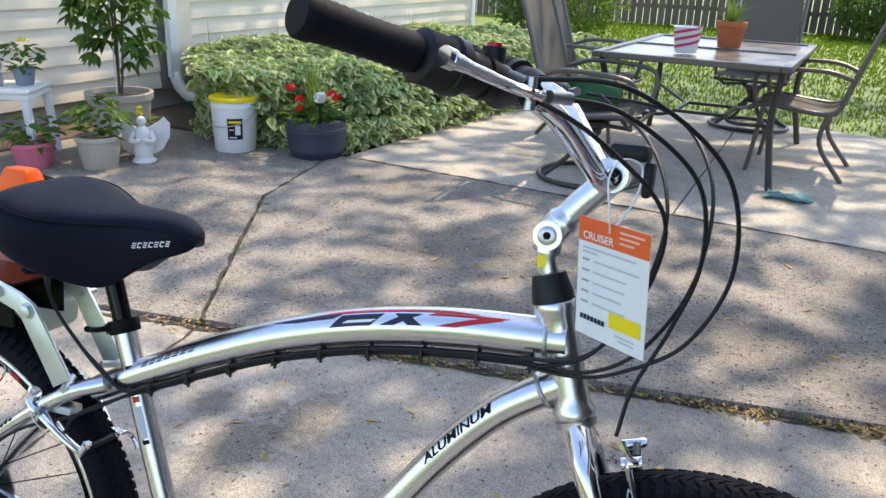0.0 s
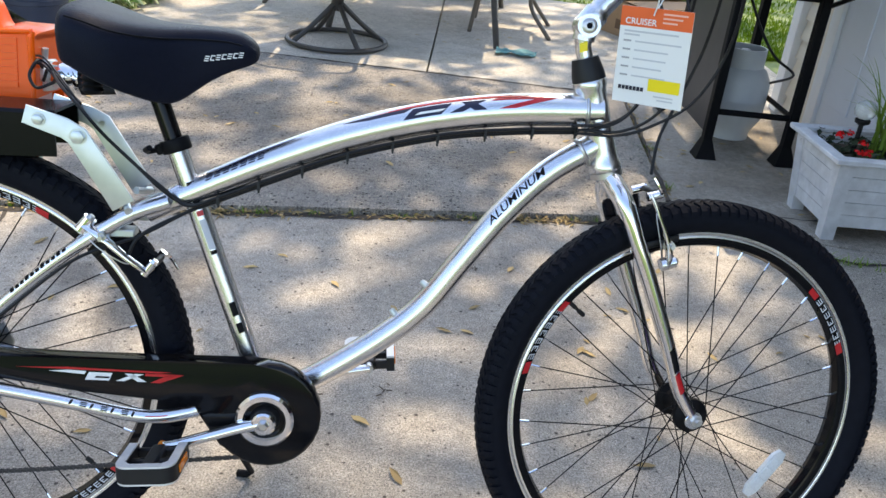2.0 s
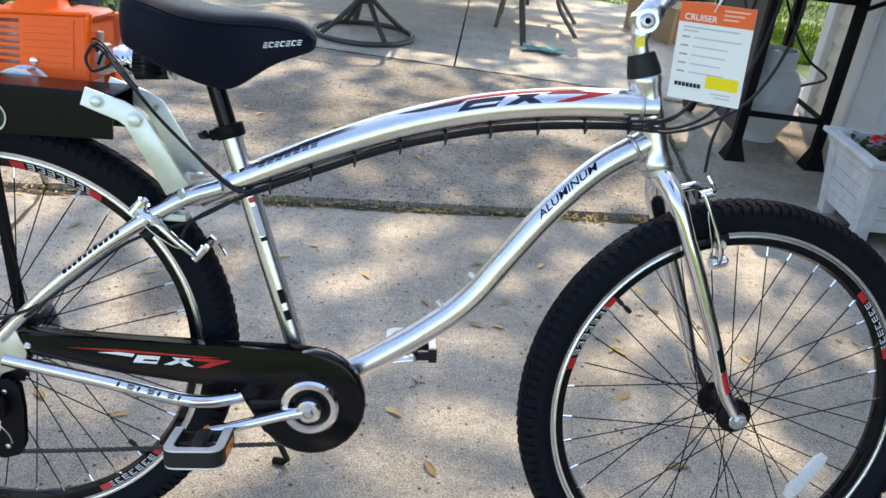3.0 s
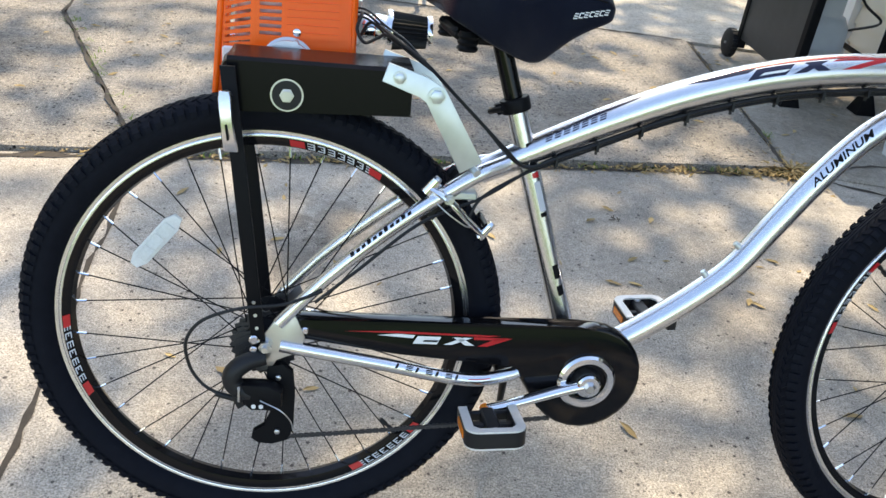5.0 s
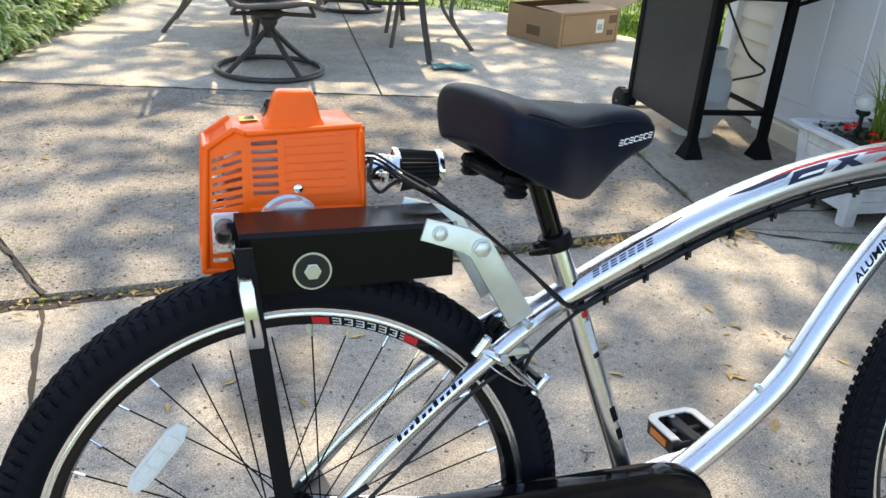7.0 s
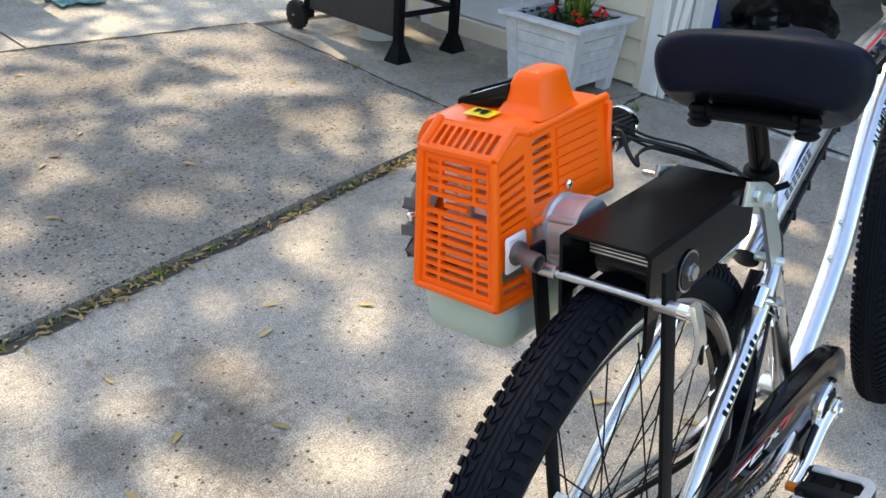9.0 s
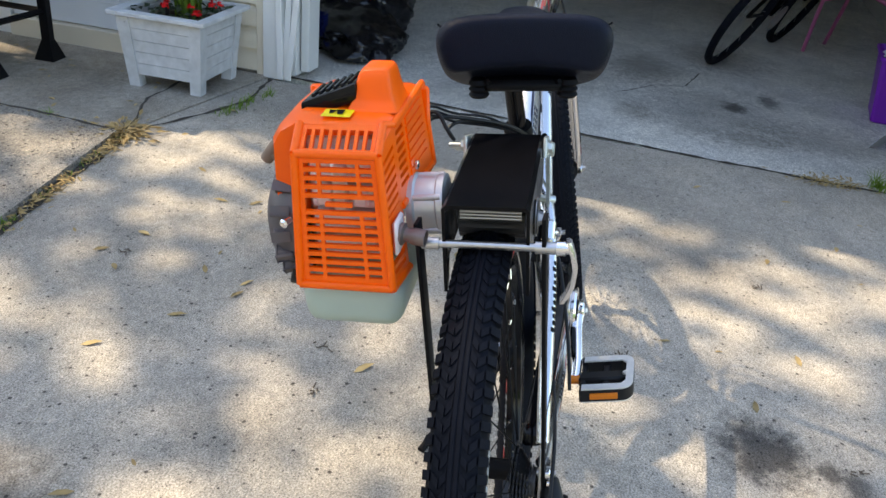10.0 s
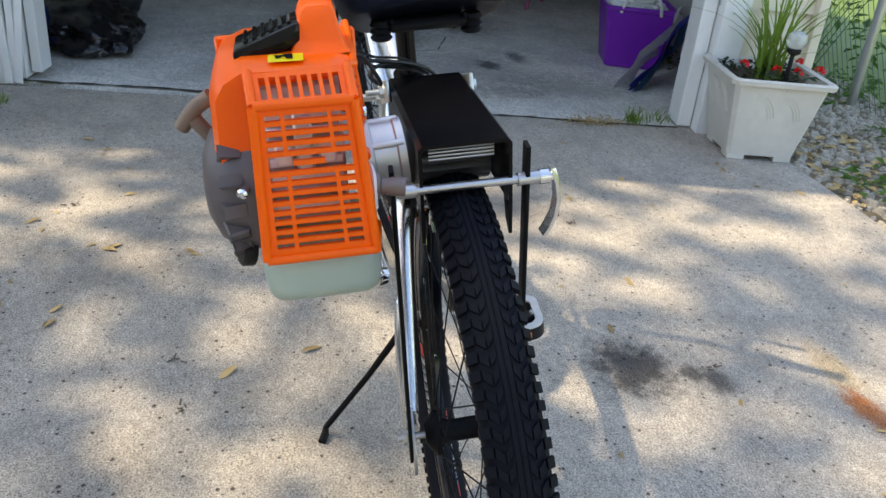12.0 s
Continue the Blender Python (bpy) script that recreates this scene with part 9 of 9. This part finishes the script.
# packed debris along the raised slab's edge and its corner
items = []
for i in range(3000):
    f = random.random()
    x = -0.9 + 2.62 * f
    y = 1.385 + (x + 0.76) * 0.1045 + random.gauss(0.008, 0.022)
    dens = 0.22 + 0.7 * noise.noise(Vector((x * 3, 0, 3))) + (0.7 if x > 1.45 else 0)
    if random.random() > dens:
        continue
    items.append((Vector((x, y, random.uniform(0.0, 0.014))), random.uniform(0, 6.28), random.uniform(-0.2, 0.5), random.uniform(-0.6, 0.6), random.uniform(0.012, 0.045), random.uniform(0.004, 0.012)))
for i in range(260):
    a = random.uniform(0, 6.28)
    r = abs(random.gauss(0, 0.06))
    items.append((Vector((1.76 + r * math.cos(a), 1.66 + r * math.sin(a), random.uniform(0, 0.02))), a, random.uniform(-0.2, 0.5), random.uniform(-0.6, 0.6), random.uniform(0.02, 0.055), random.uniform(0.008, 0.018)))
for i in range(420):
    y = random.uniform(1.68, 3.35)
    x = 1.745 + (y - 1.67) * 0.112 + random.gauss(0, 0.012)
    items.append((Vector((x, y, random.uniform(0, 0.016))), random.uniform(0, 6.28), random.uniform(-0.2, 0.5), random.uniform(-0.6, 0.6), random.uniform(0.012, 0.035), random.uniform(0.005, 0.011)))
for i in range(200):
    items.append((Vector((2.44 + random.gauss(0, 0.03), -1.02 + random.gauss(0, 0.07), random.uniform(0, 0.012))), random.uniform(0, 6.28), random.uniform(-0.2, 0.5), random.uniform(-0.6, 0.6), random.uniform(0.012, 0.035), random.uniform(0.005, 0.011)))
leaf_cloud("joint_debris", items, "dry_leaf", None, "dry leaf debris packed in the concrete joints", "stuff", "debris")
bm = bmesh.new()
def tuft(x, y, z, n, h, r):
    for k in range(n):
        blade(bm, (x + random.gauss(0, r), y + random.gauss(0, r * 0.5), z), random.uniform(0, 6.28), random.uniform(0.4, 1.0) * h, random.uniform(0.3, 0.9) * h, 0.004, 4)
for i in range(26):
    x = random.uniform(-0.7, 1.7)
    tuft(x, 1.39 + (x + 0.76) * 0.1045, 0.0, 5, 0.03, 0.012)
for i in range(16):
    f = random.random()
    tuft(-0.53 - 0.66 * f, 1.43 + 1.42 * f, 0.012, 6, 0.04, 0.02)
for (x, y) in ((2.15, 1.42), (2.22, 1.40), (2.30, 1.40), (2.42, 1.36), (1.80, 2.0), (1.84, 2.5)):
    tuft(x, y, 0.0, 24, 0.05, 0.03)
for i in range(9):
    tuft(2.46 + random.uniform(-0.05, 0.06), -1.28 + random.uniform(-0.1, 0.1), 0.0, 10, 0.09, 0.025)
tagged(part("weeds", bm, "blade", None), "small green weeds growing in the joints", "weeds", kind="stuff")
# joints and cracks: thin dark grooves filled with soil
def crack(name, pts, w, z, label):
    bm_ = bmesh.new()
    P_ = [Vector((x, y, z)) for x, y in pts]
    fine = []
    for a, b in zip(P_, P_[1:]):
        n = max(2, int((b - a).length / 0.04))
        fine += [a.lerp(b, i / n) for i in range(n)]
    fine.append(P_[-1])
    prev = None
    for i, p in enumerate(fine):
        d = (fine[min(i + 1, len(fine) - 1)] - fine[max(i - 1, 0)]).normalized()
        s_ = Vector((-d.y, d.x, 0))
        o = s_ * (0.012 * noise.noise(p * 9) + 0.006 * noise.noise(p * 31))
        ww = w * (0.35 + 1.2 * random.random())
        cur = (bm_.verts.new(p + o + s_ * ww / 2), bm_.verts.new(p + o - s_ * ww / 2))
        if prev:
            bm_.faces.new((prev[0], cur[0], cur[1], prev[1]))
        prev = cur
    return structure(name, bm_, "joint_dirt", label, "crack")


crack("joint_1", [(2.73, 1.44), (2.70, 0.87), (2.56, -0.09), (2.45, -0.95), (2.40, -1.4)], 0.022, 0.0022, "dirt-filled joint at the garage threshold")
crack("joint_2", [(1.80, 1.64), (2.05, 1.52), (2.31, 1.41), (2.66, 1.44)], 0.018, 0.0022, "weedy joint in the driveway")
crack("joint_3", [(1.80, 1.66), (2.15, 1.78), (2.6, 1.75)], 0.014, 0.0064, "joint in the concrete strip")
crack("joint_4", [(-0.55, 1.42), (-0.50, 0.70), (-0.43, -0.4), (-0.38, -1.72)], 0.012, 0.0022, "dirt-filled joint across the driveway")
crack("joint_5", [(-0.95, 1.345), (-0.70, 1.386), (0.4, 1.502), (1.2, 1.586), (1.76, 1.645)], 0.030, 0.0026, "dirt-filled gap under the raised slab's edge")
crack("joint_6", [(-1.33, 3.872), (-0.44, 3.735), (0.58, 3.570), (1.2, 3.473), (1.90, 3.360)], 0.026, 0.0236, "dirt-filled joint between patio and slab")
crack("joint_7", [(-0.557, 1.432), (-0.90, 2.17), (-1.207, 2.85), (-1.337, 3.86)], 0.013, 0.0236, "ragged joint between the old slabs")
crack("joint_8", [(1.738, 1.68), (1.84, 2.5), (1.932, 3.34)], 0.014, 0.0236, "dirt-filled joint beside the concrete strip")
crack("crack_1", [(3.3, -0.15), (3.55, -0.35), (3.62, -0.52), (3.95, -0.62)], 0.006, -0.001, "thin crack in the garage floor")
# small dark spots and twigs
bm = bmesh.new()
for (x, y) in ((0.70, 0.52), (0.95, 1.19), (0.52, 0.48), (0.62, -0.70), (1.5, 0.9), (0.9, -0.2), (1.4, -0.6)):
    for k in range(5):
        a = random.uniform(0, 6.28)
        c = Vector((x + random.gauss(0, 0.01), y + random.gauss(0, 0.01), 0.004))
        d = Vector((math.cos(a), math.sin(a), 0.2)) * random.uniform(0.008, 0.02)
        sweep(bm, [c, c + d], 0.002, 4)
tagged(part("debris", bm, "bark", None), "bits of bark and twig on the concrete", "debris", kind="stuff")
